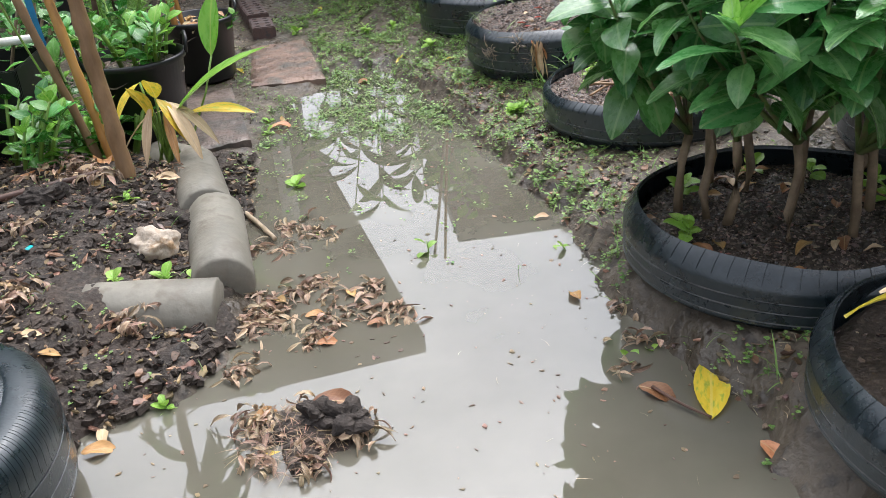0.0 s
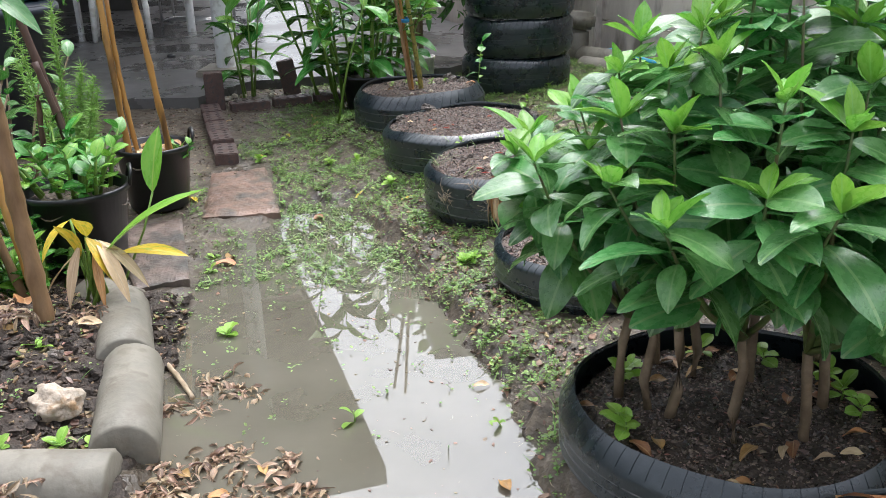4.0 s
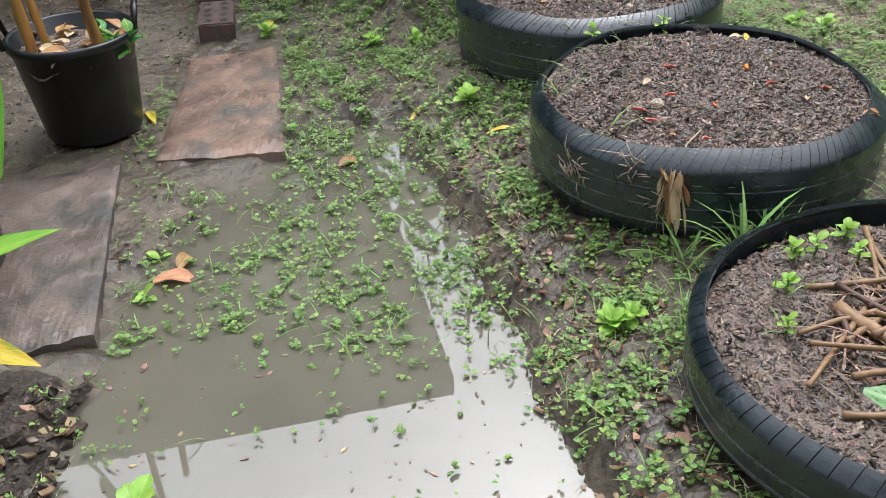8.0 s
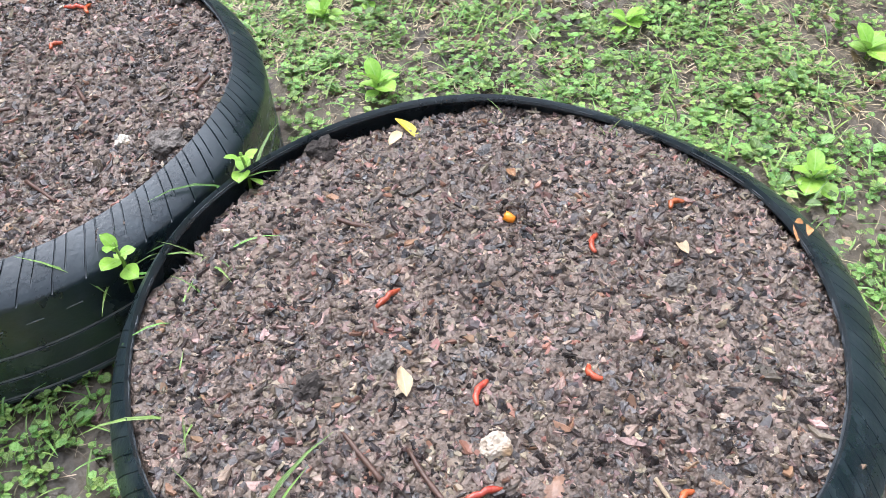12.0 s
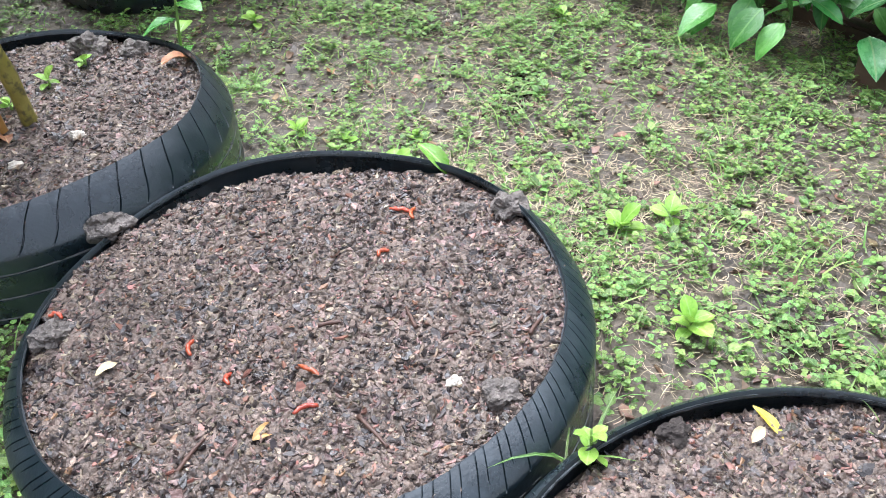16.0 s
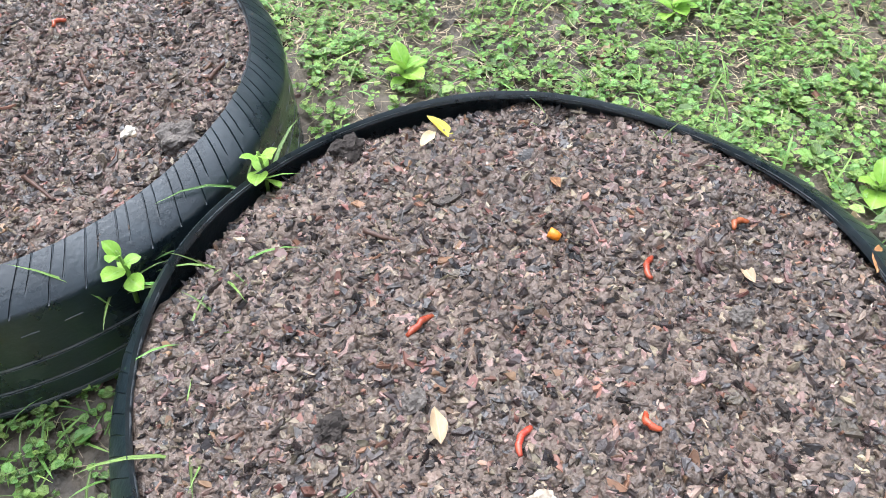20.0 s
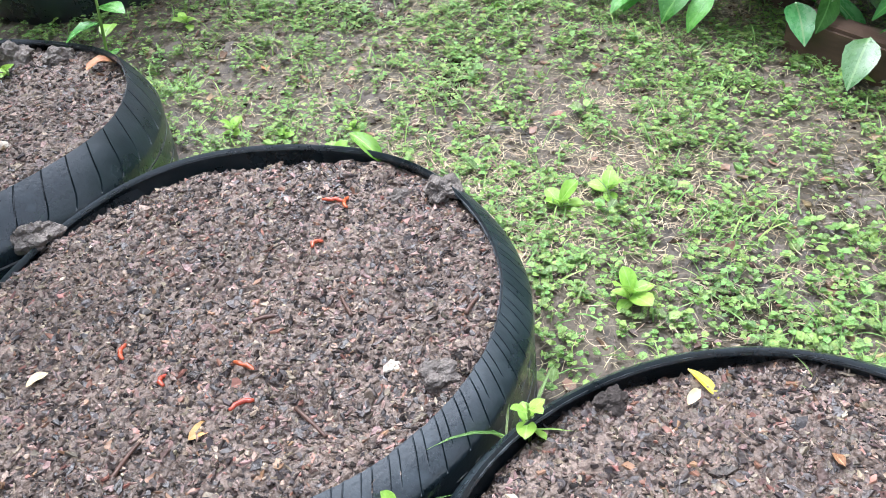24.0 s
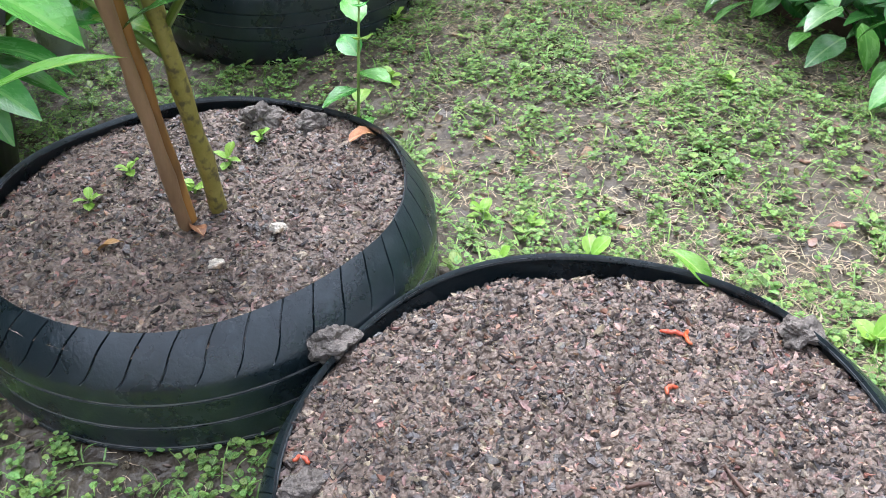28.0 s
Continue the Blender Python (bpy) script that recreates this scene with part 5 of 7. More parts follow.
for a, b, r, mt, lab in (((-1.5, 2.0, 0.35), (-1.0, 2.05, 0.375), 0.012, "white_plastic", "white plastic pipe across the bed"), ((-2.2, 3.4, 0.67), (-1.6, 3.42, 0.672), 0.018, "white_plastic", "white plastic pipe above the shrubs")):
    tagged(part("pipe", tube(Geo(), [a, Vector(a).lerp(Vector(b), 0.5), b], r, 12), mt), lab, "pipe", group="plastic pipes")
crate = thing("black_crate", "black plastic crate among the shrubs", "crate", pose(-1.3, 2.15, 0.03, 0, 0, 8))
for x0, x1, y0, y1 in ((-0.2, 0.2, -0.15, -0.14), (-0.2, 0.2, 0.14, 0.15), (-0.2, -0.19, -0.139, 0.139), (0.19, 0.2, -0.139, 0.139)):
    part("side", box(Geo(), x0, x1, y0, y1, 0, 0.26, 0.003), "black_plastic", crate, smooth=False)
part("bottom", box(Geo(), -0.187, 0.187, -0.137, 0.137, 0.0, 0.012, 0.0), "black_plastic", crate, smooth=False)
# blue sheet strip hanging on the canes
geo = Geo()
rows = [(-0.93 - 0.02 * math.sin(3 * s), 1.97 + 0.012 * math.sin(7 * s), 0.15 + 0.75 * s) for s in np.linspace(0, 1, 24)]
geo.add([(x + dx + 0.004 * math.sin(9 * z + 40 * dx), y + 0.006 * math.sin(60 * dx + 12 * z), z) for x, y, z in rows for dx in (-0.009, -0.005, 0.0, 0.005, 0.009)], grid_faces(24, 5))
tagged(part("plastic_strip", geo, "blue_plastic"), "crumpled blue plastic strip hanging by a cane", "plastic strip")

# ---- perforated bricks ----


def brick_geo():
    """A solid brick with two rows of raised rings that mark round holes in its broad side."""
    L, W, H = 0.2, 0.095, 0.065
    geo = Geo()
    box(geo, -L / 2, L / 2, -W / 2, W / 2, 0, H, 0.004)
    for i in range(4):
        for sy in (-1, 1):
            cx, cy, r = -0.072 + 0.048 * i, sy * 0.022, 0.012
            ring = [(cx + q * math.cos(a), cy + q * math.sin(a), z) for q, z in ((r + 0.003, H + 0.0006), (r, H + 0.0012), (r * 0.9, H + 0.0009)) for a in (2 * math.pi * k / 12 for k in range(12))]
            geo.add(ring, grid_faces(3, 12, True))
    return geo


BRICK = brick_geo().mesh("brick", "brick", False)
# flat dark discs: the shade inside the holes, laid on as colour
HOLE_SHADE = lathe(Geo(), [(0.0105, 0.0), (0.0105, 0.002), (0.0, 0.002)], 12).mesh("brick_hole_shade", "clod_and_hole_shade", False)


def brick(m, label):
    b = tagged(part("brick", BRICK, None, m=m), label, "brick", group="perforated bricks")
    for i in range(4):
        for sy in (-1, 1):
            part("core_hole", HOLE_SHADE, None, b, m=Matrix.Translation((-0.072 + 0.048 * i, sy * 0.022, 0.0645)))
    return b


for k in range(5):
    s = k / 4.6
    x, y = -0.99 + 0.33 * s, 4.2 - 0.92 * s
    brick(pose(x, y, float(ground_z(x, y)) - 0.01, 2 * math.sin(k), 0, -70 + 3 * math.sin(3 * k)), "dark red perforated brick laid as edging")
for k in range(3):
    x, y = -0.83 + 0.205 * k, 4.36 + 0.09 * k
    brick(pose(x, y, float(ground_z(x, y)) - 0.015, 0, 0, 24), "dark red perforated brick laid as edging")
brick(pose(-1.0, 4.33, 0.14, 0, -88, -70), "dark red perforated brick standing on end")
brick(pose(-0.69, 4.72, 0.14, -90, 80, 14), "dark red perforated brick standing on end")
for k in range(14):
    x, y = -0.95 + rg.normal() * 0.12, 4.62 + rg.normal() * 0.06
    geo = Geo()
    lathe(geo, [(0.0, -0.012), (0.014, -0.008), (0.02, 0.0), (0.014, 0.009), (0.0, 0.012)], 9)
    tagged(part("pebble", geo, "pale_stone", m=pose(x, y, float(ground_z(x, y)) + 0.008, 20 * rg.normal(), 20 * rg.normal(), 90 * rg.normal())), "pale rounded pebble at the foot of the pole", "pebble", group="pebbles by the pole")

# ---- withered leaves heaped on the tyre stack ----
heap = thing("leaf_heap", "heap of withered palm leaves on the tyre stack", "leaf heap", pose(0.59, 4.8, 0.655))
PALM = [leaf_mesh("withered_leaf", "palm_dry", 0.16, 0.028, 1.6, 0.5, 9, 1.0, 0.1, 0.4, 0.8, seed=50 + k) for k in range(3)]
for i in range(70):
    a = rg.uniform(0, 6.28)
    q = 0.3 * math.sqrt(rg.uniform(0, 1))
    part("withered_leaf", PALM[i % 3], None, heap, m=facing((q * math.cos(a), q * math.sin(a), 0.08 * (1 - q) + rg.uniform(0, 0.05)), a + rg.normal() * 0.5, rg.uniform(-0.9, 0.2), rg.normal(), rg.uniform(0.7, 1.3)))
for i in range(40):
    a = rg.uniform(0, 6.28)
    geo = tube(Geo(), [(-0.1 * math.cos(a), -0.1 * math.sin(a), 0.07 + rg.uniform(0, 0.06)), (0.15 * math.cos(a), 0.15 * math.sin(a), 0.1 + rg.uniform(0, 0.03)), (0.36 * math.cos(a + 0.2), 0.36 * math.sin(a + 0.2), 0.08 + rg.uniform(-0.03, 0.06))], [0.003, 0.0025, 0.0015], 5)
    part("stalk", geo, "straw", heap)
for i in range(12):
    a = rg.uniform(2.5, 5.5)
    part("green_leaf", HERB[i % 2], None, heap, m=facing((0.25 * math.cos(a), 0.25 * math.sin(a), 0.05), a, rg.uniform(-1.3, -0.4), rg.normal(), rg.uniform(0.8, 1.3)))

# ---- along the wall ----
wl = lambda s, off=-0.1: WALL_A + WALL_D * s + Vector((WALL_D.y, -WALL_D.x, 0)) * -off * -1
for p, q, lab in (((1.02, 5.42, 0.12), (1.22, 5.2, 0.12), "grey concrete cylinder lying by the wall"), ((1.0, 5.2, 0.09), (1.2, 5.0, 0.09), "grey concrete cylinder sunk in soil by the wall")):
    cylinder_block(p, q, 0.075, lab)
tagged(part("water_pipe", tube(Geo(), [(0.95, 5.5, 0.16), (1.2, 5.35, 0.17), (1.35, 5.2, 0.14), (1.55, 4.95, 0.1)], 0.014, 12), "blue_pipe"), "light blue water pipe along the wall foot", "pipe")
tagged(part("broken_block", box(Geo(), -0.1, 0.1, -0.07, 0.07, 0, 0.1, 0.02), "concrete", m=pose(0.98, 5.45, 0.3, 4, 6, 20)), "broken concrete block on a stand by the wall", "concrete block")
tagged(part("block_stand", box(Geo(), -0.07, 0.07, -0.06, 0.06, 0, 0.255, 0.02), "concrete", m=pose(0.98, 5.45, 0.04, 0, 0, 35)), "rough concrete stub by the wall", "concrete block")


def leaf_mass(geo, centre, size, n, arr, rg, s=(0.7, 1.2)):
    for i in range(n):
        d = rg.normal(size=3)
        d /= np.linalg.norm(d)
        q = rg.uniform(0.25, 1) ** 0.5
        p = Vector(centre) + Vector((d[0] * size[0] * q, d[1] * size[1] * q, d[2] * size[2] * q))
        if p.z < 0.12:
            continue
        geo.add(*placed(arr[int(rg.integers(len(arr)))], facing(p, rg.uniform(0, 6.28), rg.uniform(-0.9, 0.5), rg.normal() * 0.5, rg.uniform(*s))))
    return geo


HEDGE = [leaf_arrays(0.075, 0.04, 0.6, 0.2, 6, 1.0, 0.03, 0.38, seed=k) for k in (60, 61)]
HEDGE_MESH = [leaf_mesh("hedge_leaf", "bush_leaf", 0.085, 0.046, 0.6, 0.2, 7, 1.0, 0.03, 0.38, seed=60), leaf_mesh("hedge_leaf", "ginger_leaf", 0.08, 0.045, 0.7, 0.2, 7, 1.0, 0.03, 0.38, seed=61)]
for cx, cy, hh, k in ((1.58, 3.98, 0.27, 0), (1.6, 3.6, 0.27, 1), (1.68, 3.25, 0.28, 2), (1.95, 4.15, 0.2, 3), (1.9, 2.9, 0.4, 4)):
    hb = thing("hedge_shrub", "low dark green shrub behind a wooden border plank", "shrub", Matrix.Translation((cx, cy, 0.08)), group="shrubs along the wall")
    for i in range(7):
        a = rg.uniform(0, 6.28)
        part("stem", tube(Geo(), [(0.03 * math.cos(a), 0.03 * math.sin(a), -0.02), (0.12 * math.cos(a), 0.12 * math.sin(a), hh * 0.5), (0.2 * math.cos(a), 0.2 * math.sin(a), hh * 0.9)], [0.007, 0.005, 0.002], 6), "bush_bark", hb)
    part("foliage", leaf_mass(Geo(), (0, 0, hh * 0.6), (0.25, 0.25, hh * 0.5), 420, HEDGE, rg), "hedge_leaf", hb)
    for i in range(34):
        a = rg.uniform(1.6, 4.7)
        e = rg.uniform(-0.2, 0.9)
        part("leaf", HEDGE_MESH[i % 2], None, hb, m=facing((0.27 * math.cos(a) * math.cos(e), 0.27 * math.sin(a) * math.cos(e), max(0.09, hh * 0.5 + 0.22 * math.sin(e))), a + rg.normal() * 0.5, rg.uniform(-0.8, 0.1), rg.normal() * 0.3, rg.uniform(0.8, 1.25)))
plank = part("border_plank", box(Geo(), -0.4, 0.4, -0.03, 0.03, -0.06, 0.07, 0.006), "plank_wood", m=pose(1.47, 3.0, 0.1, 0, 0, -87), smooth=False)
tagged(part("border_plank", box(Geo(), -0.4, 0.4, -0.02, 0.02, -0.06, 0.06, 0.006), "plank_wood", m=pose(1.53, 3.86, 0.1, 0, 3, -84), smooth=False), "dark rotten plank edging the shrub border", "plank")
tagged(plank, "dark wet wooden plank edging the shrub border", "plank")
climb = thing("climber", "leafy climber covering the concrete wall", "climber")
for s in np.linspace(2.5, 5.5, 7):
    b = wl(s, -0.0) + Vector((-0.12, -0.05, 0))
    part("stem", tube(Geo(), [b, b + Vector((0.02, 0.03, 0.7)), b + Vector((-0.03, 0.02, 1.5))], [0.016, 0.012, 0.006], 7), "bush_bark", climb)
    part("foliage", leaf_mass(Geo(), b + Vector((0, 0, 0.85)), (0.3, 0.32, 0.75), 380, HEDGE, rg, (0.8, 1.5)), "hedge_leaf", climb)
back = thing("background_shrub", "dense green shrub behind the tyre stack", "shrub")
for cx, cy, cz in ((0.35, 5.6, 0.75), (0.0, 5.6, 0.8), (0.7, 5.9, 0.9), (-0.1, 6.6, 1.0)):
    part("stem", tube(Geo(), [(cx, cy, 0), (cx, cy, cz)], [0.02, 0.008], 7), "bush_bark", back)
    part("foliage", leaf_mass(Geo(), (cx, cy, cz), (0.35, 0.3, 0.45), 420, [leaf_arrays(0.13, 0.035, 0.8, 0.25, 6, seed=70)] + HEDGE, rg, (0.8, 1.3)), "hedge_leaf", back)
bk = thing("bucket", "white plastic bucket behind the staked plant", "bucket", pose(0.06, 4.86, 0.05))
part("bucket_wall", lathe(Geo(), [(0, 0), (0.05, 0), (0.062, 0.17), (0.067, 0.172), (0.067, 0.182), (0.058, 0.18), (0.048, 0.01), (0, 0.01)], 30), "white_plastic", bk)
part("bail", tube(Geo(), [(0.064, 0, 0.17), (0.05, 0.05, 0.17), (0, 0.075, 0.165), (-0.05, 0.05, 0.17), (-0.064, 0, 0.17)], 0.002, 6), "steel", bk)

# ---- small things lying on the planters' soil ----


def lump(r, seed, flat=0.7, n=3, rough=0.22):
    """An uneven stone or clod."""
    g = np.random.default_rng(seed)
    bm = bmesh.new()
    bmesh.ops.create_icosphere(bm, subdivisions=n, radius=1)
    off = Vector(g.normal(size=3) * 10)
    for v in bm.verts:
        k = 1 + rough * noise.noise(v.co * 1.3 + off) * 2 + rough * 0.7 * noise.noise(v.co * 3.5 + off) + rough * 0.35 * noise.noise(v.co * 9 + off) + rough * 0.28 * noise.noise(v.co * 17 + off) * (n > 3)
        v.co = Vector((v.co.x * k * r, v.co.y * k * r * 0.8, v.co.z * k * r * flat))
    bm.verts.index_update()
    geo = Geo().add([v.co[:] for v in bm.verts], [[v.index for v in f.verts] for f in bm.faces])
    bm.free()
    return geo


def pellet_mesh(L, r, seed, bent=0.004):
    g = np.random.default_rng(seed)
    pts = [(L * (s - 0.5), bent * math.sin(math.pi * s) + g.normal() * 0.0006, g.normal() * 0.0005) for s in np.linspace(0, 1, 8)]
    return tube(Geo(), pts, [r * q * (1 + 0.15 * g.normal()) for q in (0.55, 0.85, 1.0, 0.95, 1.0, 0.9, 0.8, 0.5)], 9).mesh("chili_piece", "chili_red")


PELLETS = [pellet_mesh(0.024, 0.0026, 1), pellet_mesh(0.016, 0.0026, 2, 0.005), pellet_mesh(0.027, 0.0024, 3, 0.002)]
for name, spots in (("near", ((0.607, 2.572, 40), (0.694, 2.555, -10), (0.442, 2.644, 10), (0.434, 2.528, 30), (0.505, 2.483, 80), (0.378, 2.468, -20), (0.397, 2.441, 0), (0.476, 2.376, 15))),
                    ("middle", ((0.187, 3.17, 70), (0.208, 3.116, 60), (0.275, 3.078, -60), (0.254, 3.034, 0), (0.417, 3.206, 10), (0.47, 3.27, -40), (0.482, 3.258, 60), (0.074, 3.31, -40)))):
    for k, (x, y, a) in enumerate(spots):
        ob = part("chili_piece", PELLETS[k % 3], None, m=Matrix.Translation(on_soil(name, x, y, 0.004)) @ pose(0, 0, 0, 5, 4, a))
        tagged(ob, "small red piece of dried chili on the mulch", "chili", group="red chili pieces")
tagged(part("orange_petal", lathe(Geo(), [(0.0, 0.0), (0.0038, 0.001), (0.005, 0.006), (0.0055, 0.013), (0.0045, 0.013), (0.0042, 0.006), (0.0, 0.002)], 12), "orange_petal", m=Matrix.Translation(on_soil("near", 0.581, 2.641, 0.003)) @ pose(0, 0, 0, 70, 20, 200) @ Matrix.Scale(0.8, 4)), "small orange flower petal on the mulch", "petal")
for name, x, y, r, mt, nm, lab in (("near", 0.409, 2.489, 0.0105, "tan_rock", "stone", "knobbly pale yellow stone on the mulch"), ("near", 0.523, 2.845, 0.014, "clod_and_hole_shade", "soil_clod", "dark clod of soil at the tyre's rim"), ("near", 0.62, 2.50, 0.009, "grey_stone", "soil_clod", "clod of brown soil on the mulch"),
                                  ("near", 0.40, 2.60, 0.009, "grey_stone", "soil_clod", "clod of brown soil on the mulch"), ("near", 0.346, 2.62, 0.011, "clod_and_hole_shade", "soil_clod", "dark clod of soil at the tyre's rim"),
                                  ("middle", 0.585, 3.208, 0.022, "grey_stone", "soil_clod", "grey clod of soil against the tyre's rim"), ("middle", 0.065, 3.281, 0.018, "grey_stone", "soil_clod", "grey clod of soil against the tyre's rim"),
                                  ("middle", 0.421, 2.963, 0.018, "grey_stone", "soil_clod", "grey clod of soil on the mulch"), ("middle", 0.54, 3.235, 0.011, "grey_stone", "stone", "small grey stone on the mulch"), ("middle", 0.39, 2.998, 0.008, "pale_stone", "stone", "small pale stone on the mulch"),
                                  ("staked", 0.168, 3.625, 0.009, "pale_stone", "stone", "small white stone on the soil"), ("staked", 0.084, 3.60, 0.008, "pale_stone", "stone", "small white stone on the soil"), ("staked", 0.24, 3.90, 0.028, "grey_stone", "soil_clod", "grey clod of soil in the planter"),
                                  ("staked", 0.30, 3.86, 0.02, "grey_stone", "soil_clod", "grey clod of soil in the planter")):
    tagged(part(nm, lump(r, int(x * 1000), 0.75, 4, rough=0.28), mt, smooth=False, m=Matrix.Translation(on_soil(name, x, y, r * 0.35))), lab, "stone" if nm == "stone" else "soil clod")
tagged(part("soil_clod", lump(0.025, 5, 0.7, 4, rough=0.28), "grey_stone", smooth=False, m=pose(0.16, 3.448, 0.224)), "grey clod of soil wedged between two tyres", "soil clod")
tagged(part("bark_curl", Geo().add(*leaf_arrays(0.035, 0.026, 1.6, -0.5, 8, 1.0, 0.05, 0.5, seed=3)), "litter", m=facing(on_soil("near", 0.405, 2.432, 0.004), 0.5, 0.7)), "curled brown bark flake on the mulch", "bark flake")
FALLEN = {"dry_leaf": leaf_mesh("fallen_leaf", "dry_leaf", 0.06, 0.028, 0.9, 0.4, 8, 1.0, 0.08, 0.45, 0.3, seed=81), "yellow_leaf": leaf_mesh("fallen_leaf", "yellow_leaf", 0.1, 0.026, 0.5, 0.3, 8, 1.0, 0.05, 0.45, 0.3, seed=82),
          "palm_dry": leaf_mesh("fallen_leaf", "palm_dry", 0.05, 0.02, 0.6, 0.4, 8, 1.0, 0.08, 0.45, 0.5, seed=83), "canna_leaf": leaf_mesh("fallen_leaf", "canna_leaf", 0.075, 0.026, 0.9, 0.5, 8, 1.0, 0.05, 0.45, 0.3, seed=84)}
WORDS = {"dry_leaf": "brown", "yellow_leaf": "yellow", "palm_dry": "pale tan", "canna_leaf": "curled green and yellow"}


def fallen(p, kind, yaw, size=1.0, where="the mulch", pitch=0.25):
    return tagged(part("fallen_leaf", FALLEN[kind], None, m=facing(p, yaw, pitch, 0.2 * math.sin(9 * yaw), size)), f"{WORDS[kind]} fallen leaf lying on {where}", "leaf", group="fallen leaves")


fallen(on_soil("near", 0.605, 2.834, 0.006), "yellow_leaf", -1.55, 0.42, pitch=0.12)
fallen(on_soil("near", 0.57, 2.80, 0.006), "palm_dry", 0.3, 0.5)
fallen(on_soil("near", 0.655, 2.513, 0.006), "palm_dry", 1.3, 0.5)
fallen(on_soil("near", 0.39, 2.56, 0.006), "palm_dry", 1.0, 0.6)
fallen(on_soil("near", 0.73, 2.46, 0.006), "dry_leaf", 0.3, 0.6)
fallen(on_soil("near", 0.43, 2.38, 0.006), "dry_leaf", 2.3, 0.4)
fallen(on_soil("near", 0.62, 2.68, 0.006), "dry_leaf", 1.3, 0.3)
fallen(on_soil("middle", 0.548, 3.37, 0.02), "canna_leaf", -1.35, 0.9, pitch=0.05)
fallen(on_soil("middle", 0.094, 3.192, 0.006), "palm_dry", 0.4, 0.5)
fallen(on_soil("middle", 0.20, 3.03, 0.006), "dry_leaf", 0.2, 0.5)
fallen(on_soil("staked", 0.32, 3.77, 0.012), "dry_leaf", 0.4, 0.9)
fallen(on_soil("staked", 0.084, 3.65, 0.006), "dry_leaf", 1.6, 0.7)
fallen(on_soil("staked", 0.0, 3.69, 0.006), "dry_leaf", 3.0, 0.6)
for name, x, y, a, L in (("near", 0.385, 2.445, -50, 0.045), ("near", 0.34, 2.55, 85, 0.05), ("near", 0.36, 2.5, 80, 0.06), ("near", 0.48, 2.74, -60, 0.03), ("middle", 0.324, 3.129, -20, 0.035), ("middle", 0.394, 3.095, 80, 0.035), ("middle", 0.297, 2.984, -80, 0.045), ("middle", 0.15, 3.05, 40, 0.05), ("middle", 0.42, 3.05, -15, 0.04), ("middle", 0.5, 3.02, 30, 0.04)):
    tagged(part("twig", cane(Geo(), (-L / 2, 0, 0), (L / 2, 0, 0), 0.0022, 0.0016, 3, 0.003, 6), "dark_wood", m=Matrix.Translation(on_soil(name, x, y, 0.004)) @ pose(0, 0, 0, 0, 3, a)), "thin dark twig on the mulch", "twig", group="twigs")
for k in range(54):
    a, q = rg.uniform(0, 6.28), 0.21 * math.sqrt(rg.uniform(0, 1))
    L = rg.uniform(0.06, 0.2)
    x, y = 0.76 + q * math.cos(a), 1.95 + q * math.sin(a)
    tagged(part("dry_stick", cane(Geo(), (-L / 2, 0, 0), (L / 2, 0, 0.01), 0.0045, 0.003, 3, 0.005, 7), "bark" if k % 3 else "dark_wood", m=Matrix.Translation(on_soil("sticks", x, y, 0.008)) @ pose(0, 0, 0, 0, rg.normal() * 5, rg.uniform(0, 360))), "dry brown stick lying in the tyre planter", "stick", group="dry sticks in the planter")
g = np.random.default_rng(77)
a, q = g.uniform(0, 6.28, 420), 0.24 * np.sqrt(g.uniform(0, 1, 420))
P = [on_soil("sticks", 0.77 + 0.9 * float(u) * math.cos(v), 1.94 + 0.9 * float(u) * math.sin(v), 0.004) for u, v in zip(q, a)]
STICK_STRAW = tuple(np.array([p[i] for p in P]) for i in range(3))
tagged(part("fallen_stick", cane(Geo(), on_soil("sticks", 0.60, 2.02, 0.012), on_soil("sticks", 0.72, 1.86, 0.014), 0.009, 0.007, 4, 0.006), "bark"), "thick brown stick lying in the tyre planter", "stick")
for k in range(14):
    a = rg.uniform(0, 6.28)
    fallen(on_soil("sticks", 0.78 + 0.12 * math.cos(a), 1.93 + 0.12 * math.sin(a), 0.012), "dry_leaf" if k % 2 else "palm_dry", rg.uniform(0, 6.28), 1.3, "grey soil")
for k in range(26):
    a, q = rg.uniform(0, 6.28), 0.24 * math.sqrt(rg.uniform(0.1, 1))
    fallen(on_soil("bush", 0.82 + q * math.cos(a), 1.14 + q * math.sin(a), 0.008), ("dry_leaf", "palm_dry", "dry_leaf")[k % 3], rg.uniform(0, 6.28), 0.8, "dark soil under the bush")
# withered frond caught on the near tyre
wf = thing("withered_frond", "withered brown frond draped over a tyre's side", "frond")
for k in range(14):
    a = -1.9 + 0.008 * k
    z = 0.222 - 0.006 * (k % 3)
    b = a + 0.02 + 0.028 * rg.normal()
    blade(wf, (0.5 + 0.308 * math.cos(a), 2.585 + 0.308 * math.sin(a), z), (0.5 + 0.312 * math.cos(b), 2.585 + 0.312 * math.sin(b), 0.1 + 0.055 * abs(rg.normal())), 0.008 + 0.014 * rg.uniform(), "dry_leaf" if k % 5 == 0 else "palm_dry", "strip", 0.06, seed=k, twist=1.2 * rg.normal(), nseg=7)
part("stalk", tube(Geo(), [(0.47, 2.4, 0.232), (0.44, 2.33, 0.243), (0.425, 2.295, 0.225)], [0.0016, 0.0015, 0.001], 6), "straw", wf)
rt = thing("root_fibres", "pale dry root fibres stuck on a tyre", "root fibres")
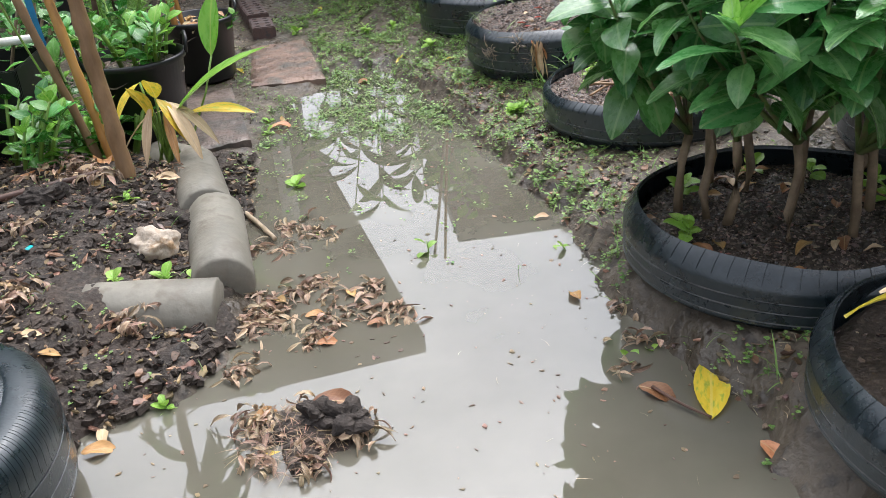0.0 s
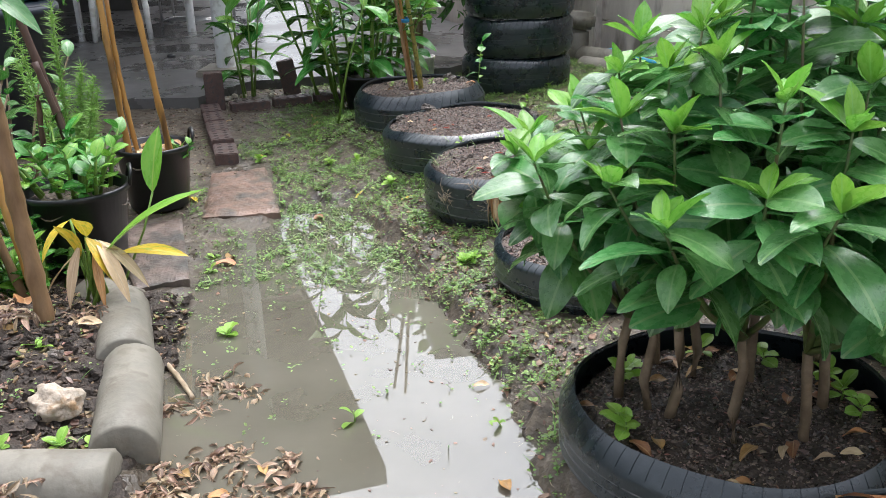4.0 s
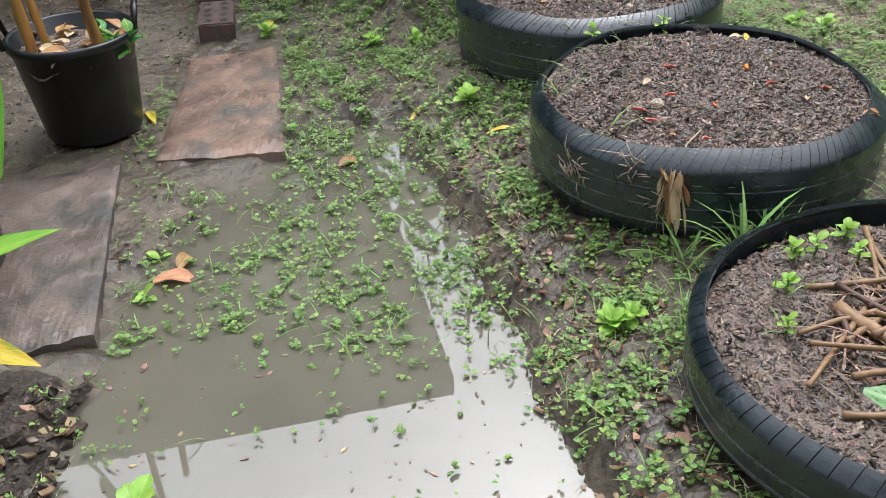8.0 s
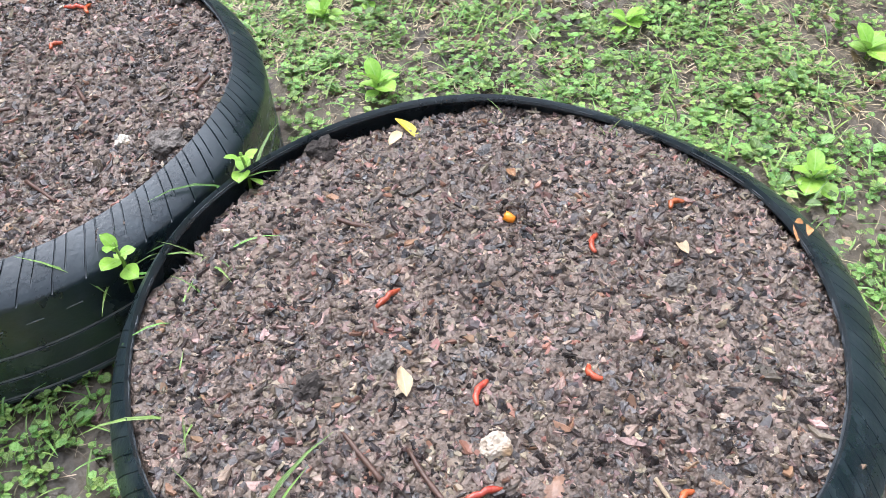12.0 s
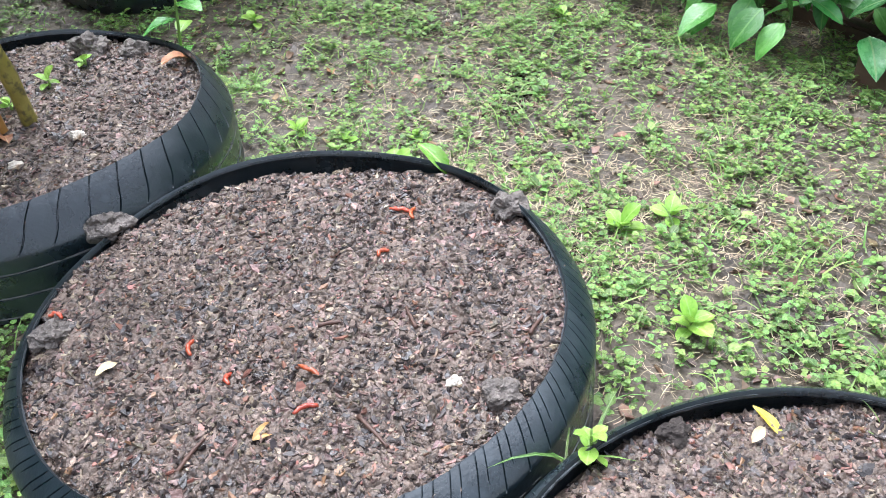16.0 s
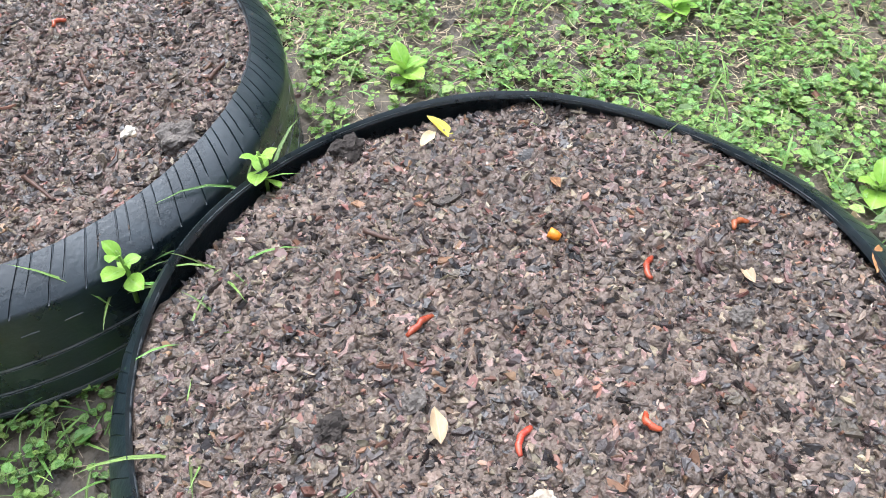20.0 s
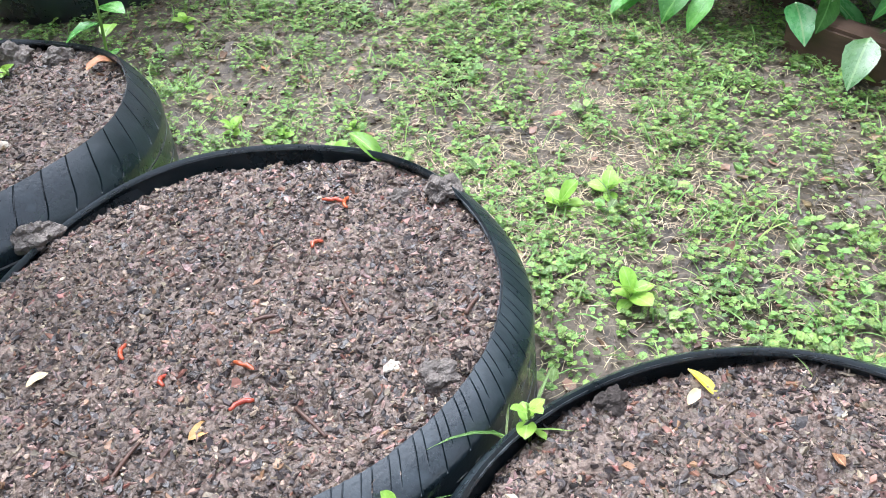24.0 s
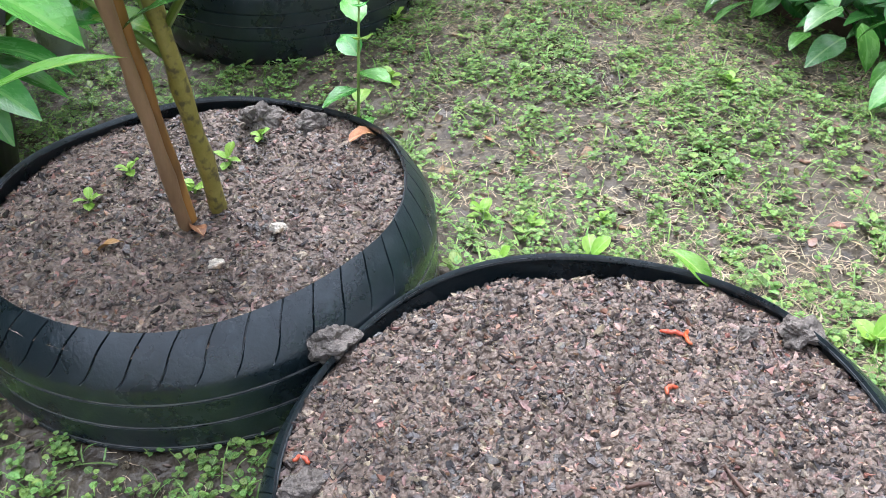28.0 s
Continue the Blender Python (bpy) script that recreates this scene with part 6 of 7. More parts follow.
for k in range(70):
    a = (-2.42, -2.04, -1.88, -2.38)[k % 4] + rg.normal() * 0.04
    z = (0.172, 0.212, 0.15, 0.165)[k % 4] + rg.normal() * 0.012
    b = a + rg.normal() * 0.05
    e = z + rg.normal() * 0.016
    part("fibre", tube(Geo(), [(0.5 + q * math.cos(g), 2.585 + q * math.sin(g), w) for q, g, w in ((0.306, a, z), (0.312, (a + b) / 2, (z + e) / 2 + 0.003), (0.307, b, e))], [0.0014, 0.0011, 0.0005], 5), "pale_chips", rt)
# large yellowing leaves in the corner tyre
yl = thing("dying_plant", "plant with large yellow and brown drooping leaves", "plant", Matrix.Translation(on_soil("corner", 0.95, 0.62)))
for a, p, w, L, mt in ((2.7, 0.5, 0.07, 0.22, "yellow_leaf"), (3.4, 0.3, 0.07, 0.2, "yellow_leaf"), (2.0, 0.6, 0.06, 0.2, "dry_leaf"), (4.0, 0.5, 0.07, 0.24, "yellow_leaf"), (3.0, 0.9, 0.06, 0.2, "palm_dry"), (1.2, 0.7, 0.06, 0.2, "yellow_leaf"), (5.0, 0.8, 0.06, 0.2, "canna_leaf")):
    part("leaf", leaf_mesh("big_leaf", mt, L, w, 1.3, 0.25, 10, 1.0, 0.04, 0.45, 0.2, seed=int(a * 10)), None, yl, m=facing((0, 0, 0.1), a, p, 0.2, 1.0))
part("stem", tube(Geo(), [(0, 0, -0.02), (0, 0.005, 0.1)], [0.012, 0.008], 9), "green_stem", yl)

# ---- weeds, tufts and seedlings ----
SEEDLING = [leaf_mesh("seedling_leaf", "lime_leaf", 0.045, 0.03, 0.5, 0.25, 7, 0.65, 0.03, 0.55, seed=90), leaf_mesh("seedling_leaf", "lime_leaf", 0.038, 0.025, 0.7, 0.25, 7, 0.7, 0.03, 0.5, seed=91)]


def seedling(x, y, size, n, label="bright green broad-leaved seedling in the mud", z=None, tall=0.02):
    top = thing("seedling", label, "seedling", Matrix.Translation((x, y, float(ground_z(x, y)) if z is None else z)), group="green seedlings")
    part("stem", tube(Geo(), [(0, 0, -0.01), (0.002, 0, tall * 0.5), (0, 0.001, tall)], [0.0022, 0.002, 0.0015], 6), "green_stem", top)
    yaw = rg.uniform(0, 6.28)
    for i in range(n):
        yaw += 2.4 + rg.normal() * 0.2
        part("leaf", SEEDLING[i % 2], None, top, m=facing((0, 0, tall * (0.4 + 0.6 * i / n)), yaw, 0.25 + 0.9 * i / n + rg.normal() * 0.15, rg.normal() * 0.2, size * rg.uniform(0.75, 1.1)))
    return top


for x, y, s, n in ((0.052, 2.873, 0.9, 8), (-0.23, 3.27, 0.7, 7), (-0.123, 3.262, 0.8, 6), (0.61, 3.59, 0.9, 7), (0.803, 3.258, 0.9, 7), (1.417, 3.235, 1.0, 7), (1.086, 2.919, 0.9, 7), (0.332, 2.115, 0.8, 12), (0.36, 2.13, 0.7, 8),
                   (0.253, 2.517, 0.5, 5), (-0.247, 3.307, 0.8, 7), (0.571, 3.69, 0.55, 6), (0.687, 3.67, 0.5, 6), (0.5, 3.72, 0.6, 7), (0.46, 3.6, 0.6, 6), (0.871, 3.237, 0.8, 6),
                   (0.95, 2.55, 0.8, 7), (1.25, 2.65, 0.9, 7), (0.75, 4.55, 0.9, 7), (0.62, 4.3, 0.8, 6), (0.42, 1.35, 0.8, 7), (0.5, 0.93, 0.7, 7), (0.54, 0.95, 0.6, 6), (1.15, 3.9, 0.8, 6), (0.35, 2.85, 0.5, 5), (-0.45, 2.32, 0.6, 6), (-0.43, 2.2, 0.6, 5), (-0.52, 1.32, 0.7, 6), (-0.42, 1.18, 0.8, 8),
                   (-0.62, 1.52, 0.8, 6), (-0.317, 0.82, 0.7, 6), (-0.37, 1.2, 0.6, 6), (-0.5, 1.12, 0.7, 7), (-0.55, 3.36, 0.8, 7), (-0.5, 3.6, 0.7, 6)):
    seedling(x, y, s, n)
seedling(0.735, 3.04, 0.85, 9, "bright green broad-leaved seedling by the tyre's rim", tall=0.03)
seedling(0.113, 1.365, 0.8, 3, "single green sprout standing in the puddle", z=-0.02, tall=0.045)
seedling(-0.265, 1.775, 1.0, 7, "pale green weed standing in the puddle", z=-0.015, tall=0.02)
for k in range(5):
    q = on_soil("staked", 0.22 - 0.06 * k, 3.85 - 0.05 * (k % 3))
    seedling(q.x, q.y, 0.5, 5, "tiny green seedling on the planter's soil", z=q.z, tall=0.012)
for k in range(9):
    a = rg.uniform(0, 6.28)
    q = on_soil("bush", 0.82 + 0.21 * math.cos(a), 1.14 + 0.21 * math.sin(a))
    seedling(q.x, q.y, 0.9, 6, "pale green weed under the bush", z=q.z, tall=0.03)
for k in range(5):
    q = on_soil("sticks", 0.6 + 0.05 * k, 2.15 - 0.02 * k)
    seedling(q.x, q.y, 0.45, 6, "pale green weed in the planter", z=q.z, tall=0.03)
# slender plant at the far rim of the staked planter
sl = thing("slender_weed", "slender leafy weed at a tyre's edge", "weed", pose(0.36, 3.86, 0.1))
part("stem", tube(Geo(), [(0, 0, 0), (0.01, 0.0, 0.15), (0.03, 0.01, 0.34)], [0.003, 0.0025, 0.0015], 6), "green_stem", sl)
leafy_shoot(sl, (0.005, 0, 0.08), (0.03, 0.01, 0.34), [SEEDLING[0], HERB[1]], rg, 12, droop=(-0.2, 0.8), size=(0.7, 1.1), start=0.0)

BLADES = [leaf_arrays(1.0, 0.045, 1.2, 0.3, 5, 1.0, 0.0, 0.3, seed=95), leaf_arrays(1.0, 0.04, 0.7, 0.3, 5, 1.0, 0.0, 0.3, seed=96)]


def grass_tuft(p, n, L, label="tuft of thin green grass", lean=(0.6, 1.4)):
    geo = Geo()
    for i in range(n):
        geo.add(*placed(BLADES[i % 2], facing(Vector((rg.normal() * 0.008, rg.normal() * 0.008, -0.004)), rg.uniform(0, 6.28), rg.uniform(*lean), 0, L * rg.uniform(0.5, 1.1))))
    return tagged(part("grass_tuft", geo, "weed_leaf", m=Matrix.Translation(p)), label, "grass", group="grass tufts")


for x, y, n, L in ((0.44, 2.24, 16, 0.11), (0.53, 2.22, 22, 0.15), (0.58, 2.25, 14, 0.13), (0.36, 2.33, 8, 0.06), (0.3, 2.28, 9, 0.07), (0.22, 2.75, 7, 0.05), (0.78, 2.35, 10, 0.08), (0.83, 2.5, 12, 0.09), (0.52, 2.16, 12, 0.1), (-0.02, 3.3, 9, 0.06), (0.02, 3.2, 9, 0.06),
                   (0.45, 3.5, 14, 0.1), (0.41, 3.56, 12, 0.1), (0.8, 0.85, 14, 0.09), (0.72, 0.78, 12, 0.09), (0.66, 0.95, 8, 0.07), (0.55, 1.45, 7, 0.06), (0.47, 1.8, 9, 0.06), (0.85, 3.35, 8, 0.06), (0.92, 3.6, 8, 0.06), (1.1, 3.4, 8, 0.06), (0.8, 2.3, 12, 0.1)):
    grass_tuft((x, y, float(ground_z(x, y))), n, L)
for x, y, n, L in ((0.6, 2.3, 14, 0.13), (0.57, 2.27, 10, 0.12), (0.48, 2.2, 12, 0.1), (0.45, 2.12, 12, 0.09), (0.3, 2.2, 9, 0.07), (0.38, 2.02, 9, 0.06)):
    grass_tuft((x, y, float(ground_z(x, y))), n, L, "tuft of long grass beside a tyre planter")
for x, y, s_, n in ((0.545, 2.06, 0.4, 8), (0.57, 2.14, 0.45, 10), (0.65, 2.19, 0.5, 9), (0.76, 2.21, 0.7, 6), (0.53, 1.98, 0.35, 7)):
    q = on_soil("sticks", x, y)
    seedling(q.x, q.y, s_, n, "leafy green weed growing inside a tyre planter", z=q.z, tall=0.025)
    grass_tuft(q, 6, 0.06, "few grass blades inside a tyre planter")
for (x, y), n, L in (((0.27, 2.68), 6, 0.07), ((0.245, 2.55), 7, 0.09), ((0.33, 2.4), 6, 0.08), ((0.32, 2.76), 5, 0.05), ((0.37, 2.8), 6, 0.06), ((0.73, 2.66), 6, 0.035), ((0.68, 2.75), 5, 0.03), ((0.745, 2.6), 6, 0.03)):
    p = on_soil("near", x, y)
    grass_tuft(p, n, L, "few grass blades at the tyre's rim", (0.5, 1.2))
for (x, y, z), k in (((0.45, 2.868, 0.235), 0), ((0.312, 2.862, 0.215), 1)):
    seedling(x, y, 0.55, 6, "small green weed rooted between two tyres", z=z - 0.03, tall=0.05)
    grass_tuft((x - 0.01, y + 0.015, z - 0.03), 7, 0.09, "few grass blades between two tyres", (0.4, 1.2))

# ---- the carpet of weeds and litter over the ground ----
TYRES = [(0.817, 1.14), (0.72, 1.975), (0.495, 2.585), (0.32, 3.175), (0.11, 3.745), (1.0, 0.6), (1.4, 1.62), (-0.665, 0.515), (0.58, 4.8)]


def clear_of_things(x, y, gap=0.0):
    ok = np.ones(len(x), bool)
    for cx, cy in TYRES:
        ok &= np.hypot(x - cx, y - cy) > 0.297 + gap
    for (ax, ay), (bx, by), w in (((-0.45, 2.66), (-0.6, 3.22), 0.13), ((-0.52, 2.03), (-0.74, 2.55), 0.1), ((-0.56, 1.87), (-0.44, 1.56), 0.07), ((-0.41, 1.54), (-0.29, 1.19), 0.07), ((-0.55, 1.08), (-0.29, 1.1), 0.065), ((-0.99, 4.2), (-0.66, 3.28), 0.06)):
        d = np.clip(((x - ax) * (bx - ax) + (y - ay) * (by - ay)) / ((bx - ax) ** 2 + (by - ay) ** 2), 0, 1)
        ok &= np.hypot(x - ax - d * (bx - ax), y - ay - d * (by - ay)) > w
    edge_y = np.interp(x, [-9, -1.12, -0.95, 0.2, 0.75], [4.1, 4.42, 4.9, 5.25, 6.2])
    return ok & (y < edge_y)


def weed_density(x, y):
    z = ground_z(x, y)
    xl, xr = np.interp(y, SH_Y, SH_L), np.interp(y, SH_Y, SH_R)
    patch = 0.36 + 0.8 * wob(x, y, 5.5, 3) + 0.75 * wob(x, y, 17, 1) + 0.4 * wob(x, y, 41, 2) + 0.3 * smooth01((x - 0.75) / 0.3) * smooth01((3.2 - y) / 0.5)
    right = smooth01((x - 0.55) / 0.3) * smooth01((y - 2.0) / 0.4)
    left = 0.6 * np.exp(-((x - xl) / 0.05) ** 2) * smooth01((y - 1.6) / 0.3) * smooth01((2.8 - y) / 0.2)
    strip = np.exp(-((x - xr - 0.12) / 0.13) ** 2) * smooth01((y - 0.6) / 0.5)
    mid = smooth01((y - 2.5) / 0.3) * smooth01((x + 0.75) / 0.15)
    head = 0.7 * smooth01((y - 1.95) / 0.25) * smooth01((x + 0.38) / 0.12) * smooth01((0.6 - x) / 0.2) + 0.35 * smooth01((y - 1.9) / 0.2) * np.exp(-((x + 0.42) / 0.06) ** 2)
    lawn = np.clip((0.72 - 0.24 * smooth01((y - 2.9) / 0.6)) * right + 1.0 * strip + 0.62 * mid + 1.15 * head + left, 0, 1)
    low = (z < -0.004) & (y < 2.05)
    wet = np.where(z < -0.004, 0.6, 1.0) * np.where(low, 0.012, 1.0)
    bed = (x < xl - 0.05) & (y < 2.0)
    return np.clip(lawn * (0.16 + 0.9 * np.clip(patch, 0, 1)), 0, 1) * wet + np.where(bed, 0.04, 0.0) + 0.02 * wet


def scatter(n, x0, x1, y0, y1, dens, gap=0.0):
    x, y = R.uniform(x0, x1, n), R.uniform(y0, y1, n)
    keep = (R.uniform(0, 1, n) < dens(x, y)) & clear_of_things(x, y, gap)
    x, y = x[keep], y[keep]
    return x, y, ground_z(x, y)


def many_leaves(x, y, z, size, material, name, label, category, count=(3, 6), flat=(0.0, 0.6), seed=1, aspect=0.75):
    """Rosettes of small folded leaves, six corners each, as one object."""
    g = np.random.default_rng(seed)
    rep = g.integers(count[0], count[1], len(x))
    idx = np.repeat(np.arange(len(x)), rep)
    n = len(idx)
    s = size[0] + (size[1] - size[0]) * g.uniform(0, 1, n) ** 1.5
    yaw, pitch = g.uniform(0, 6.283, n), g.uniform(*flat, n)
    base = np.stack([x[idx], y[idx], np.maximum(z[idx], -0.004) + 0.003 + g.uniform(0, 0.014, n)], 1)
    d = np.stack([np.cos(yaw) * np.cos(pitch), np.sin(yaw) * np.cos(pitch), np.sin(pitch)], 1)
    c = np.stack([-np.sin(yaw), np.cos(yaw), np.zeros(n)], 1)
    up = np.cross(d, c)
    w = s * aspect * 0.5
    st = base + d * (s * 0.25)[:, None]
    pts = [st, st + d * (s * 0.3)[:, None] + c * w[:, None] + up * (w * 0.35)[:, None], st + d * (s * 0.75)[:, None] + c * (w * 0.8)[:, None] + up * (w * 0.25)[:, None], st + d * s[:, None] - up * (s * 0.08)[:, None],
           st + d * (s * 0.75)[:, None] - c * (w * 0.8)[:, None] + up * (w * 0.25)[:, None], st + d * (s * 0.3)[:, None] - c * w[:, None] + up * (w * 0.35)[:, None]]
    v = np.stack(pts, 1).reshape(-1, 3)
    uv = np.tile(np.array([(0, 0.5), (0.3, 1), (0.75, 0.9), (1, 0.5), (0.75, 0.1), (0.3, 0)]), (n, 1))
    k = np.arange(n)[:, None] * 6
    f = np.concatenate([k + (0, 1, 2, 3), k + (0, 3, 4, 5)], 1).reshape(-1, 4)
    geo = Geo()
    geo.v, geo.uv, geo.f, geo.n = [v], [uv], f.tolist(), len(v)
    return tagged(part(name, geo, material), label, category, kind="stuff")


x, y, z = scatter(120000, -0.9, 2.3, 0.6, 5.4, weed_density, 0.0)
many_leaves(x, y, z, (0.004, 0.0108), "weed_leaf", "ground_weeds", "low carpet of small round-leaved green weeds", "weeds", (3, 7), (-0.1, 0.45), aspect=0.95)
x, y, z = scatter(2200, -0.8, 2.3, 0.7, 5.0, lambda x, y: weed_density(x, y) * (ground_z(x, y) > 0.004), 0.01)
many_leaves(x, y, z, (0.012, 0.021), "weed_leaf", "broad_weeds", "scattered bright green broad-leaved weeds", "weeds", (3, 6), seed=2, aspect=0.75)


def strips(x, y, z, L, w, material, name, label, category, seed, rise=(0.0, 0.25), curl=0.3):
    """Thin bent strips (grass, straw) of four quads each, as one object."""
    g = np.random.default_rng(seed)
    n = len(x)
    yaw, pitch, ln = g.uniform(0, 6.283, n), g.uniform(*rise, n), g.uniform(*L, n)
    ww = g.uniform(*w, n)
    c = np.stack([-np.sin(yaw), np.cos(yaw), np.zeros(n)], 1)
    p = np.stack([x, y, np.maximum(z, -0.003) + 0.003], 1)
    cols, uvs = [], []
    turn = g.normal(0, curl, n)
    for k in range(5):
        wk = ww * (1, 1, 0.9, 0.65, 0.15)[k]
        cols += [p - c * wk[:, None], p + c * wk[:, None]]
        uvs += [(k / 4, 0.35), (k / 4, 0.65)]
        a, b = yaw + turn * k / 4, pitch - 0.9 * pitch * k / 3
        p = p + np.stack([np.cos(a) * np.cos(b), np.sin(a) * np.cos(b), np.sin(b)], 1) * (ln / 4)[:, None]
    v = np.stack(cols, 1).reshape(-1, 3)
    base = np.arange(n)[:, None] * 10
    f = np.concatenate([base + (2 * k, 2 * k + 1, 2 * k + 3, 2 * k + 2) for k in range(4)], 1).reshape(-1, 4)
    geo = Geo()
    geo.v, geo.uv, geo.f, geo.n = [v], [np.tile(np.array(uvs), (n, 1))], f.tolist(), len(v)
    return tagged(part(name, geo, material), label, category, kind="stuff")


strips(*STICK_STRAW, (0.02, 0.09), (0.0006, 0.0018), "litter", "straw_mulch", "dry straw strewn in a tyre planter", "straw", 21, (0.0, 0.25), 0.5)
x, y, z = scatter(60000, -0.7, 2.3, 0.7, 5.2, lambda x, y: 0.75 * weed_density(x, y))
strips(x, y, z, (0.015, 0.055), (0.0006, 0.0016), "weed_leaf", "grass_blades", "short sparse grass blades among the weeds", "grass", 3, (0.3, 1.3))
mats = lambda x, y: np.clip(1.1 * wob(x, y, 4.5, 6) - 0.05 + 0.9 * np.exp(-((x - 0.86) ** 2 + (y - 3.38) ** 2) / 0.05) + 0.35 * smooth01((y - 3.2) / 0.4), 0, 1) * smooth01((x - 0.6) / 0.12) * smooth01((y - 2.2) / 0.3)
x, y, z = scatter(80000, 0.5, 2.2, 2.2, 5.0, mats)
strips(x, y, z + 0.004, (0.008, 0.035), (0.0003, 0.001), "straw", "dead_grass", "matted dead grass lying among the weeds", "grass", 14, (0.0, 0.3), 0.9)
x, y, z = scatter(5000, 0.5, 2.2, 2.2, 5.0, lambda x, y: 0.6 * np.ones(len(x)))
tagged(part("ground_litter", flakes(Geo(), np.stack([x, y, z + 0.004], 1), True, 0.003, 0.013, R, thick=0.15), "litter", smooth=False), "brown leaf fragments among the weeds", "litter", kind="stuff")
dry = lambda x, y: np.clip(0.25 + 0.5 * wob(x, y, 7, 8), 0.03, 1) * np.where((ground_z(x, y) < -0.006), 0.012, 1.0) + 0.85 * smooth01((x - 0.45) / 0.3) * smooth01((y - 2.3) / 0.4)
x, y, z = scatter(150000, -1.3, 2.3, 0.6, 5.2, dry)
strips(x, y, z + 0.003, (0.006, 0.03), (0.0002, 0.0007), "straw", "straw_litter", "bits of dead straw and grass on the mud", "litter", 4, (0.0, 0.2), 0.8)
x, y, z = scatter(26000, -1.4, 2.2, 0.5, 5.2, lambda x, y: np.clip(0.6 + 0.5 * wob(x, y, 9, 4), 0.05, 1) * np.where(ground_z(x, y) < -0.004, 0.04, 1) * np.where((x < np.interp(y, SH_Y, SH_L) - 0.03) & (y < 2.0), 0.1, 1.0))
tagged(part("mud_crumbs", flakes(Geo(), np.stack([x, y, z + 0.002], 1), True, 0.002, 0.009, R, thick=0.5), "chips", smooth=False), "loose dark crumbs of soil and bark on the ground", "litter", kind="stuff")
x, y, z = scatter(14000, -1.4, -0.2, 0.55, 2.0, lambda x, y: np.where(x < np.interp(y, SH_Y, SH_L) + 0.01, 0.35 + 0.45 * np.clip(wob(x, y, 16, 2), 0, 1), 0.0))
tagged(part("bed_clods", flakes(Geo(), np.stack([x, y, z + 0.01], 1), True, 0.003, 0.017, R, thick=0.7, slim=(0.5, 1.0)), "bed_soil", smooth=False), "dark loose crumbs of wet soil on the bed", "soil", kind="stuff")
x, y, z = scatter(6000, -1.4, -0.2, 0.55, 2.0, lambda x, y: np.where(x < np.interp(y, SH_Y, SH_L) + 0.01, 0.8, 0.0))
tagged(part("bed_litter", flakes(Geo(), np.stack([x, y, z + 0.012], 1), True, 0.003, 0.016, R, thick=0.12), "litter", smooth=False), "brown leaf fragments on the soil bed", "litter", kind="stuff")

shore = lambda x, y: np.exp(-((x - np.interp(y, SH_Y, SH_R) - 0.12) / 0.12) ** 2) * smooth01((2.9 - y) / 0.5) * 0.8
x, y, z = scatter(14000, -0.3, 1.2, 0.5, 2.9, shore)
tagged(part("shore_litter", flakes(Geo(), np.stack([x, y, z + 0.005], 1), True, 0.003, 0.013, R, thick=0.15), "litter", smooth=False), "brown leaf fragments along the puddle's shore", "litter", kind="stuff")

# ---- debris in the puddle ----
x, y = R.uniform(-0.6, 0.75, 900), R.uniform(0.3, 2.6, 900)
afloat = ground_z(x, y) < -0.012
x, y = x[afloat], y[afloat]
tagged(part("floating_specks", flakes(Geo(), np.stack([x, y, np.full(len(x), 0.0012)], 1), True, 0.0015, 0.0065, R, flat=0.05, thick=0.1, curl=0.1), "litter", smooth=False), "small dark specks of litter floating on the puddle", "litter", kind="stuff")
x, y, z = scatter(1500, -0.5, 0.6, 1.2, 2.5, lambda x, y: np.where(ground_z(x, y) < -0.012, 0.12 + 0.5 * np.clip(wob(x, y, 8, 5), 0, 1), 0.0) * smooth01((y - 1.2) / 0.6))
many_leaves(x, y, z, (0.006, 0.013), "weed_leaf", "floating_weeds", "sparse small green weeds standing in the puddle", "weeds", (2, 5), (-0.05, 0.5), seed=31, aspect=0.6)



def drift(cx, cy, rx, ry, n, label, seed, z=0.001):
    g = np.random.default_rng(seed)
    m = max(n // 14, 3)
    a, q = g.uniform(0, 6.283, m), np.sqrt(g.uniform(0, 1, m))
    k = g.integers(0, m, n)
    x, y = cx + rx * (q * np.cos(a))[k] + 0.016 * g.normal(size=n), cy + ry * (q * np.sin(a))[k] + 0.016 * g.normal(size=n)
    geo = Geo()
    for i in range(n):
        arr = leaf_arrays(g.uniform(0.018, 0.06), g.uniform(0.004, 0.014), g.uniform(0.8, 3.6), 0.6, 6, 1.0, 0.1, 0.45, g.normal() * 0.6, seed=i)
        geo.add(*placed(arr, facing((x[i], y[i], z + g.uniform(0.0, 0.008)), g.uniform(0, 6.28), g.uniform(-0.1, 0.5), g.normal() * 0.5)))
    return tagged(part("leaf_drift", geo, "dry_litter"), label, "leaf litter", kind="stuff")


leaf_mat("dry_litter", (0.2, 0.12, 0.075), (0.48, 0.35, 0.24), (0.45, 0.3, 0.16), rough=0.4, rnd=0.0, isl=0.5, veins=6)
drift(-0.09, 1.12, 0.18, 0.13, 420, "soggy brown leaf litter drifted in the puddle", 1)
drift(-0.22, 1.45, 0.11, 0.08, 130, "soggy brown leaf litter drifted in the puddle", 2)
for k, (dx, dy) in enumerate(((-0.72, 1.6), (-0.6, 1.72), (-0.85, 1.66), (-0.8, 1.3), (-0.6, 1.0), (-0.45, 1.0))):
    drift(dx, dy, 0.09, 0.05, 60, "dry brown leaves caught on the soil bed", 20 + k, float(ground_z(dx, dy)) + 0.027)
drift(-0.22, 1.02, 0.08, 0.14, 130, "soggy brown leaf litter along the bed", 3, 0.004)
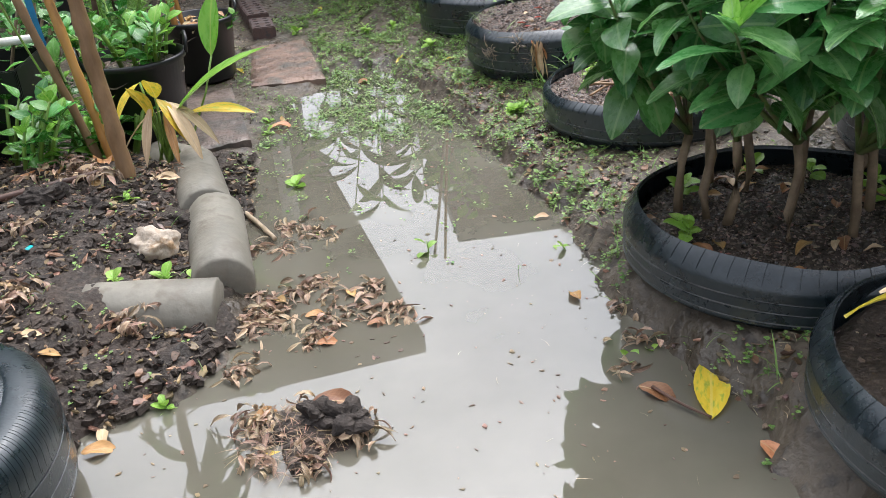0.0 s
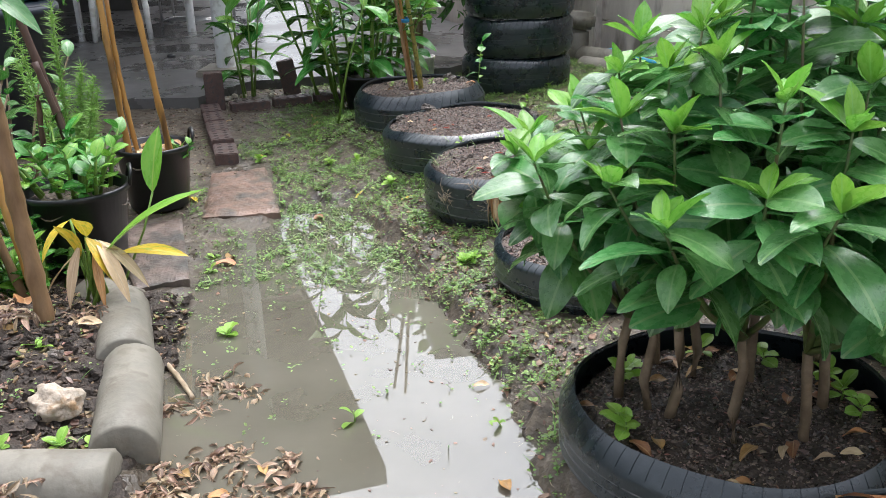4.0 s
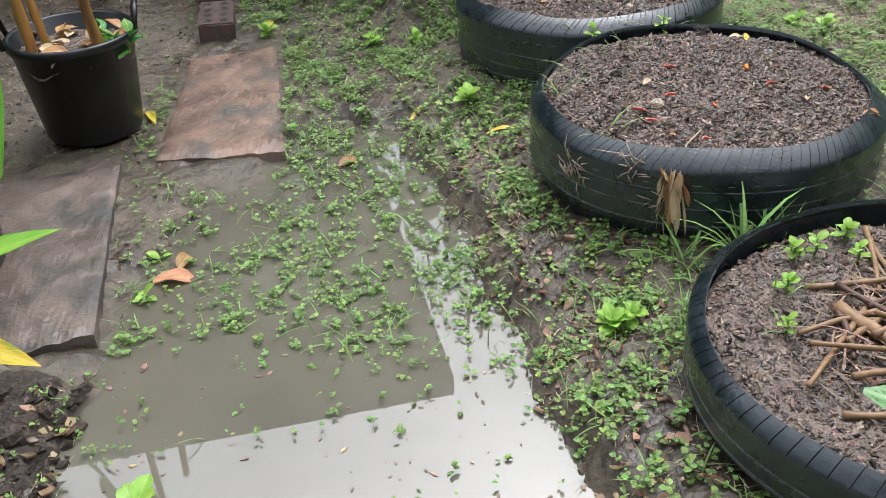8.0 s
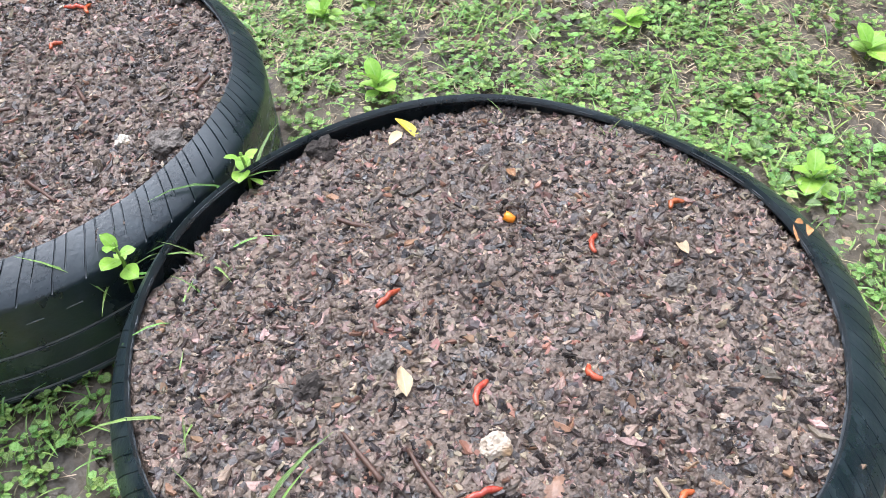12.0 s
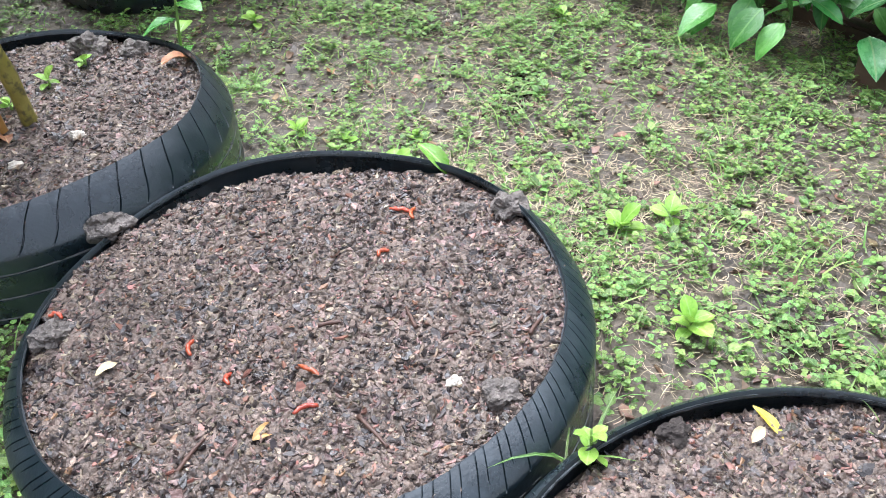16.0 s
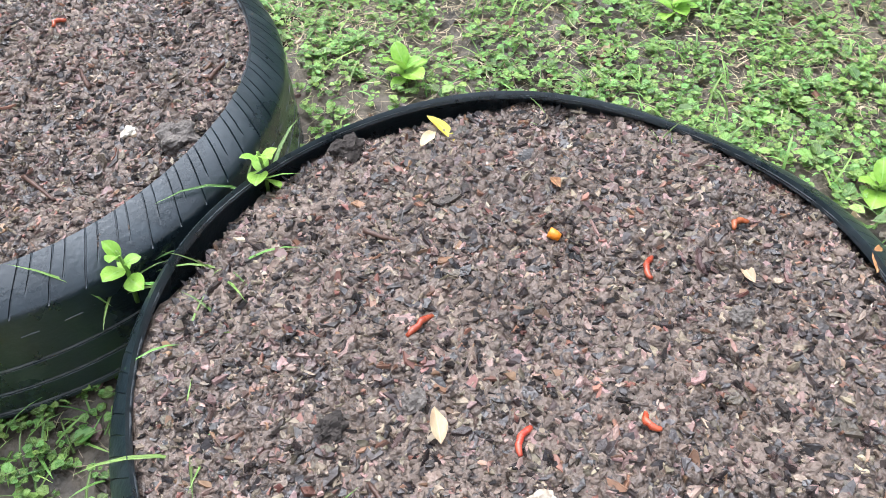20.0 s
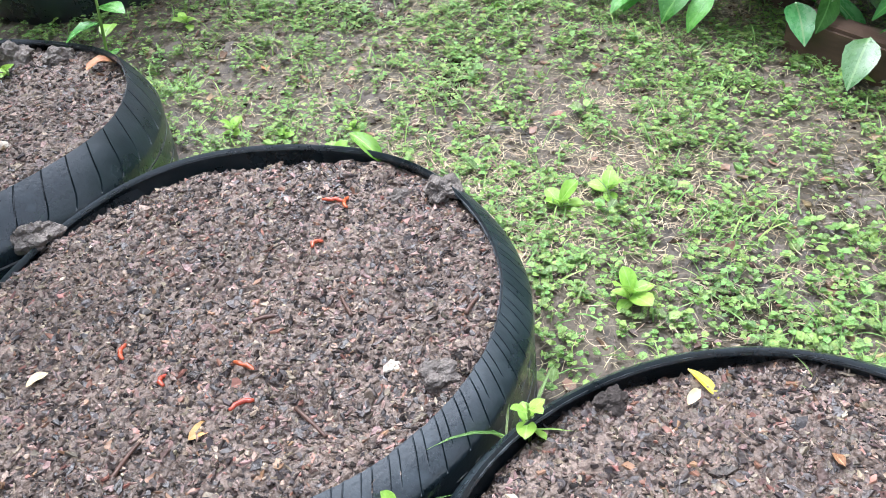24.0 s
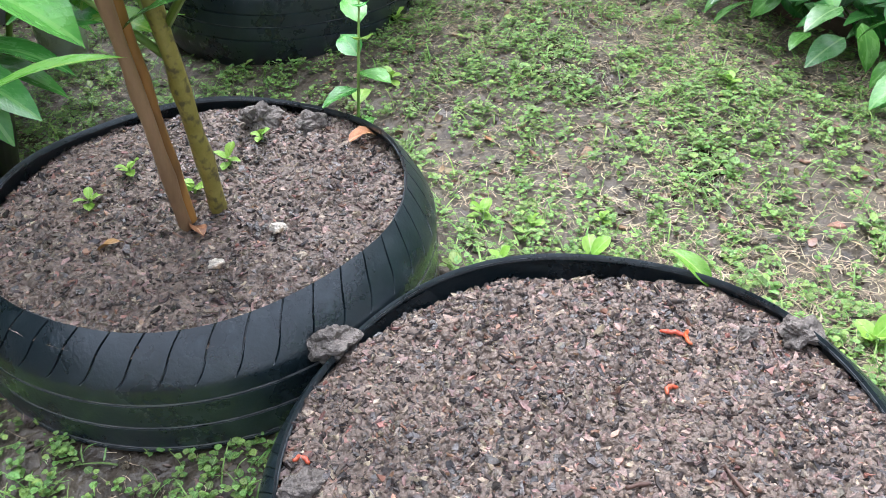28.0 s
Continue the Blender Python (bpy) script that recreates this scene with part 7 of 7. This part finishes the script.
drift(0.55, 0.98, 0.08, 0.2, 90, "soggy brown leaf litter along the shore", 4, 0.006)
isle = part("mud_heap", lump(0.1, 44, 0.24, rough=0.35), "bed_soil", m=pose(-0.05, 0.735, -0.012))
tagged(isle, "small heap of mud and dead leaves in the puddle", "mud heap")
tagged(part("soil_clod", lump(0.036, 45, 0.75, 4, 0.45), "clod_and_hole_shade", smooth=False, m=pose(0.015, 0.745, 0.026)), "dark clod of soil on a heap of leaves", "soil clod")
tagged(part("soil_clod", lump(0.032, 46, 0.8, 4, 0.45), "clod_and_hole_shade", smooth=False, m=pose(-0.035, 0.75, 0.026)), "dark clod of soil on a heap of leaves", "soil clod")
drift(-0.06, 0.73, 0.11, 0.09, 210, "dead leaves and straw on the mud heap", 5, 0.012)
g = np.random.default_rng(9)
a, q = g.uniform(0, 6.28, 380), 0.095 * np.sqrt(g.uniform(0, 1, 380))
strips(-0.07 + q * np.cos(a), 0.715 + q * np.sin(a), 0.004 + 0.02 * (1 - (q / 0.095) ** 2), (0.012, 0.04), (0.0003, 0.0008), "litter", "heap_straw", "straw on the mud heap", "litter", 10, (0.0, 0.25))
fallen(Vector((-0.06, 0.81, 0.006)), "dry_leaf", 0.1, 1.5, "the mud heap")
fallen(Vector((-0.15, 0.75, 0.006)), "dry_leaf", 0.9, 1.2, "the mud heap")
for lx, ly, la in ((-0.12, 1.1, 0.3), (-0.03, 1.17, 2.0), (0.01, 1.06, 0.4), (-0.08, 1.0, 0.2), (-0.17, 1.16, 2.6)):
    fallen(Vector((lx, ly, 0.004)), "dry_leaf", la, 0.75, "the puddle")
fallen(Vector((-0.12, 0.665, 0.01)), "yellow_leaf", 0.6, 0.4, "the mud heap")
big = tagged(part("fallen_leaf", leaf_mesh("fallen_leaf", "yellow_leaf", 0.17, 0.06, 0.15, 0.2, 10, 1.0, 0.03, 0.45, seed=7), None, m=facing((0.60, 0.74, 0.004), 1.35, 0.12, 0.1)), "large yellow leaf half sunk at the puddle's edge", "leaf", group="fallen leaves")
for x, y, kind, yaw, s in ((-0.08, 2.86, "yellow_leaf", 0.9, 1.1), (0.1, 2.74, "yellow_leaf", 0.5, 0.7), (-0.2, 2.665, "dry_leaf", 0.8, 0.9), (-0.17, 2.68, "dry_leaf", 2.4, 0.8), (-0.43, 2.24, "dry_leaf", 0.4, 1.3), (-0.40, 2.28, "dry_leaf", 1.5, 1.0), (-0.69, 2.86, "yellow_leaf", -0.9, 0.8),
                           (0.5, 0.83, "dry_leaf", -0.6, 1.2), (0.66, 0.68, "dry_leaf", -1.1, 1.0), (-0.36, 1.05, "palm_dry", 1.2, 1.0), (-0.39, 0.72, "palm_dry", 2.0, 1.0), (-0.42, 0.70, "dry_leaf", 0.3, 1.0), (-0.36, 0.83, "dry_leaf", 1.0, 0.8), (-0.55, 0.86, "dry_leaf", 0.4, 0.8),
                           (0.36, 1.5, "palm_dry", 0.3, 0.8), (0.43, 1.12, "dry_leaf", 2.0, 0.8), (-0.33, 4.35, "palm_dry", 0.5, 2.0), (-0.45, 4.1, "dry_leaf", 1.5, 1.6), (-0.42, 3.95, "dry_leaf", 1.2, 1.5), (-0.15, 3.9, "dry_leaf", 1.0, 1.0), (-0.5, 3.75, "yellow_leaf", 2.0, 0.7), (-0.56, 3.38, "yellow_leaf", 1.5, 0.7), (-0.35, 3.6, "dry_leaf", 1.0, 0.6),
                           (-0.9, 4.1, "palm_dry", 0.6, 1.0), (0.66, 3.96, "dry_leaf", 1.4, 0.6), (1.25, 3.6, "dry_leaf", 1.2, 0.6), (-0.95, 1.62, "dry_leaf", 0.3, 2.0), (-0.78, 1.6, "palm_dry", 0.9, 1.8), (-0.74, 1.72, "dry_leaf", 2.1, 1.8), (-0.6, 1.66, "palm_dry", 0.2, 1.4), (-0.68, 1.6, "dry_leaf", 4.0, 1.5), (-0.86, 1.7, "dry_leaf", 5.0, 1.6), (-0.8, 1.45, "dry_leaf", 1.0, 0.9), (-0.66, 1.4, "palm_dry", 2.5, 0.7), (-0.72, 1.3, "palm_dry", 0.1, 0.7), (-0.56, 1.55, "dry_leaf", 3.0, 0.8), (-0.6, 0.9, "palm_dry", 0.3, 1.0)):
    fallen(Vector((x, y, max(0.0, float(ground_z(x, y))) + 0.006)), kind, yaw, s, "wet ground")
tagged(part("fallen_stick", cane(Geo(), (-0.36, 1.6, 0.01), (-0.25, 1.44, 0.012), 0.006, 0.005, 3, 0.004), "straw"), "pale stick lying at the puddle's edge", "stick")
tagged(part("fallen_stick", cane(Geo(), (0.52, 0.82, 0.012), (0.6, 0.74, 0.008), 0.003, 0.002, 3, 0.004), "dark_wood"), "dark wet stick at the puddle's edge", "stick")
tagged(part("white_rock", lump(0.05, 71, 0.66, 4, 0.26), "tan_rock", m=pose(-0.475, 1.29, 0.085)), "rough white and tan rock on the bed", "rock")
for x, y, r, mt, lab in ((-0.46, 1.47, 0.035, "clod_and_hole_shade", "dark clod of wet soil on the bed"), (-0.43, 1.43, 0.028, "clod_and_hole_shade", "dark clod of wet soil on the bed"), (-0.8, 1.49, 0.045, "clod_and_hole_shade", "dark clod of wet soil on the bed"), (-0.57, 1.5, 0.02, "grey_stone", "small grey stone on the bed"), (-0.53, 1.7, 0.03, "clod_and_hole_shade", "dark clod of wet soil on the bed"), (-0.66, 1.45, 0.024, "clod_and_hole_shade", "dark clod of wet soil on the bed")):
    tagged(part("soil_clod", lump(r, int(-x * 100), 0.7, 4, 0.36), mt, smooth=False, m=pose(x, y, float(ground_z(x, y)) + r * 0.4)), lab, "soil clod", group="clods on the bed")
tagged(part("plastic_tag", box(Geo(), -0.012, 0.012, -0.005, 0.005, 0, 0.002, 0.0005), "turquoise_plastic", m=pose(-0.713, 1.217, float(ground_z(-0.713, 1.217)) + 0.012, 5, 0, 80)), "small green plastic tag on the soil bed", "plastic tag")
